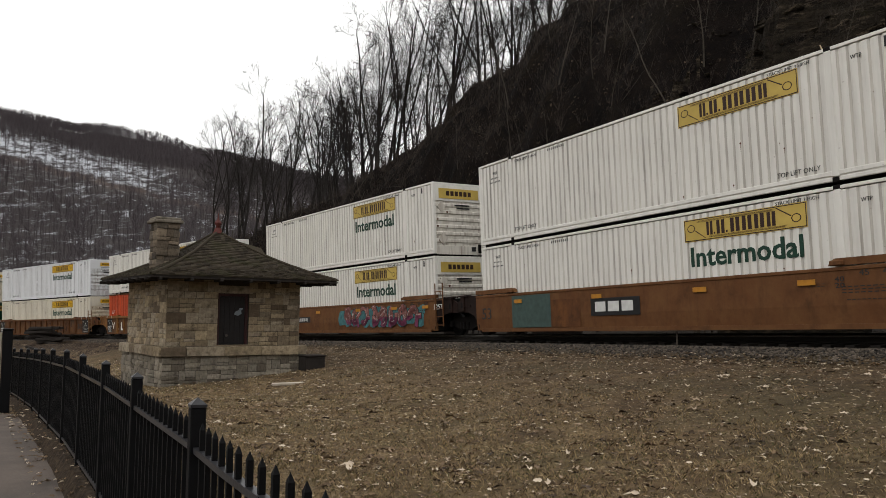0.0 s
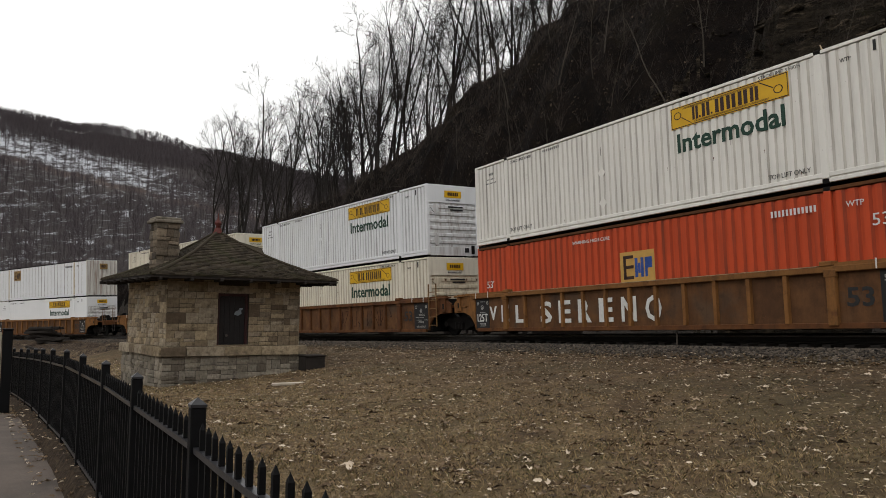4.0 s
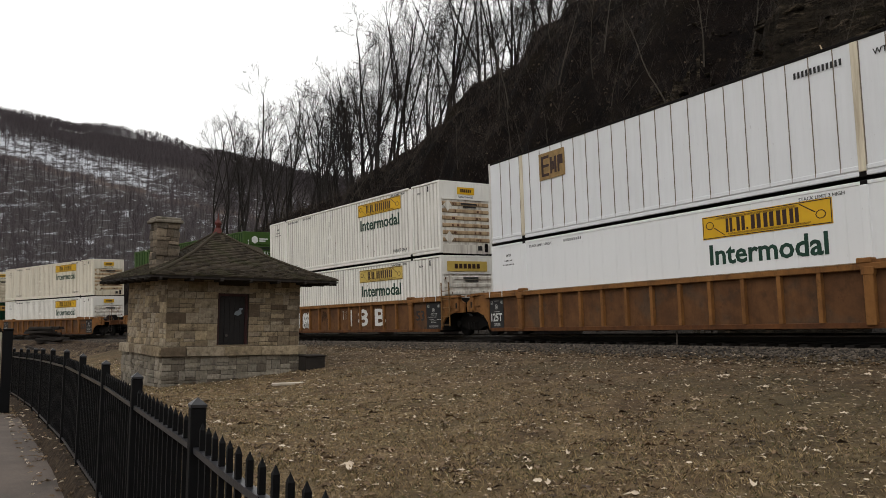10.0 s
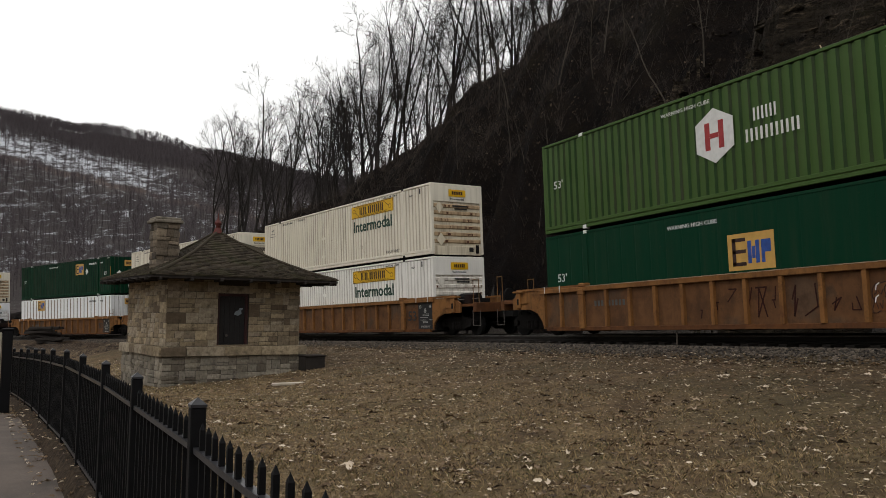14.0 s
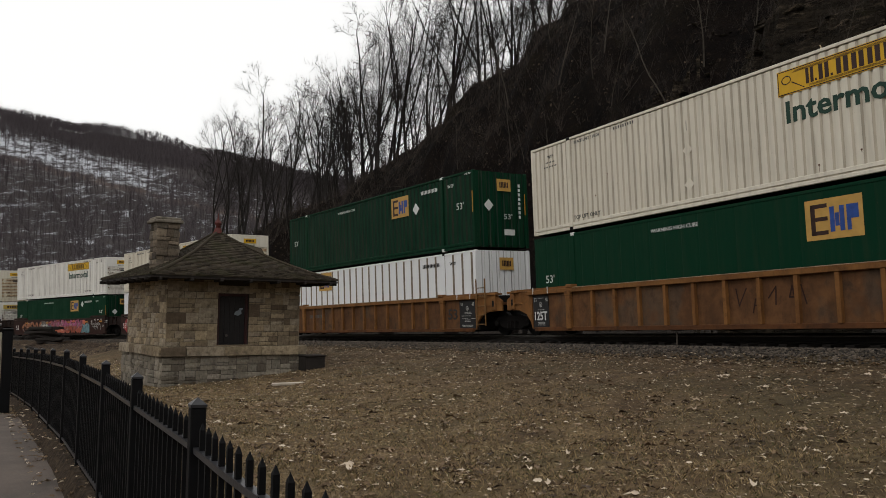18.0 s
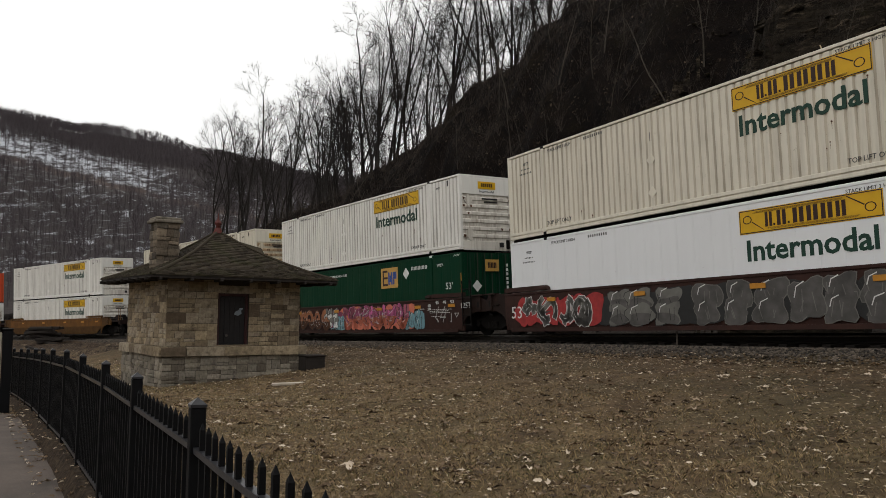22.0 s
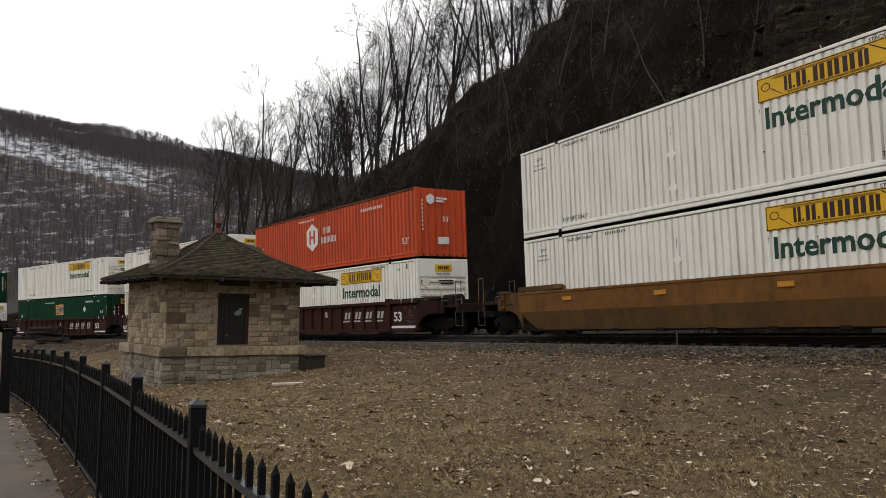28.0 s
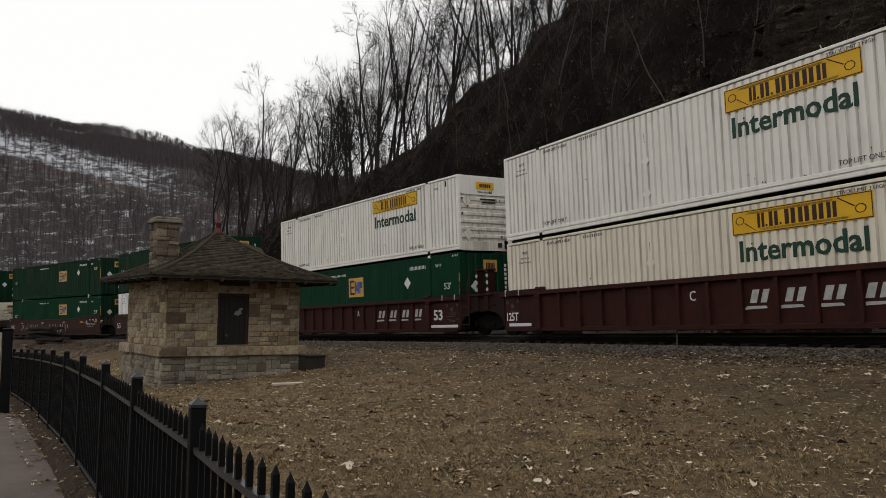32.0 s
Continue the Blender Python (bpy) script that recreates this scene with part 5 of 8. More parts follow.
        write_side("20", 6.0, 6.2, 1.18, 1.3, ys - 0.1, opts.get("ink", M_STENCIL), th)
        write_side("40", 6.0, 6.2, 1.02, 1.14, ys - 0.1, opts.get("ink", M_STENCIL), th)
        if opts.get("patch"):
            for k, (x0, x1) in enumerate(((6.3, 7.1), (7.2, 8.1), (-7.2, -6.4))):
                part("primer_patch", cached("primer_patch:%d" % k, lambda: panel_side(x0, x1, 0.365, 0.60, ys - 0.013, 0.004), M_BROWN), None, th, "maroon primer patch")
                part("stencil_bar", cached("primer_lines:%d" % k, lambda: data_lines(x0, x1, [(0.52, 0.2, 0.8), (0.46, 0.2, 0.75)]), M_SILVER), None, th, "", pose(0, -0.006, 0))
    else:
        if not opts.get("slope"):
            write_side("53", -7.9, -7.3, 0.66, 1.05, ys, opts.get("ink", M_STENCIL), th)
        if not opts.get("slope"):
            write_side("125T", 8.2, 8.8, 1.1, 1.3, ys - 0.02, M_CHALK, th)
        for x in (-5.6, -1.6, 2.3, 5.3, 7.6):
            part("reflector", cached("reflector", lambda: panel_side(-0.22, 0.22, 1.16, 1.28, ys - 0.03, 0.006), M_LEMON), None, th, "yellow reflector", pose(x, 0, 0))
        if not opts.get("slope"):
            part("stencil_bar", cached("side_data", lambda: Build().add(*(lambda q: (q.v, q.f))(bars_side(6.1, 7.6, 1.08, 1.10, 11, ys, 0.3))).add(*(lambda q: (q.v, q.f))(bars_side(6.1, 7.4, 1.02, 1.04, 9, ys, 0.3))).add(*(lambda q: (q.v, q.f))(bars_side(6.1, 7.5, 0.96, 0.98, 10, ys, 0.3))).add(*(lambda q: (q.v, q.f))(bars_side(6.2, 7.2, 0.82, 0.835, 9, ys, 0.3))).add(*(lambda q: (q.v, q.f))(bars_side(5.3, 5.75, 1.12, 1.13, 4, ys, 0.3))).add(*(lambda q: (q.v, q.f))(bars_side(5.3, 5.75, 1.17, 1.18, 4, ys, 0.3))), opts.get("ink", M_STENCIL)), None, th, "rows of small data lettering as bars")
            for t, x in (("40", 5.95), ("20", 5.95)):
                write_side(t, x, x + 0.22, 1.2 if t == "40" else 1.07, 1.31 if t == "40" else 1.18, ys, opts.get("ink", M_STENCIL), th)
        for k, t in enumerate(("45", "48", "53")):
            write_side(t, 6.5 + 0.5 * k, 6.72 + 0.5 * k, 1.3, 1.42, ys, opts.get("ink", M_STENCIL), th)
    if opts.get("code"):
        part("number_panel", cached("number_panel", lambda: panel_side(-5.1, -2.5, 0.74, 1.02, ys, 0.005), M_PANEL), None, th, "black number panel")
        part("stencil_bar", cached("number_bars", lambda: bars_side(-4.95, -2.7, 0.80, 0.96, 10, ys - 0.006, 0.5), M_CHALK), None, th, "car number as plain bars")
    if opts.get("bars"):
        def slanted():
            b = Build()
            for k in range(4):
                x = 2.2 + k * 0.95
                b.extrude([(x, 0.84), (x + 0.19, 0.84), (x + 0.29, 1.14), (x + 0.1, 1.14)], "y", ys - 0.006, ys)
                b.extrude([(x + 0.3, 0.84), (x + 0.47, 0.84), (x + 0.57, 1.14), (x + 0.4, 1.14)], "y", ys - 0.006, ys)
                b.extrude([(x - 0.16, 0.69), (x + 0.5, 0.71), (x + 0.44, 0.77), (x - 0.08, 0.77)], "y", ys - 0.006, ys)
            return b
        part("name_block", cached("slant_blocks", slanted, M_SILVER), None, th, "slanted grey blocks in place of a name")
        part("white_patch", cached("white_patch", lambda: panel_side(5.9, 8.0, 0.4, 0.5, ys - 0.014, 0.004), M_CHALK), None, th, "white chalked strip")
        part("white_patch", cached("white_patch:r", lambda: panel_side(-7.9, -6.6, 0.4, 0.5, ys - 0.014, 0.004), M_CHALK), None, th, "white chalked strip")
        write_side(opts["bars"], 0.35, 0.55, 0.95, 1.2, ys, M_CHALK, th)
        for x in (0.0, 0.62) if not opts["front"] else ():
            br = part("slotted_bracket", cached("slotted_bracket", lambda: Build().box(8.66, 8.75, -0.17, 0.17, 1.2, 2.5, 0.02).box(8.6, 8.8, -0.2, 0.2, 2.42, 2.5, 0.02).box(8.6, 8.8, -0.2, 0.2, 1.2, 1.5, 0.02), body), None, th, "upright bracket with round holes", pose(x, -0.85, 0))
            part("hole", cached("bracket_holes", lambda: Build().tube((8.70, -0.175, 1.75), (8.70, -0.168, 1.75), 0.07, 0.07, 10).tube((8.70, -0.175, 2.0), (8.70, -0.168, 2.0), 0.07, 0.07, 10).tube((8.70, -0.175, 2.25), (8.70, -0.168, 2.25), 0.07, 0.07, 10), M_SILVER), None, br)
    if opts.get("badge"):
        part("badge", cached("badge", lambda: panel_side(-1.9, 0.15, 0.66, 1.16, ys), M_PANEL), None, th, "black badge")
        part("name_block", cached("badge_blocks", lambda: bars_side(-1.7, 0.0, 0.78, 1.06, 3, ys - 0.013, 0.2), M_CHALK), None, th)
        part("overpaint", cached("overpaint", lambda: panel_side(-6.0, -3.85, 0.36, 1.4, ys, 0.004), M_TEAL), None, th, "teal overpainted patch")
        part("overpaint", cached("overpaint:b", lambda: panel_side(-3.84, -2.4, 0.36, 1.2, ys, 0.003), M_RUSTY), None, th, "dark brown overpainted patch")
    for text, x0, x1, z0, z1 in opts.get("words", ()):
        write_side(text, x0, x1, z0, z1, ys - 0.012, M_CHALK, th, "graffiti", 0.024)
    for x0, x1, z0, z1, mats, seed, *style in opts.get("art", ()):
        graffiti(th, x0, x1, z0, z1, mats, seed, ys, *style)
    return th


def rail_truck():
    th = tagged(new("rail_truck"), "black cast steel rail truck with four wheels", "rail truck", group="trucks of the train")
    for y in (-1.0, 1.0):
        part("side_frame", cached("side_frame", lambda: Build().extrude([(-1.1, 0.36), (-0.75, 0.36), (-0.35, 0.2), (0.35, 0.2), (0.75, 0.36), (1.1, 0.36), (1.1, 0.56), (0.45, 0.72), (-0.45, 0.72), (-1.1, 0.56)], "y", -0.07, 0.07), M_IRON), None, th, "", pose(0, y, 0))
        for x in (-0.2, 0.0, 0.2):
            part("spring", cached("spring", lambda: Build().tube((0, 0, 0.26), (0, 0, 0.5), 0.075, 0.075, 8), M_IRON), None, th, "", pose(x, y * 1.09, 0))
        for x in (-0.89, 0.89):
            part("bearing_cap", cached("bearing_cap", lambda: Build().tube((0, -0.05, 0.44), (0, 0.05, 0.44), 0.11, 0.11, 10), M_IRON), None, th, "", pose(x, y * 1.1, 0))
    for x in (-0.89, 0.89):
        axle = part("wheelset", cached("wheelset", lambda: Build().tube((0, -0.95, 0), (0, 0.95, 0), 0.075, 0.075, 8), M_IRON), None, th, "", pose(x, 0, 0.42))
        for y in (-0.753, 0.753):
            part("wheel", cached("wheel", lambda: Build().tube((0, -0.065, 0), (0, 0.065, 0), 0.42, 0.42, 24).tube((0, -0.075, 0), (0, 0.075, 0), 0.16, 0.16, 12), M_BLACK), None, axle, "", pose(0, y, 0))
    part("bolster", cached("bolster", lambda: Build().box(-0.22, 0.22, -1.05, 1.05, 0.5, 0.72, 0.03), M_IRON), None, th)
    return th


# ---- the train ----
WH, CR, GY, BR = M_WHITE, M_CREAM, M_GREY, M_BRIGHT


def hunt(m, **k):
    tone = {M_WHITE.name: "dirty white", M_CREAM.name: "cream", M_GREY.name: "pale grey-white", M_BRIGHT.name: "clean white"}[m.name]
    return (k.pop("style", "fine"), m, "scroll", tone + " ribbed steel container with a yellow sign on a train", k)


def green(**k):
    return ("deep" if not k.pop("flat", False) else "plate", M_GREEN, "ochre", "dark green steel container with an ochre sign on a train", dict(end="upright", darkcast=False, **k))


ORANGE_EMP = ("deep", M_ORANGE, "ochre", "orange steel container with an ochre sign in a well car", dict(end="upright", z=1.2, x=-0.5, diamond=False))
ORANGE_HUB = ("deep", M_ORANGE, "hexagon", "weathered orange container with a white hexagon sign", dict(end="upright", x=-1.1, fz=0.6))
LIME_HUB = ("deep", M_LIME, "hexagon", "leaf green container with a white hexagon sign", dict(darkcast=False, x=-0.8))
SEAM_EMP = ("seams", M_GREY, "ochre", "white panelled container with rusty posts and an ochre sign", dict(end="upright", x=-5.0, z=1.75, diamond=False))
STRIPE_EMP = ("stripes", M_BRIGHT, "ochre", "white container with grey upright posts and an ochre sign", dict(end="upright", x=-4.7, z=1.92, diamond=False))
TAN = dict(rails=M_GRAB, plate=M_TANPLATE, ends=M_RUSTY, sill=M_RUSTY, edge=M_WORNEDGE)
TRAIN = [
    (176.27, "smooth", M_TTX, "ochre smooth-sided well car with a black badge and teal patch", dict(front=True, rear=False, badge=True, ink=M_STENCIL), hunt(WH, old=True, word=False, upper=True, placards=False), hunt(WH, old=True, placards=False)),
    (156.77, "smooth", M_TTX, "ochre smooth-sided well car with turquoise and plum graffiti", dict(front=False, rear=True, code=True, art=[(0.9, 7.1, 0.42, 1.38, [M_DUSTYPINK, M_MAGENTA, M_TEALMID, M_STENCIL], 4, "wild"), (-2.2, 0.6, 0.34, 0.92, [None, None, None, M_TANPLATE], 3, "tag")]), hunt(WH, old=True, upper=True, placards=False), hunt(WH, old=True, placards=False)),
    (133.30, "ribbed", M_TAN, "rusty ochre ribbed well car with white graffiti letters", dict(front=True, rear=False, words=[("V", -7.2, -6.75, 0.62, 1.1), ("E", -6.45, -6.0, 0.56, 1.12), ("L", -5.6, -5.15, 0.52, 1.1)] + [(c, -4.2 + 0.95 * k, -3.6 + 0.95 * k, 0.48, 1.16) for k, c in enumerate("SERENO")], **TAN), hunt(WH, upper=True, placard="dark"), ORANGE_EMP),
    (113.57, "ribbed", M_RUSTY, "rusty ribbed well car with faint graffiti", dict(front=False, rear=False, art=[(1.0, 5.6, 0.5, 1.2, [None, None, None, M_BROWN], 9, "tag")], **TAN), hunt(GY, upper=True), hunt(CR)),
    (93.87, "ribbed", M_TAN, "ochre ribbed well car with worn paint", dict(front=False, rear=True, rear_panel=True, patch=True, art=[(4.15, 4.85, 0.45, 1.25, [None, None, None, M_STENCIL], 51, "zigzag"), (-0.9, -0.3, 0.45, 1.2, [None, None, None, M_STENCIL], 52, "zigzag"), (-7.15, -6.4, 0.62, 1.3, [None, None, None, M_STENCIL], 53, "zigzag")] + [(x, x + w, z, z + 0.4, [None, None, None, M_BLUEDUST], 54 + k, "zigzag") for k, (x, w, z) in enumerate(((5.2, 0.6, 0.95), (3.15, 0.6, 0.8), (0.2, 0.6, 0.6), (-1.8, 0.5, 0.75), (-3.7, 0.5, 0.8)))] + [(1.15, 1.85, 0.75, 1.1, [None, None, None, M_MAROON], 60, "tag")], **TAN), hunt(CR, upper=True), green(flat=True, z=1.28, x=-0.6)),
    (70.30, "ribbed", M_TAN, "ochre ribbed well car with a number panel", dict(front=True, rear=False, **TAN), SEAM_EMP, hunt(BR, style="plate", placards=False)),
    (50.63, "ribbed", M_TAN, "ochre ribbed well car with white painted letters", dict(front=False, rear=False, art=[(x, x + 0.62, 0.45, 1.22, [M_CHALK, M_SILVER, M_CHALK, M_STENCIL], 70 + k) for k, x in enumerate((-5.75, -4.8, -3.8))] + [(0.25, 0.75, 0.8, 1.2, [None, None, None, M_SILVER], 73, "tag"), (-1.8, -1.2, 0.75, 1.25, [None, None, None, M_SOOTPLATE], 74, "zigzag")], words=[("I 8 B", 0.9, 4.1, 0.5, 1.26)], **TAN), hunt(WH, rusty=True, upper=True), hunt(WH, old=True, placards=False)),
    (30.98, "ribbed", M_TAN, "ochre ribbed well car with brown scrawls", dict(front=False, rear=True, rear_panel=True, art=[(-1.5, 1.9, 0.5, 1.2, [None, None, None, M_BROWN], 15, "tag"), (2.1, 2.9, 0.6, 1.1, [None, None, None, M_BROWN], 61, "tag"), (3.1, 3.9, 0.55, 1.15, [M_TANPLATE, M_RUSTY, M_TANPLATE, M_MAROON], 62)], **TAN), LIME_HUB, green(flat=True, z=1.28, x=-0.6)),
    (7.58, "ribbed", M_TAN, "ochre ribbed well car with worn paint", dict(front=True, rear=False, **TAN), hunt(CR, rusty=True, upper=True), hunt(WH)),
    (-11.95, "ribbed", M_TAN, "ochre ribbed well car with red scrawls", dict(front=False, rear=False, art=[(0.2, 2.4, 0.6, 1.2, [None, None, None, M_MAROON], 18, "tag")], **TAN), hunt(CR, upper=True), green(flat=True, z=1.77, x=2.2, dz=2.3)),
    (-31.75, "ribbed", M_TAN, "ochre ribbed well car with a number panel", dict(front=False, rear=True, rear_panel=True, **TAN), green(z=1.7, x=2.3, dx=4.2, fz=1.5), STRIPE_EMP),
    (-55.49, "smooth", M_MAROON, "maroon smooth-sided well car covered in silver and red graffiti", dict(front=True, rear=False, ink=M_CHALK, rails=M_IRON, art=[(-7.2, -3.6, 0.36, 1.36, [M_ASH, M_SOOTSILVER, M_RED, M_CHALK], 21, "wild"), (-3.1, 0.0, 0.36, 1.36, [M_ASH, M_SOOTSILVER, M_STENCIL, M_STENCIL], 22), (0.3, 6.6, 0.36, 1.38, [M_SOOTSILVER, M_SOOTSILVER, M_STENCIL, M_ASH], 23)]), hunt(CR, rusty=True, upper=True), hunt(BR, style="plate", placards=False)),
    (-74.88, "smooth", M_MAROON, "maroon smooth-sided well car with pink and salmon graffiti", dict(front=False, rear=False, ink=M_CHALK, rails=M_IRON, art=[(-6.6, -2.2, 0.36, 1.36, [M_PEACH, M_RUST, M_BROWN, M_STENCIL], 24, "wild"), (-3.1, -1.5, 0.42, 1.36, [M_ASH, M_CHALK, M_MAGENTA, M_STENCIL], 25), (-2.0, -0.9, 0.34, 1.0, [M_SKY, M_SKY, M_SKY, M_STENCIL], 41), (-1.2, 4.5, 0.32, 1.42, [M_ROSE, M_SALMON, M_SALMON, M_STENCIL], 26, "wild"), (-0.6, 4.2, 0.5, 1.42, [M_PINK, M_SALMON, M_ROSE, M_STENCIL], 44, "wild"), (4.3, 5.5, 0.34, 1.1, [M_SKY, M_SKY, M_SKY, M_STENCIL], 42), (6.3, 8.1, 0.6, 1.2, [None, None, None, M_SILVER], 30, "tag")]), hunt(WH, upper=True), green(flat=True, z=1.76, x=2.2, dx=4.2, dz=2.3)),
    (-94.43, "smooth", M_MAROON, "maroon smooth-sided well car with white and teal graffiti", dict(front=False, rear=True, ink=M_CHALK, rails=M_IRON, art=[(-8.2, -4.4, 0.36, 1.3, [M_PANEL, M_PANEL, M_STENCIL, M_SILVER], 27, "wild"), (-3.6, -1.2, 0.4, 1.34, [M_SOOTSILVER, M_BROWN, M_BROWN, M_RED], 29, "wild"), (-0.6, 5.7, 0.34, 1.40, [M_SKY, M_TEALSPRAY, M_PANEL, M_STENCIL], 28, "wild"), (6.0, 8.0, 0.4, 0.7, [None, None, None, M_SILVER], 31, "tag")]), hunt(CR, rusty=True, upper=True), hunt(WH, old=True)),
    (-117.80, "smooth", M_MUSTARD, "mustard smooth-sided well car with its shaded lower half painted darker", dict(front=True, rear=True, slope=True, guide=M_MUSTARDLOW, ends=M_DARKEND, rails=M_GRAB), hunt(WH, upper=True), hunt(WH)),
    (-141.20, "ribbed", M_BROWN, "oxide brown ribbed well car with grey slanted blocks", dict(front=True, rear=False, bars="B", panel=M_BROWN, guide=M_DARKBROWN, ends=M_DARKEND, ink=M_CHALK, rails=M_GRABGREY), ORANGE_HUB, hunt(WH)),
    (-160.70, "ribbed", M_BROWN, "oxide brown ribbed well car with grey slanted blocks", dict(front=False, rear=False, bars="C", panel=M_BROWN, guide=M_DARKBROWN, ends=M_DARKEND, ink=M_CHALK, rails=M_BROWN), hunt(WH, upper=True), hunt(CR)),
    (-179.99, "ribbed", M_BROWN, "oxide brown ribbed well car with grey slanted blocks", dict(front=False, rear=True, bars="A", panel=M_BROWN, guide=M_DARKBROWN, ends=M_DARKEND, ink=M_CHALK, rails=M_BROWN), hunt(WH, upper=True), green(flat=True, z=1.5, x=-0.6)),
    (-203.67, "smooth", M_MAROON, "sooty maroon well car", dict(front=True, rear=False, ink=M_CHALK, rails=M_IRON), green(z=1.3, x=1.0), hunt(BR, old=True)),
    (-222.96, "smooth", M_MAROON, "sooty maroon well car with pale scrawls", dict(front=False, rear=False, ink=M_CHALK, rails=M_IRON, art=[(-6.0, 3.0, 0.4, 1.1, [None, None, None, M_SILVER], 33, "tag")]), green(z=1.3, x=1.0), green(flat=True, z=1.5, x=1.0)),
    (-242.24, "smooth", M_MAROON, "sooty maroon well car", dict(front=False, rear=True, ink=M_CHALK, rails=M_IRON), green(z=1.3, x=1.0), hunt(CR)),
]
MOVERS = []
for place, kind, body, label, opts, upper, lower in TRAIN:
    MOVERS.append((well_car(kind, body, label, opts), place, 9.4, -0.08))
    MOVERS.append((container(lower), place, 9.4, 0.245))
    MOVERS.append((container(upper), place, 9.4, 3.185))
truck = rail_truck()
spots = []
for i, row in enumerate(TRAIN):
    if row[4]["front"]:
        spots.append(row[0] + 9.35)
    if row[4]["rear"]:
        spots.append(row[0] - 9.35)
    elif i + 1 < len(TRAIN):
        spots.append((row[0] + TRAIN[i + 1][0]) / 2)
for k, sp in enumerate(spots):
    MOVERS.append((truck if k == 0 else copy_thing(truck, pose(0, 0, 0)), sp, 0.9, 0.0))


# ---- stone watch house ----
HW = 4.15
HOUSE = Matrix(((0.8166, -0.5771, 0, -7.86), (0.5771, 0.8166, 0, 23.3), (0, 0, 1, 0), (0, 0, 0, 1)))
Z_BASE, Z_BELT, Z_TOP, Z_APEX = -0.75, 0.62, 2.66, 4.1


def split_stones(x0, x1, z0, z1, rng, big=0.72, tall=0.34):
    """Random ashlar: keeps cutting a rectangle until its stones have a likely size."""
    w, h = x1 - x0, z1 - z0
    if w <= big and h <= tall and (w < 0.3 or h < 0.15 or rng.random() < 0.42):
        return [(x0, x1, z0, z1)]
    if w / h > 2.7 or (w / h > 1.5 and rng.random() < 0.45):
        if w < 0.36:
            return [(x0, x1, z0, z1)]
        c = x0 + w * rng.uniform(0.36, 0.64)
        return split_stones(x0, c, z0, z1, rng, big, tall) + split_stones(c, x1, z0, z1, rng, big, tall)
    if h < 0.19:
        return [(x0, x1, z0, z1)]
    c = z0 + h * rng.uniform(0.3, 0.7)
    return split_stones(x0, x1, z0, c, rng, big, tall) + split_stones(x0, x1, c, z1, rng, big, tall)


def stone_mesh(w, h, proud, rng, material, name="stone"):
    """A rough faced block: x across, z up, face towards -y."""
    b = Build()
    g, e = 0.005, 0.008
    j = lambda k: rng.uniform(-k, k)
    ring0 = [(g, 0.0, g), (w - g, 0.0, g), (w - g, 0.0, h - g), (g, 0.0, h - g)]
    ring1 = [(x + j(0.004), -proud * 0.6, z + j(0.004)) for x, _, z in ring0]
    ring2 = [(g + e + j(0.008), -proud + j(0.01), g + e + j(0.008)), (w - g - e + j(0.008), -proud + j(0.01), g + e + j(0.008)), (w - g - e + j(0.008), -proud + j(0.01), h - g - e + j(0.008)), (g + e + j(0.008), -proud + j(0.01), h - g - e + j(0.008))]
    mid = [(w * rng.uniform(0.4, 0.6), -proud - rng.uniform(-0.006, 0.012), h * rng.uniform(0.4, 0.6))]
    f = [(0, 1, 5, 4), (1, 2, 6, 5), (2, 3, 7, 6), (3, 0, 4, 7), (4, 5, 9, 8), (5, 6, 10, 9), (6, 7, 11, 10), (7, 4, 8, 11), (8, 9, 12), (9, 10, 12), (10, 11, 12), (11, 8, 12)]
    return b.add(ring0 + ring1 + ring2 + mid, f)


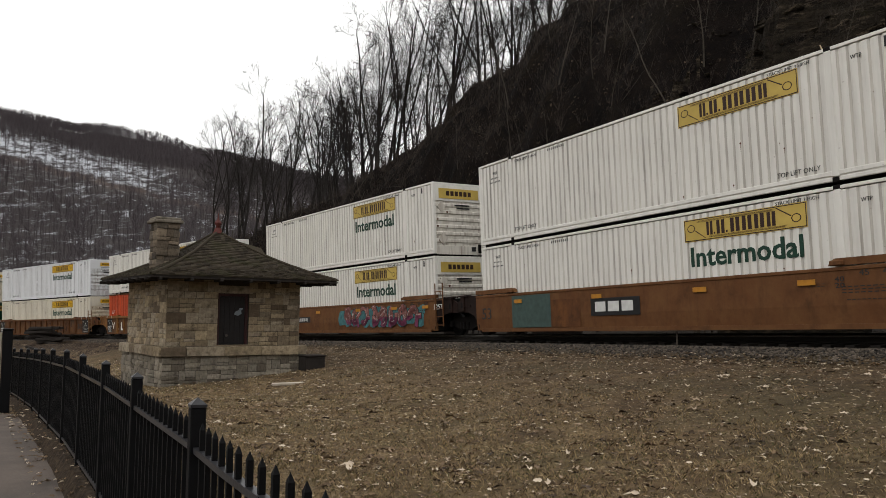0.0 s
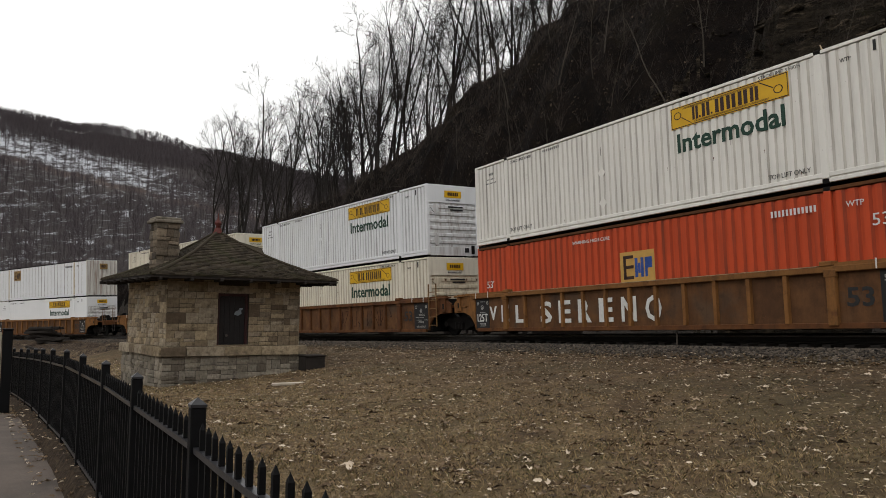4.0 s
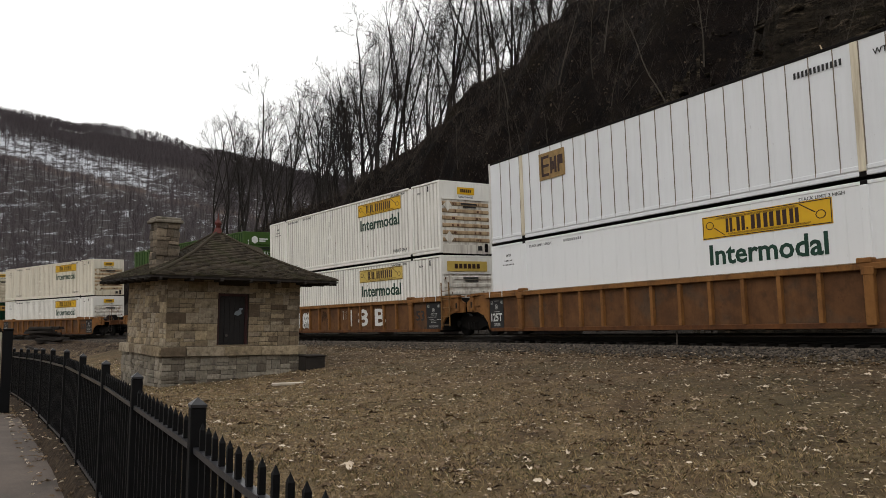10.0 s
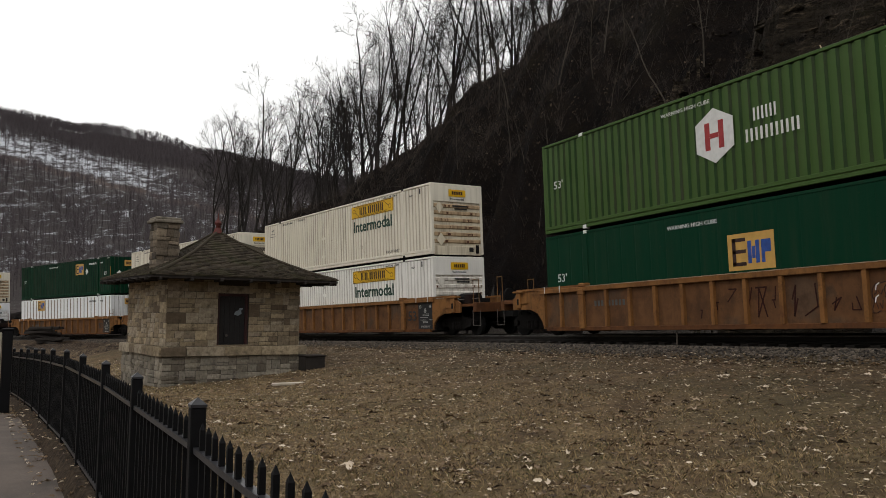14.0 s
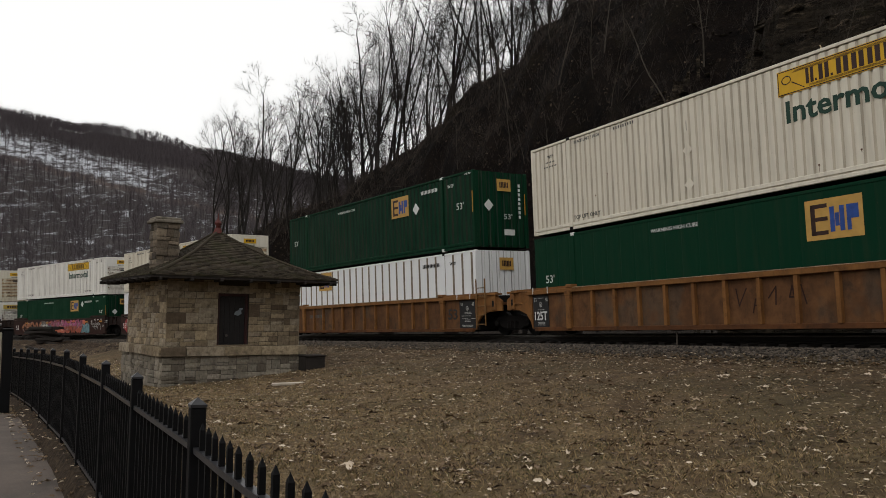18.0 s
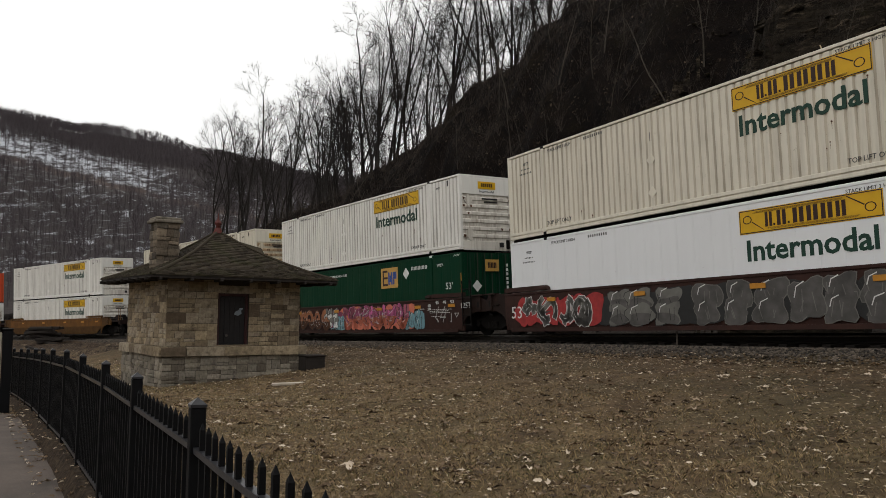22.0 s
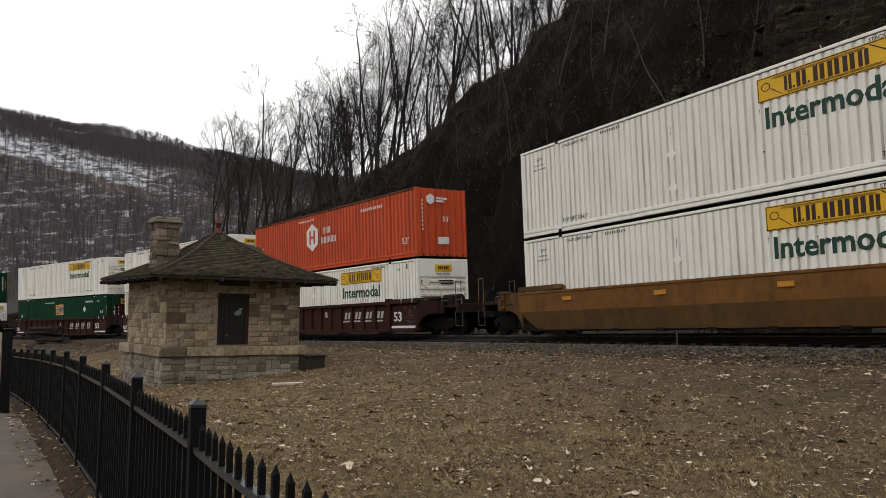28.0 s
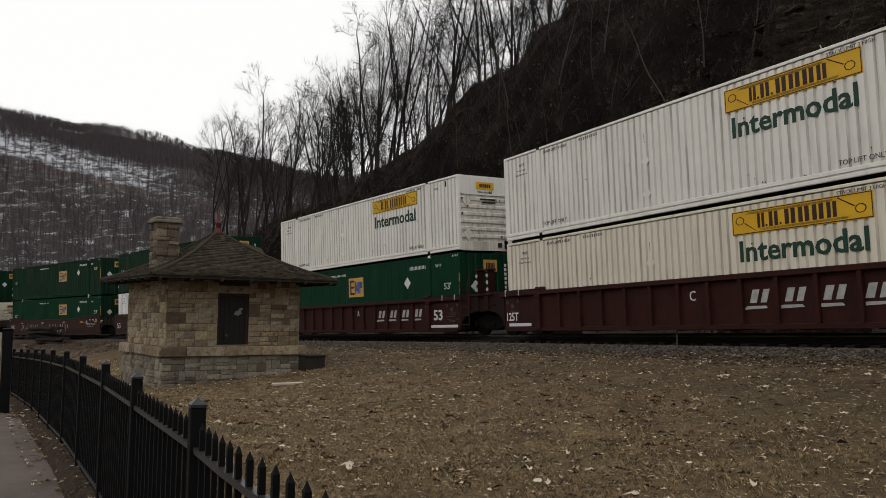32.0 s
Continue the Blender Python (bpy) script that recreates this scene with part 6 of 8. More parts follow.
def watch_house():
    rng = random.Random(5)
    th = tagged(new("stone_watch_house"), "small brown sandstone watch house with shingled hip roof and chimney", "building")
    th.matrix_basis = HOUSE
    w, t = HW, 0.35
    d0, d1, dz0, dz1 = 1.52, 2.48, 0.66, 2.18
    walls = Build().box(0.03, d0, 0.03, t, Z_BELT, Z_TOP).box(d1, w - 0.03, 0.03, t, Z_BELT, Z_TOP).box(d0, d1, 0.03, t, dz1, Z_TOP).box(d0, d1, 0.03, t, Z_BELT, dz0)
    part("front_wall", walls, M_MORTAR, th)
    part("side_wall", Build().box(0.03, t, t, w - 0.03, Z_BELT, Z_TOP), M_MORTAR, th)
    part("side_wall", Build().box(w - t, w - 0.03, t, w - 0.03, Z_BELT, Z_TOP), M_MORTAR, th)
    part("back_wall", Build().box(t, w - t, w - t, w - 0.03, Z_BELT, Z_TOP), M_MORTAR, th)
    part("plinth", Build().box(-0.09, w + 0.09, -0.09, w + 0.09, Z_BASE, Z_BELT - 0.28), M_MORTAR, th)
    part("floor_slab", Build().box(0.2, w - 0.2, 0.2, w - 0.2, Z_BELT - 0.28, Z_BELT), M_MORTAR, th)
    sides = [Matrix.Identity(4), Matrix(((0, 1, 0, 0), (-1, 0, 0, w), (0, 0, 1, 0), (0, 0, 0, 1)))]
    hidden = [Matrix(((0, -1, 0, w), (1, 0, 0, 0), (0, 0, 1, 0), (0, 0, 0, 1))), Matrix(((-1, 0, 0, w), (0, -1, 0, w), (0, 0, 1, 0), (0, 0, 0, 1)))]
    rest = {"up": Build(), "low": Build()}
    for k, m in enumerate(sides + hidden):
        rects = []
        if k == 0:
            for a in ((0, d0, Z_BELT, Z_TOP), (d1, w, Z_BELT, Z_TOP)):
                rects += split_stones(*a, rng, 0.78, 0.38)
            rects += [(d0 - 0.12, d1 + 0.12, dz1, dz1 + 0.24)]
        else:
            rects += split_stones(0, w, Z_BELT, Z_TOP, rng, 0.78, 0.38)
        for x0, x1, z0, z1 in rects:
            b = stone_mesh(x1 - x0, z1 - z0, rng.uniform(0.008, 0.03), rng, M_STONE)
            pl = m @ Matrix.Translation((x0, 0.03, z0))
            if k < 2:
                part("stone", b, M_STONE, th, "", pl)
            else:
                rest["up"].add([pl @ Vector(p) for p in b.v], b.f)
        for x0, x1, z0, z1 in split_stones(-0.1, w + 0.1, Z_BASE, Z_BELT - 0.28, rng, 0.6, 0.3):
            b = stone_mesh(x1 - x0, z1 - z0, rng.uniform(0.015, 0.045), rng, M_BASE)
            pl = m @ Matrix.Translation((x0, -0.085, z0))
            if k < 2:
                part("foundation_stone", b, M_BASE, th, "", pl)
            else:
                rest["low"].add([pl @ Vector(p) for p in b.v], b.f)
        x = -0.16
        while x < w + 0.14:
            n = min(rng.uniform(0.6, 1.3), w + 0.16 - x)
            b = stone_mesh(n, 0.28, 0.235, rng, M_STONE)
            pl = m @ Matrix.Translation((x, 0.04, Z_BELT - 0.28))
            if k < 2:
                part("belt_stone", b, M_STONE, th, "", pl)
            else:
                rest["up"].add([pl @ Vector(p) for p in b.v], b.f)
            x += n
    part("stonework", rest["up"], M_STONE, th)["kind"] = "stuff"
    part("stonework", rest["low"], M_BASE, th)["kind"] = "stuff"
    # door
    part("door_sill", Build().box(d0 - 0.05, d1 + 0.05, -0.02, 0.3, dz0 - 0.038, dz0, 0.008), M_STONE, th)
    frame_ = part("door_frame", Build().box(d0, d0 + 0.08, 0.1, 0.24, dz0, dz1, 0.01).box(d1 - 0.08, d1, 0.1, 0.24, dz0, dz1, 0.01).box(d0 + 0.08, d1 - 0.08, 0.1, 0.24, dz1 - 0.08, dz1, 0.01), plain("maroon_door_paint", (0.04, 0.010, 0.010), 0.6), th, "dark maroon door frame")
    door = part("door", Build().box(d0 + 0.08, d1 - 0.08, 0.17, 0.21, dz0, dz1 - 0.08), plain("old_dark_door_paint", (0.010, 0.008, 0.0085), 0.6), th, "closed dark door with peeling paint")
    for i in range(5):
        x = d0 + 0.08 + i * 0.16
        part("plank", Build().box(x + 0.006, x + 0.154, 0.15, 0.17, dz0 + 0.01, dz1 - 0.09, 0.005), door.data.materials[0], door)
    part("door_knob", Build().tube((d0 + 0.32, 0.10, dz0 + 0.27), (d0 + 0.32, 0.15, dz0 + 0.27), 0.035, 0.035, 12), M_GRABGREY, door, "grey door knob")
    part("notice", Build().extrude([(d1 - 0.42, 1.56), (d1 - 0.30, 1.52), (d1 - 0.18, 1.58), (d1 - 0.20, 1.68), (d1 - 0.13, 1.74), (d1 - 0.24, 1.76), (d1 - 0.28, 1.68), (d1 - 0.36, 1.66)], "y", 0.135, 0.148), plain("faded_blue_paper", (0.26, 0.30, 0.33), 0.8), door, "torn pale blue notice")
    # chimney
    ch = part("chimney", Build().box(0.16, 0.80, 1.72, 2.36, 2.2, 4.36), M_MORTAR, th)
    for k, m in enumerate((Matrix.Translation((0.14, 1.70, 0)), Matrix.Translation((0.14, 2.38, 0)) @ Matrix.Rotation(radians(-90), 4, "Z"), Matrix.Translation((0.82, 1.70, 0)) @ Matrix.Rotation(radians(90), 4, "Z"), Matrix.Translation((0.82, 2.38, 0)) @ Matrix.Rotation(radians(180), 4, "Z"))):
        for x0, x1, z0, z1 in split_stones(0, 0.68, 2.3, 4.34, rng, 0.5, 0.36):
            part("stone", stone_mesh(x1 - x0, z1 - z0, rng.uniform(0.012, 0.06), rng, M_CHIMNEY), M_CHIMNEY, ch, "", m @ Matrix.Translation((x0, 0.02, z0)))
    part("cap_stone", Build().box(0.04, 0.92, 1.60, 2.48, 4.34, 4.44, 0.02).box(0.1, 0.86, 1.66, 2.42, 4.44, 4.52, 0.02), M_BASE, ch)
    # bell-cast hip roof, course by course
    half, c0 = w / 2 + 0.78, w / 2
    roof = new("roof")
    roof.parent = th
    roof.matrix_basis = pose(0.10, 0, 0.1)
    prof = ([0, 0.23, 0.43, 0.61, 0.8, 1.0], [0, 0.30, 0.535, 0.705, 0.865, 1.0])
    drop = Z_APEX - (Z_TOP - 0.12)
    zz = lambda q: Z_APEX - drop * float(np.interp(q, *prof))
    n = 30
    deck = Build()
    for i in range(12):
        q0, q1 = i / 12, (i + 1) / 12
        a, b_ = half * q0, half * q1
        z0, z1 = zz(q0) - 0.05, zz(q1) - 0.05
        for sx, sy in ((0, -1), (1, 0), (0, 1), (-1, 0)):
            tx, ty = -sy, sx
            deck.add([(c0 + sx * a - tx * a, c0 + sy * a - ty * a, z0), (c0 + sx * a + tx * a, c0 + sy * a + ty * a, z0), (c0 + sx * b_ + tx * b_, c0 + sy * b_ + ty * b_, z1), (c0 + sx * b_ - tx * b_, c0 + sy * b_ - ty * b_, z1)], [(0, 1, 2, 3)])
    part("roof_deck", deck, M_TIE, roof)
    soffit = M_TIE
    part("soffit", Build().box(-0.8, w + 0.8, -0.8, w + 0.8, Z_TOP - 0.20, Z_TOP - 0.16), soffit, roof, "dark timber soffit")
    for sx, sy in ((0, -1), (-1, 0), (1, 0), (0, 1)):
        tx, ty = -sy, sx
        sh = Build()
        for i in range(1, n + 1):
            q0, q1 = (i - 1) / n, i / n + 0.012
            a, b_ = half * q0, half * q1
            z0, z1 = zz(q0) + 0.0, zz(min(1, q1)) + 0.028
            x = -b_
            while x < b_ - 0.03:
                ww = min(rng.uniform(0.11, 0.2), b_ - x)
                r0 = max(-a, min(a, x + 0.004)), max(-a, min(a, x + ww - 0.004))
                lift = rng.uniform(0, 0.012)
                q = [(r0[0], a, z0), (r0[1], a, z0), (x + ww - 0.004, b_ + rng.uniform(-0.015, 0.01), z1 + lift), (x + 0.004, b_, z1 + lift), (x + 0.004, b_, z1 - 0.03), (x + ww - 0.004, b_, z1 - 0.03)]
                sh.add([(c0 + tx * u + sx * v, c0 + ty * u + sy * v, z) for u, v, z in q], [(0, 1, 2, 3), (3, 2, 5, 4)])
                x += ww
        part("shingles", sh, M_SHINGLE, roof, "weathered mossy shingles")["kind"] = "stuff"
        part("fascia", Build().box(-half + 0.04, half - 0.04, -0.03, 0.0, Z_TOP - 0.19, Z_TOP - 0.11), M_TIE, roof, "", Matrix.Translation((c0 + sx * (half - 0.03), c0 + sy * (half - 0.03), 0)) @ Matrix.Rotation(math.atan2(ty, tx), 4, "Z"))
        for k in range(7):
            u = -half + 0.25 + k * (2 * half - 0.5) / 6
            part("rafter_tail", Build().box(-0.04, 0.04, -0.5, 0.12, -0.1, 0.0, 0.01), M_TIE, roof, "", Matrix.Translation((c0 + tx * u + sx * (half - 0.02), c0 + ty * u + sy * (half - 0.02), Z_TOP - 0.17)) @ Matrix.Rotation(math.atan2(ty, tx) + math.pi, 4, "Z"))
    for sx, sy in ((-1, -1), (1, -1), (1, 1), (-1, 1)):
        hip = Build()
        ring = [(math.cos(k), math.sin(k)) for k in (0, 1.047, 2.094, 3.142, 4.189, 5.236)]
        hv = []
        for i in range(11):
            q = i / 10
            hv += [(c0 + sx * half * q - sy * 0.037 * a, c0 + sy * half * q + sx * 0.037 * a, zz(q) + 0.025 + 0.05 * b_) for a, b_ in ring]
        hip.add(hv, [(6 * i + k, 6 * i + (k + 1) % 6, 6 * i + 6 + (k + 1) % 6, 6 * i + 6 + k) for i in range(10) for k in range(6)])
        part("hip_ridge", hip, M_SHINGLE, roof)
    # small gabled dormer on the slope towards the line
    gable = Build()
    r0, r1, ez, gw = (c0 + 0.35, 3.92), (c0 + 1.5, 3.66), 3.2, 0.5
    for sy in (-1, 1):
        gable.add([(r0[0], c0, r0[1]), (r1[0], c0, r1[1]), (r1[0] + 0.08, c0 + sy * gw, ez), (c0 + 0.8, c0 + sy * gw, ez), (r0[0], c0, r0[1] - 0.06), (r1[0], c0, r1[1] - 0.06), (r1[0] + 0.08, c0 + sy * gw, ez - 0.06), (c0 + 0.8, c0 + sy * gw, ez - 0.06)],
                  [(0, 1, 2, 3), (7, 6, 5, 4), (1, 5, 6, 2), (3, 2, 6, 7), (0, 4, 5, 1), (0, 3, 7, 4)])
    dormer = part("dormer_roof", gable, M_SHINGLE, roof, "low shingled dormer roof")
    part("dormer_wall", Build().extrude([(c0 - 0.42, 2.7), (c0 + 0.42, 2.7), (c0 + 0.42, 3.2), (c0, 3.58), (c0 - 0.42, 3.2)], "x", c0 + 1.3, c0 + 1.42), M_TIE, roof)
    rust = plain("red_rusted_iron", (0.11, 0.022, 0.016), 0.7)
    part("finial", Build().tube((c0, c0, Z_APEX - 0.05), (c0, c0, Z_APEX + 0.12), 0.16, 0.10, 8).tube((c0, c0, Z_APEX + 0.12), (c0, c0, Z_APEX + 0.3), 0.05, 0.12, 8).tube((c0, c0, Z_APEX + 0.3), (c0, c0, Z_APEX + 0.42), 0.12, 0.03, 8).tube((c0, c0, Z_APEX + 0.42), (c0, c0, Z_APEX + 0.62), 0.03, 0.01, 6), rust, roof, "rusty red roof finial")


watch_house()


# ---- park fence ----


def fence_line(step):
    """Points at even steps along the fence: place, height of the upper rail, heading."""
    p = np.array(FENCE)
    d = np.concatenate([[0], np.cumsum(np.hypot(*np.diff(p[:, :2], axis=0).T))])
    out = []
    for s in np.arange(0, d[-1], step):
        x, y, z = (float(np.interp(s, d, p[:, k])) for k in range(3))
        x2, y2 = (float(np.interp(s + 0.3, d, p[:, k])) for k in range(2))
        x1, y1 = (float(np.interp(s - 0.3, d, p[:, k])) for k in range(2))
        out.append((x, y, z, math.atan2(y2 - y1, x2 - x1)))
    return out


def fence():
    th = tagged(new("iron_fence"), "black enamelled iron picket fence along the path", "fence", kind="structure")
    b = Build()
    pk = b.box(-0.010, 0.010, -0.010, 0.010, -0.86, 0.122)
    pk.add([(-0.010, -0.010, 0.122), (0.010, -0.010, 0.122), (0.010, 0.010, 0.122), (-0.010, 0.010, 0.122), (0, 0, 0.15)], [(0, 1, 4), (1, 2, 4), (2, 3, 4), (3, 0, 4)])
    picket = pk.mesh("picket", M_FENCE)
    po = Build().box(-0.031, 0.031, -0.031, 0.031, -1.2, 0.2, 0.004)
    post = po.mesh("post", M_FENCE)
    cap = Build().box(-0.033, 0.033, -0.033, 0.033, 0.2, 0.212).add([(-0.033, -0.033, 0.212), (0.033, -0.033, 0.212), (0.033, 0.033, 0.212), (-0.033, 0.033, 0.212), (0, 0, 0.24)], [(0, 1, 4), (1, 2, 4), (2, 3, 4), (3, 0, 4)]).mesh("post_cap", M_FENCERAIL)
    pts = fence_line(0.1307)
    for k, (x, y, z, a) in enumerate(pts):
        m = Matrix.Translation((x, y, z)) @ Matrix.Rotation(a, 4, "Z")
        if k % 14 == 10 and y > 2.7:
            p = part("post", post, None, th, "", m)
            part("post_cap", cap, None, p)
        else:
            part("picket", picket, None, th, "", m)
    for dz, hh in ((0.03, 0.012), (-0.81, 0.013)):
        pts2 = fence_line(0.366)
        rail = Build()
        for p, q in zip(pts2, pts2[1:]):
            m0 = Matrix.Translation((p[0], p[1], p[2] + dz)) @ Matrix.Rotation(p[3], 4, "Z")
            m1 = Matrix.Translation((q[0], q[1], q[2] + dz)) @ Matrix.Rotation(q[3], 4, "Z")
            ring = [(0, -0.017, -hh), (0, 0.017, -hh), (0, 0.017, hh), (0, -0.017, hh)]
            rail.add([m0 @ Vector(r) for r in ring] + [m1 @ Vector(r) for r in ring], [(i, (i + 1) % 4, 4 + (i + 1) % 4, 4 + i) for i in range(4)])
        part("fence_rail", rail, M_FENCERAIL, th)
    # low bank of earth under the fence
    bank = Build()
    rows = []
    for x, y, z, a in fence_line(0.2):
        nx, ny = -math.sin(a), math.cos(a)
        wob = 0.018 * math.sin(4.1 * y) + 0.012 * math.sin(9.3 * y + 1)
        rows.append([(x + nx * o, y + ny * o, z + h + wob * k) for o, h, k in ((-0.75, -1.25, 0), (-0.3, -0.97, 1), (-0.05, -0.865, 0.5), (0.06, -0.875, 0.5), (0.11, -0.95, 0.6), (0.165, -1.04, 0.4), (0.2, -1.1, 0))])
    k = len(rows[0])
    bank.add([p for r in rows for p in r], [(i * k + j, i * k + j + 1, (i + 1) * k + j + 1, (i + 1) * k + j) for i in range(len(rows) - 1) for j in range(k - 1)])
    earth = Nodes("damp_leafy_earth")
    ec = earth.mix(earth.ramp(earth.noise(9, 6, 0.75), 0.4, 0.65), (0.020, 0.014, 0.010), (0.10, 0.07, 0.045))
    ec = earth.mix(earth.ramp(earth.noise(24, 5, 0.8), 0.6, 0.68, 0, 0.8), ec, (0.30, 0.22, 0.14))
    tagged(part("verge", bank, earth.done(ec, 0.95, 0, earth.noise(22, 6, 0.75), 0.9, 0.04, 0.1), None), "low bank of dark leafy earth under the iron fence", "verge", kind="structure")
    # path of worn tarmac inside the fence
    n = Nodes("worn_path_tarmac")
    c = n.mix(n.ramp(n.noise(1.2, 6, 0.7), 0.35, 0.7), (0.060, 0.045, 0.036), (0.125, 0.093, 0.073))
    c = n.mix(n.ramp(n.noise(0.5, 4), 0.55, 0.7, 0, 0.5), c, (0.085, 0.065, 0.050))
    tarmac = n.done(c, 0.8, 0, n.noise(45, 5, 0.7), 0.5, 0.01)
    line = fence_line(0.45)
    rows = []
    for x, y, z, a in line:
        nx, ny = -math.sin(a), math.cos(a)
        rows.append([(x + nx * o, y + ny * o, z - 1.1 + 0.06 + (-0.09 if o in (0.13, 4.2) else 0)) for o in (0.13, 0.135, 0.5, 1.2, 2.2, 3.2, 4.19, 4.2)])
    k = len(rows[0])
    pav = Build().add([p for r in rows for p in r], [(i * k + j, i * k + j + 1, (i + 1) * k + j + 1, (i + 1) * k + j) for i in range(len(rows) - 1) for j in range(k - 1)])
    tagged(part("pavement", pav, tarmac, None), "worn grey-brown tarmac footpath beside the fence", "pavement", kind="structure")
    for i in (14, 22, 30):
        if i < len(line):
            x, y, z, a = line[i]
            nx, ny = -math.sin(a), math.cos(a)
            j = Build()
            w0, w1 = Vector((x + nx * 0.3, y + ny * 0.3, z - 1.066)), Vector((x + nx * 4.1, y + ny * 4.1, z - 1.066))
            t = Vector((math.cos(a), math.sin(a), 0)) * 0.008
            j.add([w0 - t, w0 + t, w1 + t, w1 - t], [(0, 1, 2, 3)])
            tagged(part("trim", j, M_SILVER, None), "pale joint line across the tarmac path", "joint", kind="structure")


fence()


# ---- small things on the lawn ----
def rest_on(x, y):
    return land_at(x, y)


def lawn_things():
    # steel hatch box beside the watch house
    x, y = -4.02, 25.45
    b = tagged(new("utility_box"), "low dark timber box beside the stone watch house", "box")
    b.matrix_basis = pose(x, y, rest_on(x, y) - 0.08, 0, 0, 35)
    part("box_body", Build().box(-0.33, 0.33, -0.26, 0.26, 0, 0.46, 0.02), M_TIE, b)
    part("box_lid", Build().box(-0.36, 0.36, -0.29, 0.29, 0.46, 0.51, 0.015), M_TIE, b)
    # pale board lying in the grass
    x, y = -3.9, 21.2
    bd = tagged(new("fallen_board"), "pale weathered board lying on the leafy lawn", "board")
    bd.matrix_basis = pose(x, y, rest_on(x, y) + 0.0, 2, -2, 12)
    part("board_face", Build().box(-0.45, 0.45, -0.1, 0.1, 0.0, 0.06, 0.008).box(-0.1, 0.42, 0.1, 0.18, 0.0, 0.05, 0.008), plain("bleached_wood", (0.48, 0.42, 0.34), 0.8), bd)
    # clear plastic litter near the camera
    x, y = 0.30, 7.05
    lit = tagged(new("crumpled_litter"), "crumpled pale plastic litter lying on the lawn", "litter")
    lit.matrix_basis = pose(x, y, rest_on(x, y))
    rng = random.Random(3)
    q = Build()
    for k in range(5):
        a = k * 1.25
        q.add([(0.05 * math.cos(a), 0.05 * math.sin(a), 0.0), (0.07 * math.cos(a + 0.9), 0.06 * math.sin(a + 0.9), 0.01), (rng.uniform(-0.02, 0.02), rng.uniform(-0.02, 0.02), 0.06 + rng.uniform(0, 0.03)), (0.03 * math.cos(a + 0.4), 0.03 * math.sin(a + 0.4), 0.045)], [(0, 1, 3), (1, 2, 3), (2, 0, 3)])
    part("crumpled_sheet", q, plain("cloudy_plastic", (0.55, 0.60, 0.63), 0.3), lit)
    # dark post with a cream board at the fence's end
    x, y = -8.62, 16.3
    gp = tagged(new("sign_post"), "dark square post with a cream board beside the fence", "post")
    gp.matrix_basis = pose(x, y, rest_on(x, y) - 0.05, 0, 0, 28)
    part("post_shaft", Build().box(-0.09, 0.09, -0.09, 0.09, 0, 1.66, 0.01), M_FENCE, gp)
    part("post_board", Build().box(-0.30, -0.10, -0.03, 0.03, 0.5, 1.62, 0.01), plain("cream_board", (0.40, 0.37, 0.27), 0.7), gp, "cream painted board")
    part("post_cap", Build().box(-0.10, 0.10, -0.10, 0.10, 1.66, 1.70, 0.01), M_FENCE, gp)
    # heap of old sleepers by the line
    rng = random.Random(8)
    hx, hy = -31.2, 65.0
    for k in range(18):
        px, py = (hx + rng.uniform(-0.7, 0.7), hy + rng.uniform(-0.7, 0.7)) if k else (hx + 2.2, hy - 6.0)
        lg = tagged(new("old_sleeper"), "discarded dark timber sleeper in a heap by the line", "timber", group="heap of old sleepers")
        lg.matrix_basis = pose(px, py, rest_on(px, py) + 0.10 + 0.15 * (k // 2), rng.uniform(-10, 10), rng.uniform(-9, 9), rng.uniform(-35, 30))
        part("timber", Build().box(-1.25, 1.25, -0.11, 0.11, -0.09, 0.09, 0.015), M_TIE, lg)
    # thin marker stake at the ballast's edge
    off, s = -1.6, 7.4
    px, py, _ = on_track(s)
    ux, uy = (px - CX) / R, (py - CY) / R
    st = tagged(new("marker_stake"), "thin pale marker stake at the edge of the ballast", "stake")
    st.matrix_basis = pose(px + ux * off, py + uy * off, rest_on(px + ux * off, py + uy * off))
    part("stake", Build().box(-0.012, 0.012, -0.012, 0.012, -0.1, 0.42), M_GRAVEL, st)


lawn_things()


# ---- fast meshes for what cannot be counted ----
def tri_mesh(name, verts, tris, material, smooth_shade=False):
    me = bpy.data.meshes.new(name)
    verts, tris = np.asarray(verts, np.float32), np.asarray(tris, np.int32)
    me.vertices.add(len(verts))
    me.vertices.foreach_set("co", verts.ravel())
    me.loops.add(tris.size)
    me.loops.foreach_set("vertex_index", tris.ravel())
    me.polygons.add(len(tris))
    me.polygons.foreach_set("loop_start", np.arange(0, tris.size, 3, dtype=np.int32))
    me.materials.append(material)
    me.update(calc_edges=True)
    return me


def scatter(verts, tris, pos, yaw, size, tilt=None):
    """Many turned and scaled copies of one small shape, as arrays."""
    n, m = len(pos), len(verts)
    v = np.asarray(verts, float)[None] * np.asarray(size).reshape(n, -1)[:, None, :]
    if tilt is not None:
        ct, st = np.cos(tilt)[:, None], np.sin(tilt)[:, None]
        y, z = v[:, :, 1].copy(), v[:, :, 2].copy()
        v = np.stack([v[:, :, 0] * np.ones_like(y), y * ct - z * st, y * st + z * ct], 2)
    c, s = np.cos(yaw)[:, None], np.sin(yaw)[:, None]
    x, y = v[:, :, 0], v[:, :, 1]
    out = np.stack([x * c - y * s, x * s + y * c, v[:, :, 2]], 2) + np.asarray(pos)[:, None, :]
    t = np.asarray(tris)[None] + (np.arange(n) * m)[:, None, None]
    return out.reshape(-1, 3), t.reshape(-1, 3)


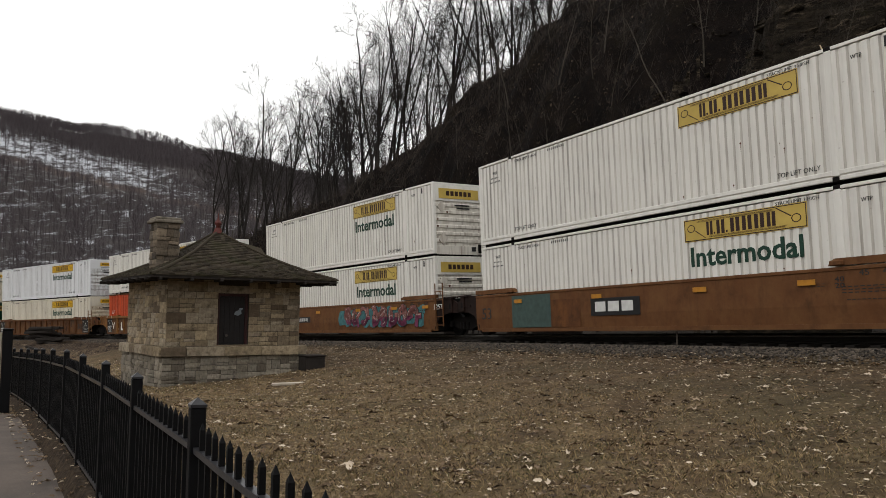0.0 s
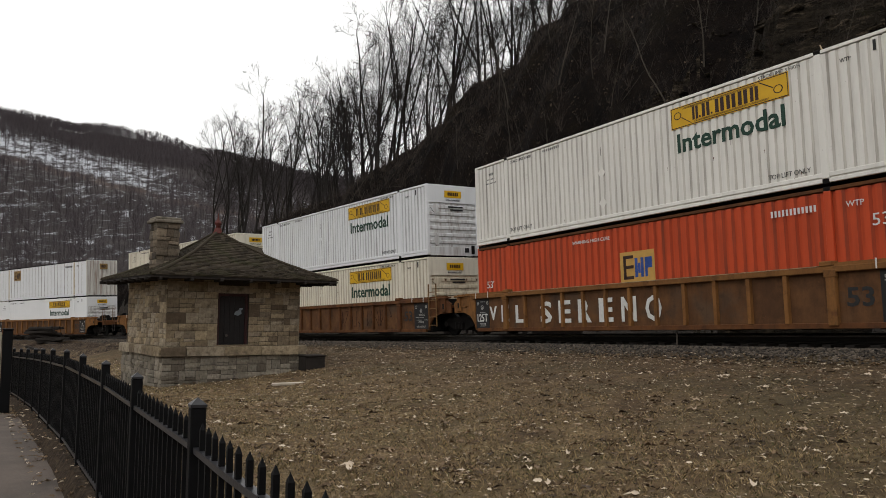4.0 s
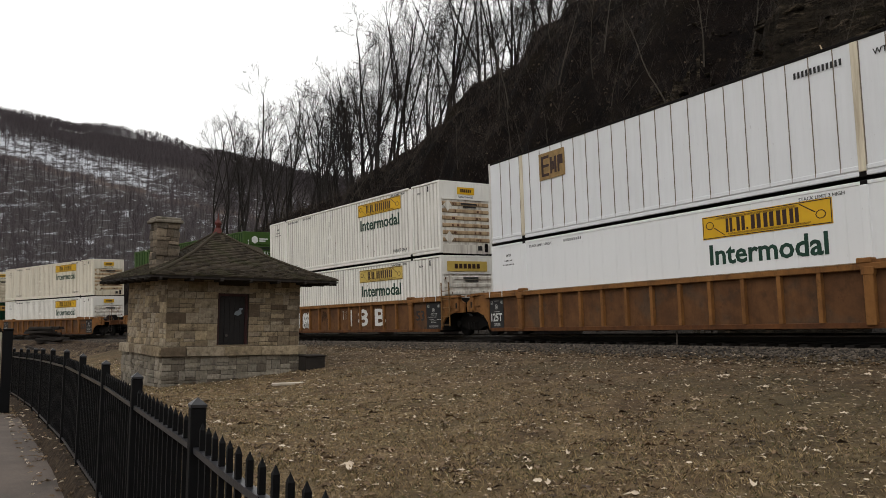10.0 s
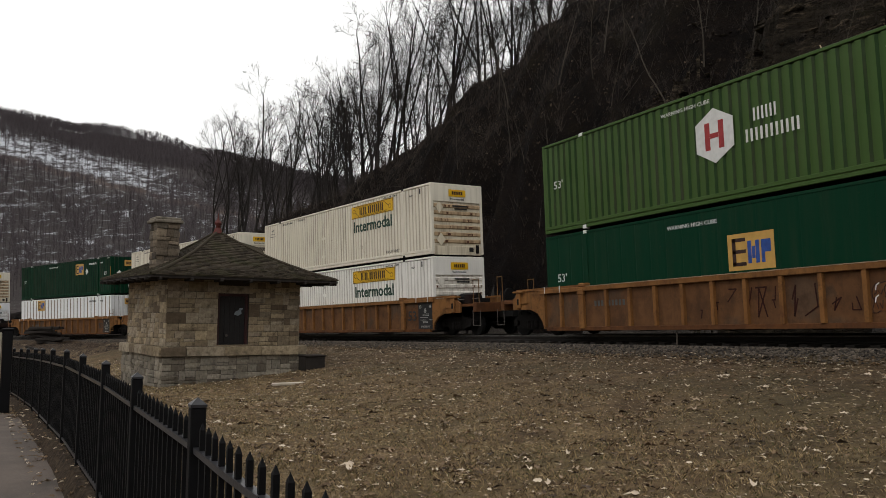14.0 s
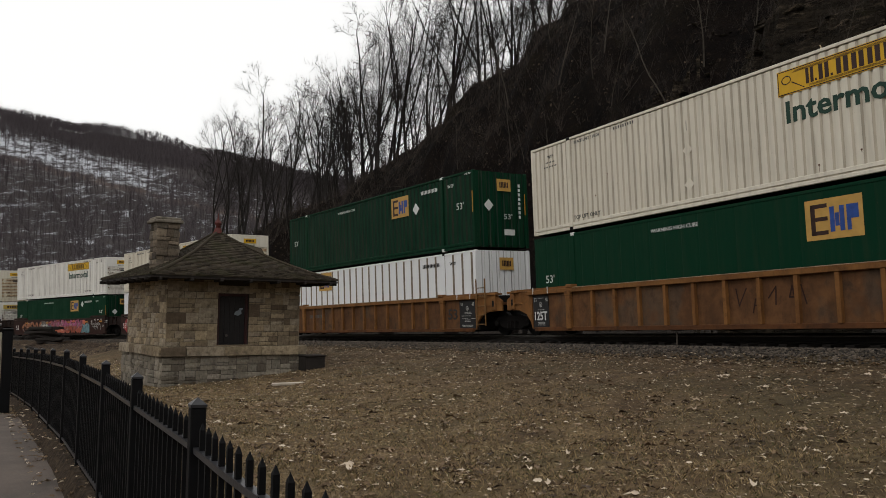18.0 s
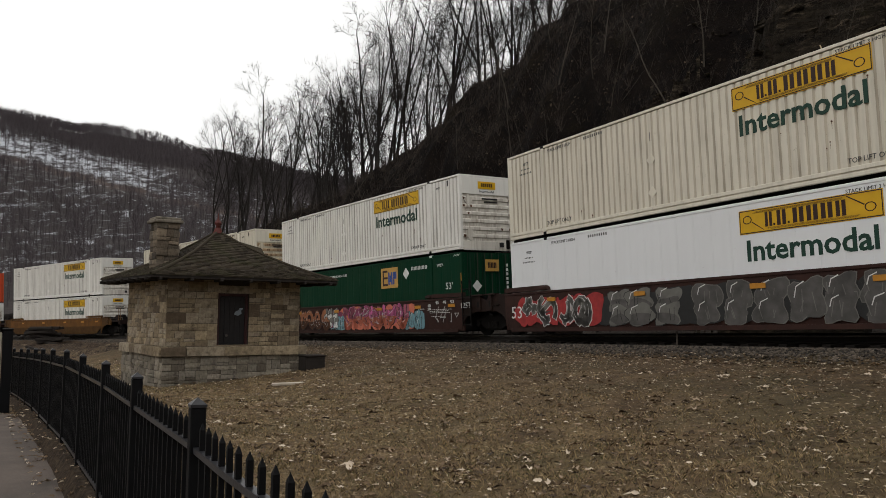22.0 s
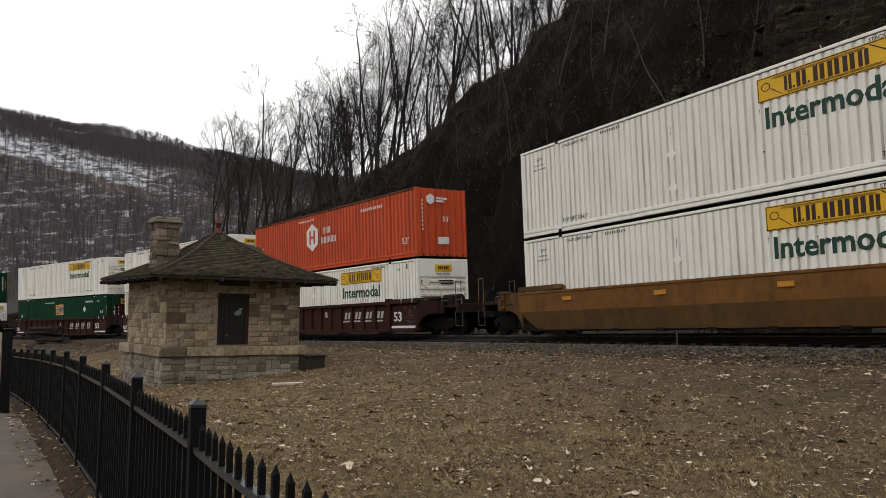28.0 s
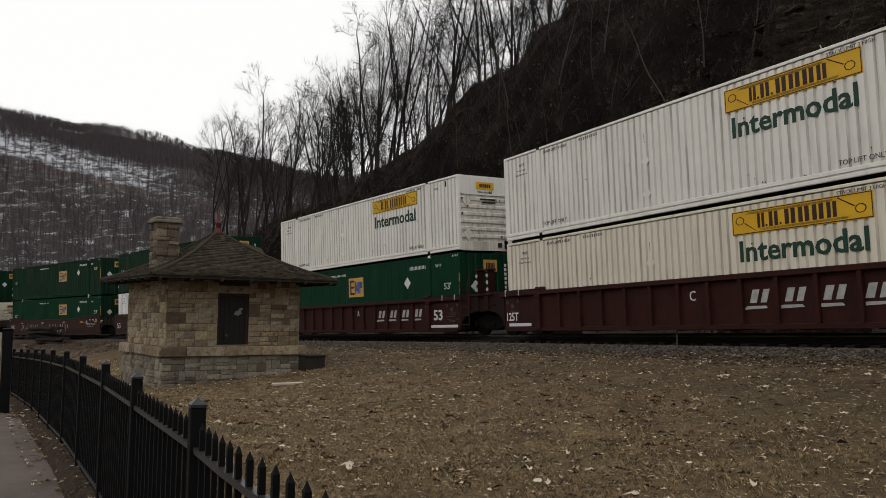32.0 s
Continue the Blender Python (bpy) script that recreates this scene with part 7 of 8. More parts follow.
def stuff(name, verts, tris, material, label, category):
    return tagged(new(name, tri_mesh(name, verts, tris, material)), label, category, kind="stuff")


RNG = np.random.RandomState(11)


def wedge(n, d0, d1, a0, a1, power=1.0):
    """Places in a fan before the camera, even by area where power is 2."""
    u = RNG.uniform(0, 1, n)
    d = (d0 ** power + u * (d1 ** power - d0 ** power)) ** (1 / power)
    a = np.radians(RNG.uniform(a0, a1, n))
    return d * np.sin(a), d * np.cos(a)


def keep_lawn(x, y, reach=-2.2):
    off, s = curve_coords(x, y)
    q = (np.stack([x + 7.86, y - 23.3], 1)) @ np.array([[0.8166, -0.5771], [0.5771, 0.8166]])
    house = (q[:, 0] > -0.2) & (q[:, 0] < HW + 0.2) & (q[:, 1] > -0.2) & (q[:, 1] < HW + 0.2)
    p = np.array(FENCE)
    fx = np.interp(y, p[:, 1], p[:, 0])
    path = (x < fx - 0.3) & (x > fx - 5.2) & (y < 20.2)
    return (off < reach) & ~house & ~path


def litter():
    # lobed oak leaf with a raised, curled rim
    leaf_v = [(0, 0, 0.02)]
    for k in range(10):
        a, r = 0.628 * k, (0.52, 0.27)[k % 2] * (1.25 if k in (0, 5) else 0.95)
        leaf_v.append((r * math.cos(a), 0.8 * r * math.sin(a), 0.10 * ((k * 7) % 5) / 2 - 0.02))
    leaf_t = [(0, k, k % 10 + 1) for k in range(1, 11)]
    x, y = wedge(34000, 3.0, 50, -31, 31, 1.1)
    k = keep_lawn(x, y)
    x, y = x[k], y[k]
    clump = waves(x, y, 41, 3.2, 3) + waves(x, y, 43, 0.9, 2) * 0.7
    k = RNG.uniform(-1.2, 2.2, len(x)) < clump + 0.2
    x, y = x[k], y[k]
    n = len(x)
    size = RNG.uniform(0.05, 0.115, n) * RNG.choice([0.6, 0.8, 1, 1.5], n)
    pos = np.stack([x, y, land(x, y) + 0.02 + RNG.uniform(0, 0.02, n)], 1)
    v, t = scatter(leaf_v, leaf_t, pos, RNG.uniform(0, 6.28, n), np.stack([size, size * RNG.uniform(0.45, 1.0, n), size * RNG.uniform(0.5, 1.8, n)], 1), RNG.uniform(-0.4, 0.4, n))
    stuff("fallen_leaves", v, t, M_LEAF, "pale brown fallen leaves scattered over the lawn", "leaves")
    # crumbs of leaf and bark between the leaves
    x, y = wedge(80000, 3.0, 46, -31, 31, 1.3)
    k = keep_lawn(x, y)
    x, y = x[k], y[k]
    n = len(x)
    size = RNG.uniform(0.008, 0.026, n) * (0.7 + np.hypot(x, y) / 40)
    v, t = scatter([(-0.5, -0.3, 0.0), (0.45, -0.35, 0.08), (0.5, 0.3, 0.0), (-0.4, 0.4, 0.12)], [(0, 1, 2), (0, 2, 3)], np.stack([x, y, land(x, y) + 0.008], 1), RNG.uniform(0, 6.28, n), np.stack([size * 1.6, size, size * RNG.uniform(0.5, 3, n)], 1), RNG.uniform(-0.8, 0.8, n))
    stuff("leaf_crumbs", v, t, M_LEAF, "small crumbs of leaf and bark over the lawn", "leaves")
    # a drift of leaves at the ballast's foot
    s = RNG.uniform(-40, 13, 3000)
    o = -2.1 - np.abs(RNG.normal(0, 0.9, 3000))
    th = PSI - s / R
    x, y = CX - (R + o) * np.sin(th), CY + (R + o) * np.cos(th)
    size = RNG.uniform(0.04, 0.09, 3000)
    pos = np.stack([x, y, land(x, y) + 0.015 + RNG.uniform(0, 0.03, 3000)], 1)
    v, t = scatter(leaf_v, leaf_t, pos, RNG.uniform(0, 6.28, 3000), np.stack([size, size * 0.7, size * 1.5], 1), RNG.uniform(-0.5, 0.5, 3000))
    stuff("leaf_drift", v, t, M_LEAF, "drift of pale leaves along the foot of the ballast", "leaves")
    # leaves caught along the fence
    line = np.array(fence_line(0.05))
    i = RNG.randint(0, len(line), 1100)
    o = RNG.uniform(-0.5, 0.42, 1100)
    x, y = line[i, 0] - np.sin(line[i, 3]) * o, line[i, 1] + np.cos(line[i, 3]) * o
    size = RNG.uniform(0.04, 0.09, 1100)
    pos = np.stack([x, y, np.maximum(land(x, y), line[i, 2] + np.interp(o, [-0.75, -0.3, -0.05, 0.06, 0.11, 0.165, 0.3, 0.42], [-1.25, -0.97, -0.865, -0.875, -0.95, -1.035, -1.04, -1.04])) + 0.02], 1)
    v, t = scatter(leaf_v, leaf_t, pos, RNG.uniform(0, 6.28, 1100), np.stack([size, size * 0.7, size * 1.3], 1), RNG.uniform(-0.4, 0.4, 1100))
    stuff("fence_leaves", v, t, M_LEAF, "dry leaves caught along the foot of the fence", "leaves")
    # long pale straws lying in patches
    x, y = wedge(80000, 3.0, 40, -31, 31, 1.3)
    k = keep_lawn(x, y, -3.0)
    x, y = x[k], y[k]
    off, _ = curve_coords(x, y)
    k = RNG.uniform(-1.0, 2.2, len(x)) < waves(x, y, 53, 2.2, 3) + 0.6 * waves(x, y, 59, 0.6, 2) - 1.2 * ease(-11, -5, off)
    x, y = x[k], y[k]
    n = len(x)
    ln = RNG.uniform(0.025, 0.085, n)
    wd = 0.0014 + 0.00012 * np.hypot(x, y)
    v, t = scatter([(-0.5, -0.5, 0), (0.5, -0.4, 0.05), (0.5, 0.4, 0.05), (-0.5, 0.5, 0), (0, 0, 0.14)], [(0, 1, 4), (1, 2, 4), (2, 3, 4), (3, 0, 4)], np.stack([x, y, land(x, y) + 0.012], 1), RNG.uniform(0, 6.28, n), np.stack([ln, wd * 2, ln * RNG.uniform(0.3, 1.4, n)], 1))
    stuff("straw", v, t, M_PALESTRAW, "pale dead grass stems lying over the lawn", "grass")
    # dry grass
    blade_v = [(-0.05, 0, 0), (0.05, 0, 0), (0.02, 0.25, 0.6), (0.0, 0.6, 0.95)]
    blade_t = [(0, 1, 2), (0, 2, 3)]
    x, y = wedge(420000, 3.6, 44, -31, 31, 0.7)
    k = keep_lawn(x, y, -3.4)
    x, y = x[k], y[k]
    off, _ = curve_coords(x, y)
    k = RNG.uniform(-2.5, 1.3, len(x)) < 1.3 * waves(x, y, 47, 2.4, 3) + waves(x, y, 48, 0.5, 2) - 3.0 * ease(-11, -4.5, off)
    x, y = x[k], y[k]
    n = len(x)
    d = np.hypot(x, y)
    h = RNG.uniform(0.018, 0.05, n) * RNG.choice([0.6, 1, 1, 1.4], n)
    wide = (0.0035 + 0.00042 * d) / 0.1
    v, t = scatter(blade_v, blade_t, np.stack([x, y, land(x, y) - 0.004], 1), RNG.uniform(0, 6.28, n), np.stack([wide, h * RNG.uniform(0.4, 2.2, n), h], 1))
    stuff("dry_grass", v, t, M_STRAW, "short dry winter grass on the lawn", "grass")
    # stones, clods and splinters on the bare ground by the line
    n = 9000
    s = RNG.uniform(-70, -34, n)
    o = -2.4 - 11.0 * RNG.uniform(0, 1, n) ** 1.3
    th = PSI - s / R
    x, y = CX - (R + o) * np.sin(th), CY + (R + o) * np.cos(th)
    k = keep_lawn(x, y)
    x, y = x[k], y[k]
    n = len(x)
    size = RNG.uniform(0.04, 0.16, n) * RNG.choice([1, 1, 1, 2], n)
    v, t = scatter([(0.5, 0.1, 0), (-0.1, 0.5, 0.1), (-0.5, -0.1, 0), (0.1, -0.45, 0.0), (0.05, 0, 0.3)], [(0, 1, 4), (1, 2, 4), (2, 3, 4), (3, 0, 4)], np.stack([x, y, land(x, y) - 0.01], 1), RNG.uniform(0, 6.28, n), np.stack([size * RNG.choice([1, 1, 2.5], n), size, size * 0.8], 1))
    stuff("trackside_debris", v, t, M_CLOD, "dark clods, stones and leaves on bare ground by the line", "debris")
    # stones of the ballast shoulder
    rock_v = [(0.5, 0.1, 0), (-0.1, 0.5, 0.1), (-0.5, -0.1, 0), (0.1, -0.45, -0.1), (0.05, 0, 0.42), (0, 0.05, -0.4)]
    rock_t = [(0, 1, 4), (1, 2, 4), (2, 3, 4), (3, 0, 4), (1, 0, 5), (2, 1, 5), (3, 2, 5), (0, 3, 5)]
    n = 26000
    s = RNG.uniform(-48, 14, n)
    o = -0.9 - 1.3 * RNG.uniform(0, 1, n) ** 0.8 - np.abs(RNG.normal(0, 0.16, n))
    th = PSI - s / R
    x, y = CX - (R + o) * np.sin(th), CY + (R + o) * np.cos(th)
    size = RNG.uniform(0.045, 0.11, n)
    v, t = scatter(rock_v, rock_t, np.stack([x, y, land(x, y) + 0.01], 1), RNG.uniform(0, 6.28, n), np.stack([size, size * RNG.uniform(0.7, 1.2, n), size * RNG.uniform(0.6, 1.1, n)], 1), RNG.uniform(-0.6, 0.6, n))
    stuff("ballast_stones", v, t, M_GRAVEL, "grey crushed stone ballast along the track", "ballast")


litter()


# ---- bare trees ----
def limb(out, a, b, ra, rb, n=3):
    out.append((a, b, ra, rb, n))


def grow(seed, height, spread=1.0):
    """A bare broadleaf tree: a wandering trunk, rising limbs, crooked branches and fine twigs."""
    rng = random.Random(seed)
    trunk, crown = [], []

    def bend(d, k, up=0.0):
        return (d + Vector((rng.gauss(0, k), rng.gauss(0, k), rng.gauss(0, k * 0.7) + up))).normalized()

    def turned(d, angle):
        u = d.orthogonal().normalized()
        a = rng.uniform(0, 6.283)
        side = u * math.cos(a) + d.cross(u) * math.sin(a)
        return (d * math.cos(angle) + side * math.sin(angle) + Vector((0, 0, 0.16))).normalized()

    def shoot(p, d, length, r, level):
        n = (6, 5, 3)[level]
        for i in range(n):
            d = bend(d, (0.11, 0.11, 0.10)[level], (0.05, 0.04, 0.03)[level])
            e = p + d * length / n
            r1 = max(0.0065, r * (1 - 0.15 * (i + 1)))
            limb(crown, p, e, max(0.0065, r * (1 - 0.15 * i)), r1, (4, 3, 3)[level])
            if level == 2:
                if rng.random() < 0.75:
                    limb(crown, e, e + turned(d, rng.uniform(0.3, 0.8)) * length * rng.uniform(0.35, 0.7), 0.009, 0.0)
            elif i or level:
                for _ in range(1 if rng.random() < 0.75 else 2):
                    shoot(e, turned(d, rng.uniform(0.4, 0.9) * spread), length * rng.uniform(0.36, 0.62) * (1.1 - 0.07 * i), max(0.010, r1 * rng.uniform(0.42, 0.7)), level + 1)
            p = e
        limb(crown, p, p + bend(d, 0.2) * length * 0.22, 0.009, 0.0)

    lean = Vector((rng.uniform(-0.12, 0.12), rng.uniform(-0.12, 0.12), 1)).normalized()
    leaders = [(Vector((0, 0, -0.5)), lean, height * rng.uniform(0.010, 0.0145), 0.0)]
    fork = rng.uniform(0.3, 0.5) if rng.random() < 0.6 else 2.0
    while leaders:
        p, d, r, done = leaders.pop()
        while done < 0.92:
            d = bend(d, 0.06, 0.05)
            e = p + d * height * 0.075
            limb(trunk, p, e, r * (1.3 if done == 0 else 1), r * 0.9, 8)
            p, r, done = e, max(0.02, r * 0.9), done + 0.075
            if done > fork and done < 0.7:
                leaders.append((p, turned(d, rng.uniform(0.25, 0.45)), r * 0.8, done))
                fork = 2.0
            if done > 0.32 and rng.random() < 0.7:
                up = 0.95 - 0.5 * done
                shoot(p, turned(d, rng.uniform(0.75, 1.15) * up * spread), height * rng.uniform(0.22, 0.36) * (1.15 - 0.62 * done), r * rng.uniform(0.38, 0.6), 0)
        shoot(p, d, height * 0.12, r * 0.8, 1)
    return trunk, crown


def sticks(pieces):
    """Thin tapered rods as arrays; a rod with no end radius runs to a point."""
    verts, tris = [], []
    for a, b, ra, rb, n in pieces:
        d = (b - a).normalized()
        u = d.orthogonal().normalized()
        w = d.cross(u)
        k = len(verts)
        ring = [(u * math.cos(6.28319 * i / n) + w * math.sin(6.28319 * i / n)) for i in range(n)]
        verts += [a + q * ra for q in ring]
        if rb <= 0:
            verts.append(b)
            tris += [(k + i, k + (i + 1) % n, k + n) for i in range(n)]
            continue
        verts += [b + q * rb for q in ring]
        for i in range(n):
            j = (i + 1) % n
            tris += [(k + i, k + j, k + n + j), (k + i, k + n + j, k + n + i)]
    return np.array([tuple(v) for v in verts]), np.array(tris)


def woods():
    kinds = []
    for seed, h, spread in ((1, 15, 1.2), (2, 17, 1.05), (3, 13, 1.4), (4, 16, 1.15), (5, 18, 1.05), (6, 12, 1.3), (7, 15, 1.5)):
        t, c = grow(seed, h, spread)
        cv, ct = sticks(c)
        kinds.append((float(cv[:, 2].max()), tri_mesh("trunk", *sticks(t), M_BARK), tri_mesh("crown", cv, ct, M_TWIG)))
    rng = random.Random(21)
    made, sizes = {}, {}

    def plant(x, y, height, lean=4):
        i = rng.randrange(len(kinds))
        h, tm, cm = kinds[i]
        k = height / h
        k = k / sizes.setdefault(i, k) if i in made else sizes.setdefault(i, k)
        m = Matrix.Translation((x, y, land_at(x, y) - 0.15)) @ Matrix.Rotation(rng.uniform(0, 6.28), 4, "Z") @ Matrix.Rotation(radians(rng.uniform(-lean, lean)), 4, "X") @ Matrix.Diagonal((k, k, k, 1))
        if i not in made:
            t = tagged(new("bare_tree"), "tall bare winter tree with dark trunk and fine twigs", "tree", group="bare trees round the curve")
            t.matrix_basis = m
            part("trunk", tm, None, t)
            part("crown", cm, None, t)
            made[i] = t
        else:
            copy_thing(made[i], m)

    def at(s, off):
        th = PSI - s / R
        return CX - (R + off) * math.sin(th), CY + (R + off) * math.cos(th)

    def fan(az, d):
        return d * math.sin(radians(az)), d * math.cos(radians(az))

    def under(x, y, top, lo, hi):
        """Height of a tree whose crown ends at a given slope above the eye."""
        return max(lo, min(hi, top * math.hypot(x, y) + 1.62 - land_at(x, y)))

    for n in range(39):
        az = -6.0 + 18.0 * ((n + rng.random()) / 39) ** 1.05
        x, y = fan(az, 88 - 1.25 * (az + 6) + rng.random() ** 2 * 26 - 5)
        top = float(np.interp(az, [-7, -5.5, -4, -3, 0, 5, 12], [0.31, 0.385, 0.44, 0.46, 0.52, 0.57, 0.62])) * rng.uniform(0.84, 1.05)
        plant(x, y, under(x, y, top, 9, 23), 5)
    for n in range(4):
        x, y = fan(4.5 + 1.4 * (n + rng.random()), rng.uniform(70, 88))
        plant(x, y, under(x, y, 0.5 * rng.uniform(0.85, 1.1), 8, 20), 7)
    for n in range(25):
        az = -16.0 + 11.5 * (n + rng.random()) / 25
        x, y = fan(az, rng.uniform(70, 105))
        top = float(np.interp(az, [-16, -14.5, -12, -10, -7.5, -5.5, -3], [0.25, 0.283, 0.30, 0.275, 0.305, 0.38, 0.43])) * rng.uniform(0.86, 1.04)
        plant(x, y, under(x, y, top, 6, 23), 5)
    for n in range(6):
        az = -9.2 + 4.4 * (n + rng.random()) / 6
        x, y = fan(az, rng.uniform(76, 92))
        plant(x, y, under(x, y, float(np.interp(az, [-9, -6.5, -5], [0.285, 0.315, 0.40])) * rng.uniform(0.94, 1.04), 6, 23), 4)
    for n in range(30):
        az = -17.0 + 16.0 * (n + rng.random()) / 30
        x, y = fan(az, rng.uniform(66, 92))
        plant(x, y, rng.uniform(4.5, 9.5), 10)
    for _ in range(16):
        s = rng.uniform(-42, 6)
        plant(*at(s, rng.uniform(12, 27)), rng.uniform(4, 8), 12)
    # slender pale trees that stand on the steep slope
    for x, y, ln, lx, seed in ((10.9, 38.2, 6.2, -0.30, 1), (12.5, 38.6, 5.6, -0.04, 2), (8.9, 44.6, 4.8, -0.10, 3), (6.6, 46.5, 5.0, 0.12, 4), (13.8, 36.0, 4.2, 0.18, 5), (4.2, 52.0, 5.5, -0.15, 6), (11.6, 42.0, 5.0, 0.10, 7)):
        r2 = random.Random(seed + 300)
        th_ = tagged(new("slender_tree"), "slender pale leafless tree leaning on the steep slope", "tree", group="slender trees on the slope")
        th_.matrix_basis = pose(x, y, land_at(x, y) - 0.2)
        stem, twigs = [], []
        p, d, r = Vector((0, 0, 0)), Vector((lx, 0.0, 1)).normalized(), 0.055
        for j in range(12):
            d = (d + Vector((r2.gauss(0, 0.06), r2.gauss(0, 0.06), 0.0))).normalized()
            e = p + d * ln / 12
            limb(stem, p, e, r, r * 0.91, 5)
            for _ in range(r2.randrange(3) if j > 2 else 0):
                q, b, rr = (d + Vector((r2.gauss(0, 0.7), r2.gauss(0, 0.7), 0.25))).normalized(), e, r * 0.4
                for _ in range(3):
                    q = (q + Vector((r2.gauss(0, 0.2), r2.gauss(0, 0.2), 0.08))).normalized()
                    limb(twigs, b, b + q * ln * 0.07, rr, rr * 0.6)
                    limb(twigs, b, b + (q + Vector((r2.gauss(0, 0.6), r2.gauss(0, 0.6), 0.1))).normalized() * ln * 0.09, rr * 0.6, 0.0)
                    b, rr = b + q * ln * 0.07, rr * 0.6
            p, r = e, r * 0.91
        part("trunk", tri_mesh("trunk", *sticks(stem), M_DEADWOOD), None, th_)
        part("branches", tri_mesh("branches", *sticks(twigs), M_DEADWOOD), None, th_)
    # a pale broken bough caught on the rock
    bough = tagged(new("broken_bough"), "pale barkless bough lying on the rock face", "branch")
    bough.matrix_basis = pose(14.8, 29.8, land_at(14.8, 29.8))
    bs = []
    limb(bs, Vector((0.05, 0.05, -0.1)), Vector((-0.1, 0.75, 1.05)), 0.05, 0.045, 6)
    limb(bs, Vector((-0.1, 0.75, 1.05)), Vector((-0.15, 1.35, 2.0)), 0.045, 0.03, 6)
    limb(bs, Vector((-0.1, 0.75, 1.05)), Vector((0.05, 0.85, 1.35)), 0.025, 0.0, 4)
    part("bough", tri_mesh("bough", *sticks(bs), M_PALESTRAW), None, bough)
    # brush and saplings on the steep hillside
    n = 26000
    s = RNG.uniform(-75, 16, n)
    off = RNG.uniform(9, 40, n)
    th = PSI - s / R
    x, y = CX - (R + off) * np.sin(th), CY + (R + off) * np.cos(th)
    pos = np.stack([x, y, land(x, y) - 0.05], 1)
    st_v, st_t = [], []
    for k in range(5):
        a = k * 1.9
        dx, dy = 0.35 * math.cos(a), 0.35 * math.sin(a)
        b = len(st_v)
        st_v += [(0.018, 0, 0), (-0.009, 0.016, 0), (-0.009, -0.016, 0), (dx * 0.6, dy * 0.6, 0.5), (dx * 0.6 + 0.014, dy * 0.6, 0.5), (dx * 1.3, dy * 1.3, 0.8 + 0.1 * (k % 3))]
        st_t += [(b, b + 1, b + 3), (b, b + 3, b + 4), (b + 3, b + 5, b + 4)]
    h = RNG.uniform(0.25, 0.9, n) * RNG.choice([1, 1, 1, 1.7], n)
    v, t = scatter(st_v, st_t, pos, RNG.uniform(0, 6.28, n), np.stack([h, h, h], 1), RNG.uniform(-0.4, 0.4, n))
    m = 700
    s2, o2 = RNG.uniform(-60, 16, m), RNG.uniform(9, 36, m)
    th2 = PSI - s2 / R
    x2, y2 = CX - (R + o2) * np.sin(th2), CY + (R + o2) * np.cos(th2)
    ln = RNG.uniform(0.4, 1.9, m)
    yaw = RNG.uniform(0, 6.28, m)
    ex, ey = x2 + np.cos(yaw) * ln, y2 + np.sin(yaw) * ln
    za, zb = land(x2, y2) + 0.06, land(ex, ey) + RNG.uniform(0.05, 0.7, m)
    rad = RNG.uniform(0.008, 0.022, m)
    px, py = -np.sin(yaw) * rad, np.cos(yaw) * rad
    quad = np.stack([np.stack([x2 - px, y2 - py, za], 1), np.stack([x2 + px, y2 + py, za], 1), np.stack([x2, y2, za + 2 * rad], 1), np.stack([ex, ey, zb], 1)], 1).reshape(-1, 3)
    tri = (np.array([(0, 1, 3), (1, 2, 3), (2, 0, 3)])[None] + (np.arange(m) * 4)[:, None, None]).reshape(-1, 3)
    stuff("fallen_branches", quad, tri, M_DEADWOOD, "grey fallen branches lying on the hillside", "branches")
    # leaf litter and clods on the slope
    m = 60000
    s3, o3 = RNG.uniform(-62, 16, m), RNG.uniform(9.5, 40, m)
    th3 = PSI - s3 / R
    x3, y3 = CX - (R + o3) * np.sin(th3), CY + (R + o3) * np.cos(th3)
    k3 = RNG.uniform(-1.3, 1.3, m) < waves(x3, y3, 91, 4.0, 3) + 0.8 * waves(x3, y3, 92, 1.1, 2)
    x3, y3 = x3[k3], y3[k3]
    m = len(x3)
    size = RNG.uniform(0.03, 0.085, m)
    turn3 = RNG.uniform(0, 6.28, m)
    cs, sn = np.cos(turn3) * size, np.sin(turn3) * size
    gx, gy = (land(x3 + 0.2, y3) - land(x3 - 0.2, y3)) / 0.4, (land(x3, y3 + 0.2) - land(x3, y3 - 0.2)) / 0.4
    gg = np.maximum(gx * gx + gy * gy, 1e-6)
    flat = (1 - 1 / np.sqrt(1 + gg)) / gg
    corner = []
    for a, b in ((-1, -0.5), (0.9, -0.6), (1, 0.5), (-0.8, 0.7)):
        ox, oy = a * cs - b * sn, a * sn + b * cs
        k = (ox * gx + oy * gy) * flat
        corner.append((x3 + ox - k * gx, y3 + oy - k * gy))
    lv = np.stack([np.stack([a, b, land(a, b) + 0.05 + RNG.uniform(0, 0.05, m)], 1) for a, b in corner], 1).reshape(-1, 3)
    lt = (np.array([(0, 1, 2), (0, 2, 3)])[None] + (np.arange(m) * 4)[:, None, None]).reshape(-1, 3)
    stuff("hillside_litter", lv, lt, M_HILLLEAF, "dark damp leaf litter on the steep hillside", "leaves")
    # leaning saplings and dead poles
    m = 260
    s3, o3 = RNG.uniform(-62, 14, m), RNG.uniform(9, 38, m)
    th3 = PSI - s3 / R
    x3, y3 = CX - (R + o3) * np.sin(th3), CY + (R + o3) * np.cos(th3)
    ps = []
    rng2 = random.Random(77)
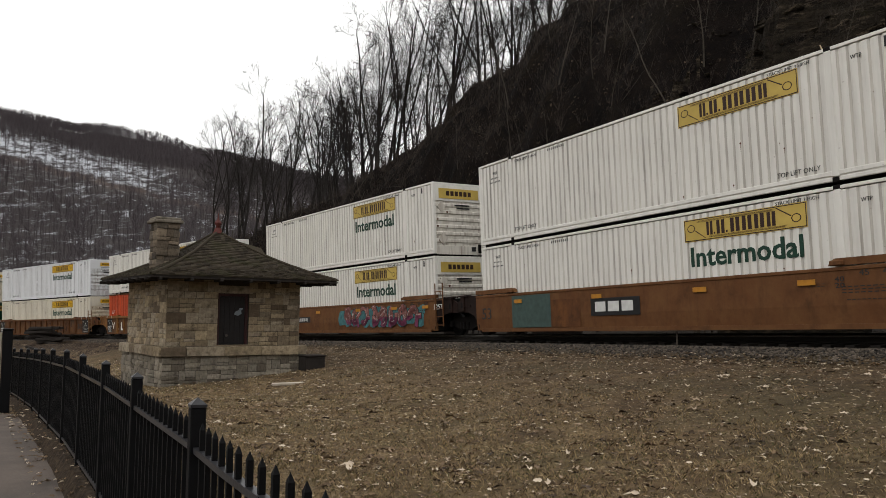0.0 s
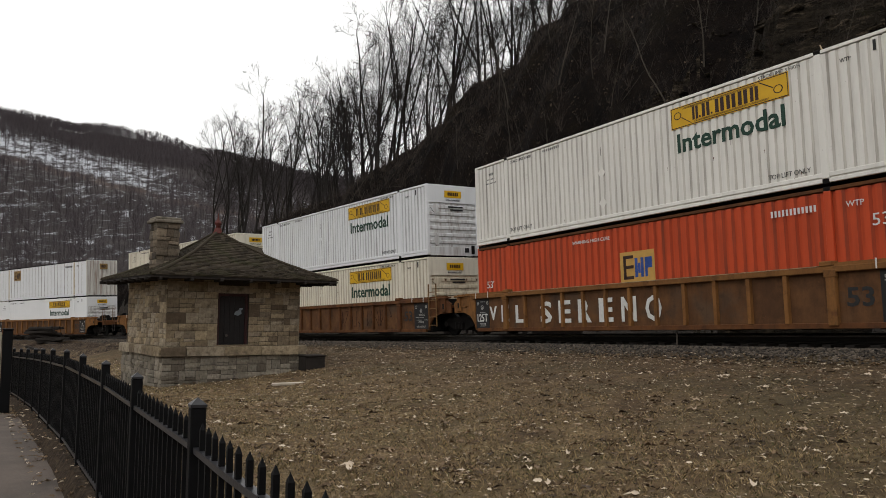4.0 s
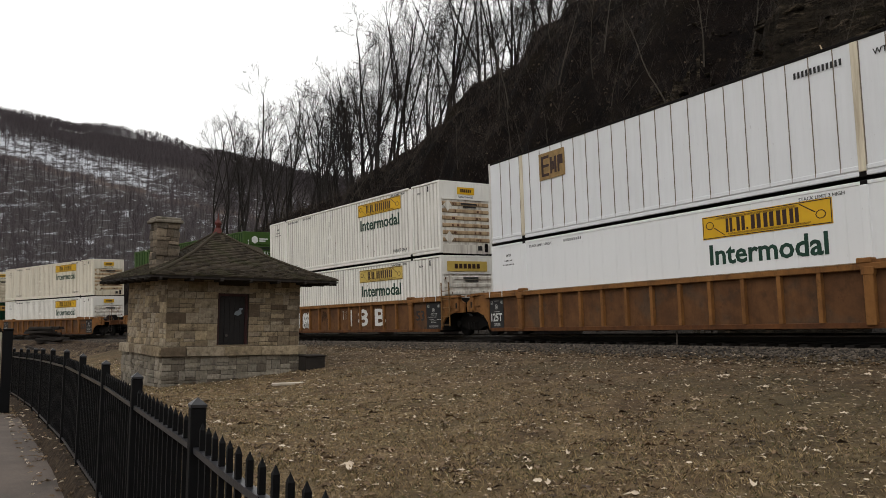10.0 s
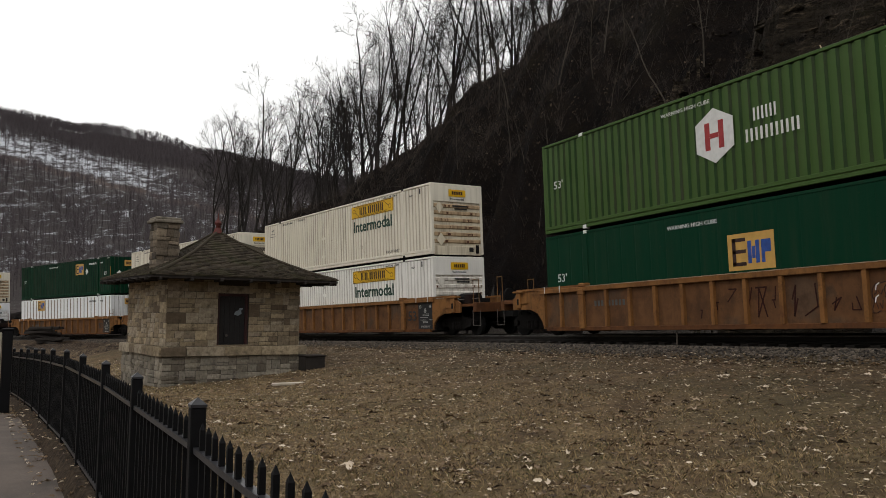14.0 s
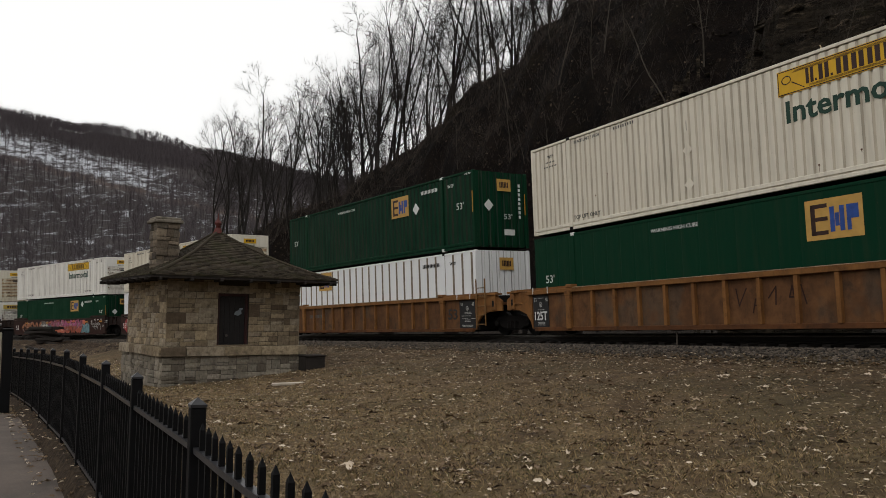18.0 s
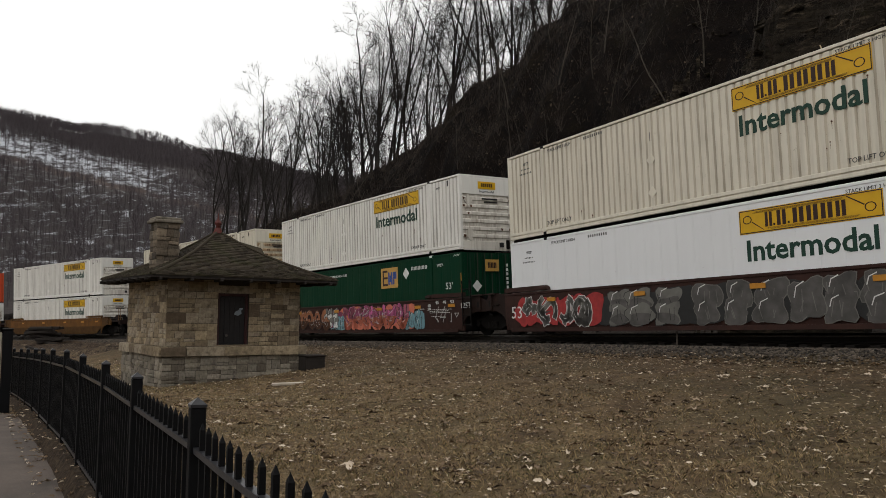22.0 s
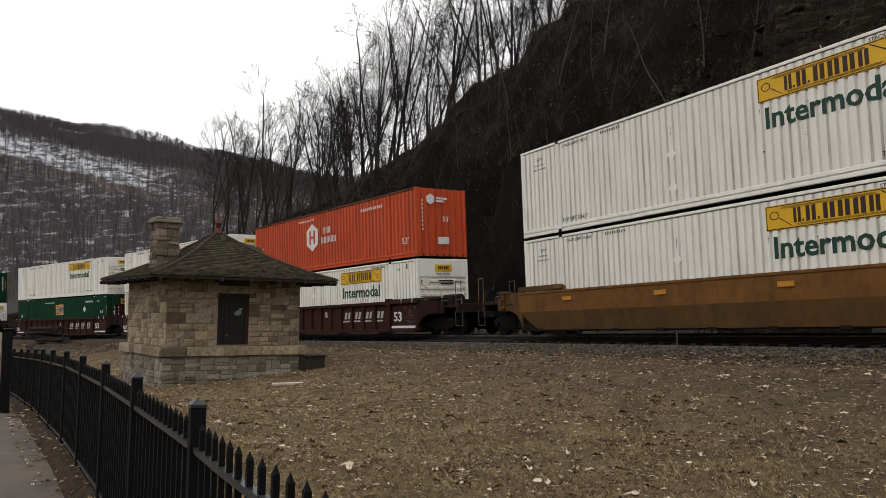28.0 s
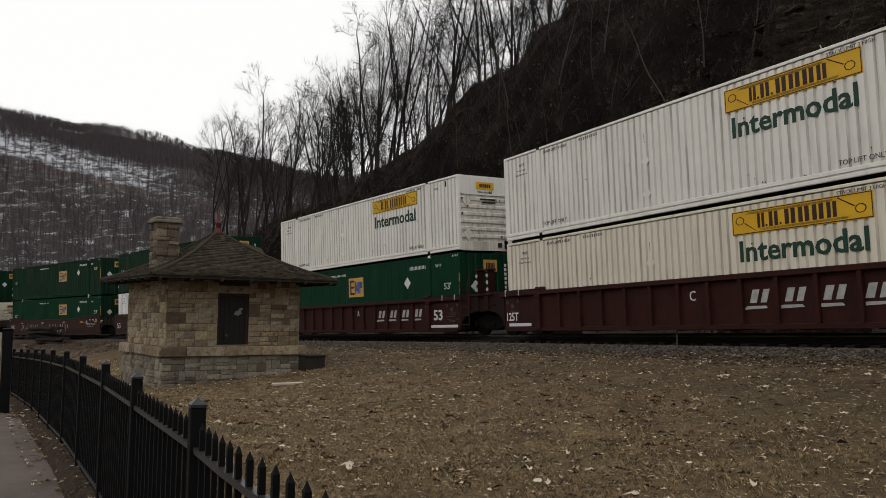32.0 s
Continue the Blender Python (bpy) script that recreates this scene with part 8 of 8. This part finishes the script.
    for px, py, pz in zip(x3, y3, land(x3, y3)):
        ln, p = rng2.uniform(1.5, 5.5), Vector((px, py, pz - 0.2))
        d = Vector((rng2.gauss(0, 0.22), rng2.gauss(0, 0.22), 1)).normalized()
        r = 0.012 + 0.006 * ln
        for j in range(5):
            d = (d + Vector((rng2.gauss(0, 0.09), rng2.gauss(0, 0.09), 0.03))).normalized()
            e = p + d * ln / 5
            limb(ps, p, e, r, r * 0.8)
            for _ in range(2 if j else 0):
                q = (d + Vector((rng2.gauss(0, 0.7), rng2.gauss(0, 0.7), 0.1))).normalized()
                limb(ps, p, p + q * ln * rng2.uniform(0.1, 0.3), r * 0.45, r * 0.15)
            p, r = e, r * 0.8
    stuff("hillside_saplings", *sticks(ps), M_DEADWOOD, "thin grey saplings leaning on the dark hillside", "saplings")
    # lumps of dark rock and clods
    m = 700
    s3, o3 = RNG.uniform(-6, 16, m), RNG.uniform(8.6, 24, m)
    th3 = PSI - s3 / R
    x3, y3 = CX - (R + o3) * np.sin(th3), CY + (R + o3) * np.cos(th3)
    rock_v = [(0.5, 0.1, 0), (0.05, 0.5, 0.1), (-0.5, -0.1, 0), (0.1, -0.45, -0.1), (0.05, 0, 0.36), (0, 0.05, -0.4)]
    rock_t = [(0, 1, 4), (1, 2, 4), (2, 3, 4), (3, 0, 4), (1, 0, 5), (2, 1, 5), (3, 2, 5), (0, 3, 5)]
    size = RNG.uniform(0.08, 0.3, m) * RNG.choice([1, 1, 1, 1, 2.0], m)
    rv, rt = scatter(rock_v, rock_t, np.stack([x3, y3, land(x3, y3)], 1), RNG.uniform(0, 6.28, m), np.stack([size * 1.4, size, size * 0.8], 1), RNG.uniform(-0.5, 0.5, m))
    stuff("hillside_rocks", rv, rt, M_ROCK, "dark rocks scattered on the steep hillside", "rocks")
    stuff("hillside_brush", v, t, M_BRUSH, "dry leafless brush on the steep dark hillside", "brush")


woods()


def far_woods():
    """The wooded valley side across the curve."""
    shapes = []
    for seed in range(6):
        rng = random.Random(100 + seed)
        ps = []
        limb(ps, Vector((0, 0, -0.03)), Vector((0, 0, 0.55)), 0.012, 0.008)
        limb(ps, Vector((0, 0, 0.55)), Vector((rng.uniform(-0.05, 0.05), rng.uniform(-0.05, 0.05), 1.0)), 0.008, 0.0)
        for k in range(17):
            z = rng.uniform(0.35, 0.88)
            a = rng.uniform(0, 6.28)
            l = rng.uniform(0.18, 0.42) * (1.2 - z * 0.5)
            p = Vector((0, 0, z))
            q = p + Vector((math.cos(a) * l * 0.75, math.sin(a) * l * 0.75, l * rng.uniform(0.5, 1.1)))
            limb(ps, p, q, 0.007, 0.0)
        shapes.append(sticks(ps))
    az = RNG.uniform(-33, 2, 14500)
    d = np.concatenate([330 + 850 * RNG.uniform(0, 1, 8500) ** 0.72, RNG.uniform(930, 1185, 6000)])
    x, y = d * np.sin(np.radians(az)), d * np.cos(np.radians(az))
    z = land(x, y)
    up = np.degrees(np.arctan2(z - 1.6, d))
    strip = 10.15 - (az + 28.5) * 0.192
    bare = ease(-1.45, -1.1, up - strip) * (1 - 0.6 * ease(-21, -16, az)) * (1 - ease(-0.2, 0.5, up - strip))
    off, _ = curve_coords(x, y)
    k = (RNG.uniform(0, 1, len(x)) > bare * 0.8) & (off > 55)
    x, y, z = x[k], y[k], z[k]
    pick = RNG.randint(0, 6, len(x))
    for i, (v0, t0) in enumerate(shapes):
        q = pick == i
        n = int(q.sum())
        h = RNG.uniform(12, 15.5, n)
        v, t = scatter(v0, t0, np.stack([x[q], y[q], z[q]], 1), RNG.uniform(0, 6.28, n), np.stack([h, h, h], 1))
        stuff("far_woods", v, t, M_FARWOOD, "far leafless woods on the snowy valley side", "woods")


far_woods()


# ---- rock cutting behind the line ----
def rock_cut():
    rng = random.Random(31)
    th = tagged(new("rock_cutting"), "dark layered shale ledges in the cutting behind the line", "rock", kind="structure")
    for k in range(200):
        s = rng.uniform(-7, 15)
        off = 8.1 + rng.random() ** 1.2 * 4.0
        tt = PSI - s / R
        x, y = CX - (R + off) * math.sin(tt), CY + (R + off) * math.cos(tt)
        z = land_at(x, y)
        x, y = x - 0.16 * math.sin(tt), y + 0.16 * math.cos(tt)
        w, h, d = rng.uniform(0.3, 1.5), rng.uniform(0.07, 0.3), rng.uniform(0.3, 0.5)
        b = Build().box(-w / 2, w / 2, -d / 2, d / 2, -h / 2, h / 2, min(0.05, h * 0.3))
        b.v = [(p[0] + rng.uniform(-0.05, 0.05), p[1] + rng.uniform(-0.08, 0.08), p[2] + rng.uniform(-0.03, 0.03)) for p in b.v]
        part("rock_ledge", b, M_ROCK, th, "", Matrix.Translation((x, y, z - 0.05)) @ Matrix.Rotation(tt + radians(rng.uniform(-14, 14)), 4, "Z") @ Matrix.Rotation(radians(rng.uniform(-8, 8)), 4, "Y"))


rock_cut()



# ---- what moves: the train ----
def motions():
    turning = [frame_no / 30 for frame_no in range(961)]
    for thing, place, half, up in MOVERS:
        for axle in thing.children:
            if axle.name.startswith("wheelset"):
                x = axle.matrix_basis.translation.x
                walk(axle, [(t, pose(x, 0, 0.42, 0, math.degrees(along(t) / 0.42) % 360, 0)) for t in turning])
    times = [0.0, 0.5] + [1.0 * k for k in range(1, 32)] + [31.5, 32.0]
    for thing, place, half, up in MOVERS:
        walk(thing, [(t, ride(place + along(t), half) @ Matrix.Translation((0, 0, up))) for t in times])


motions()
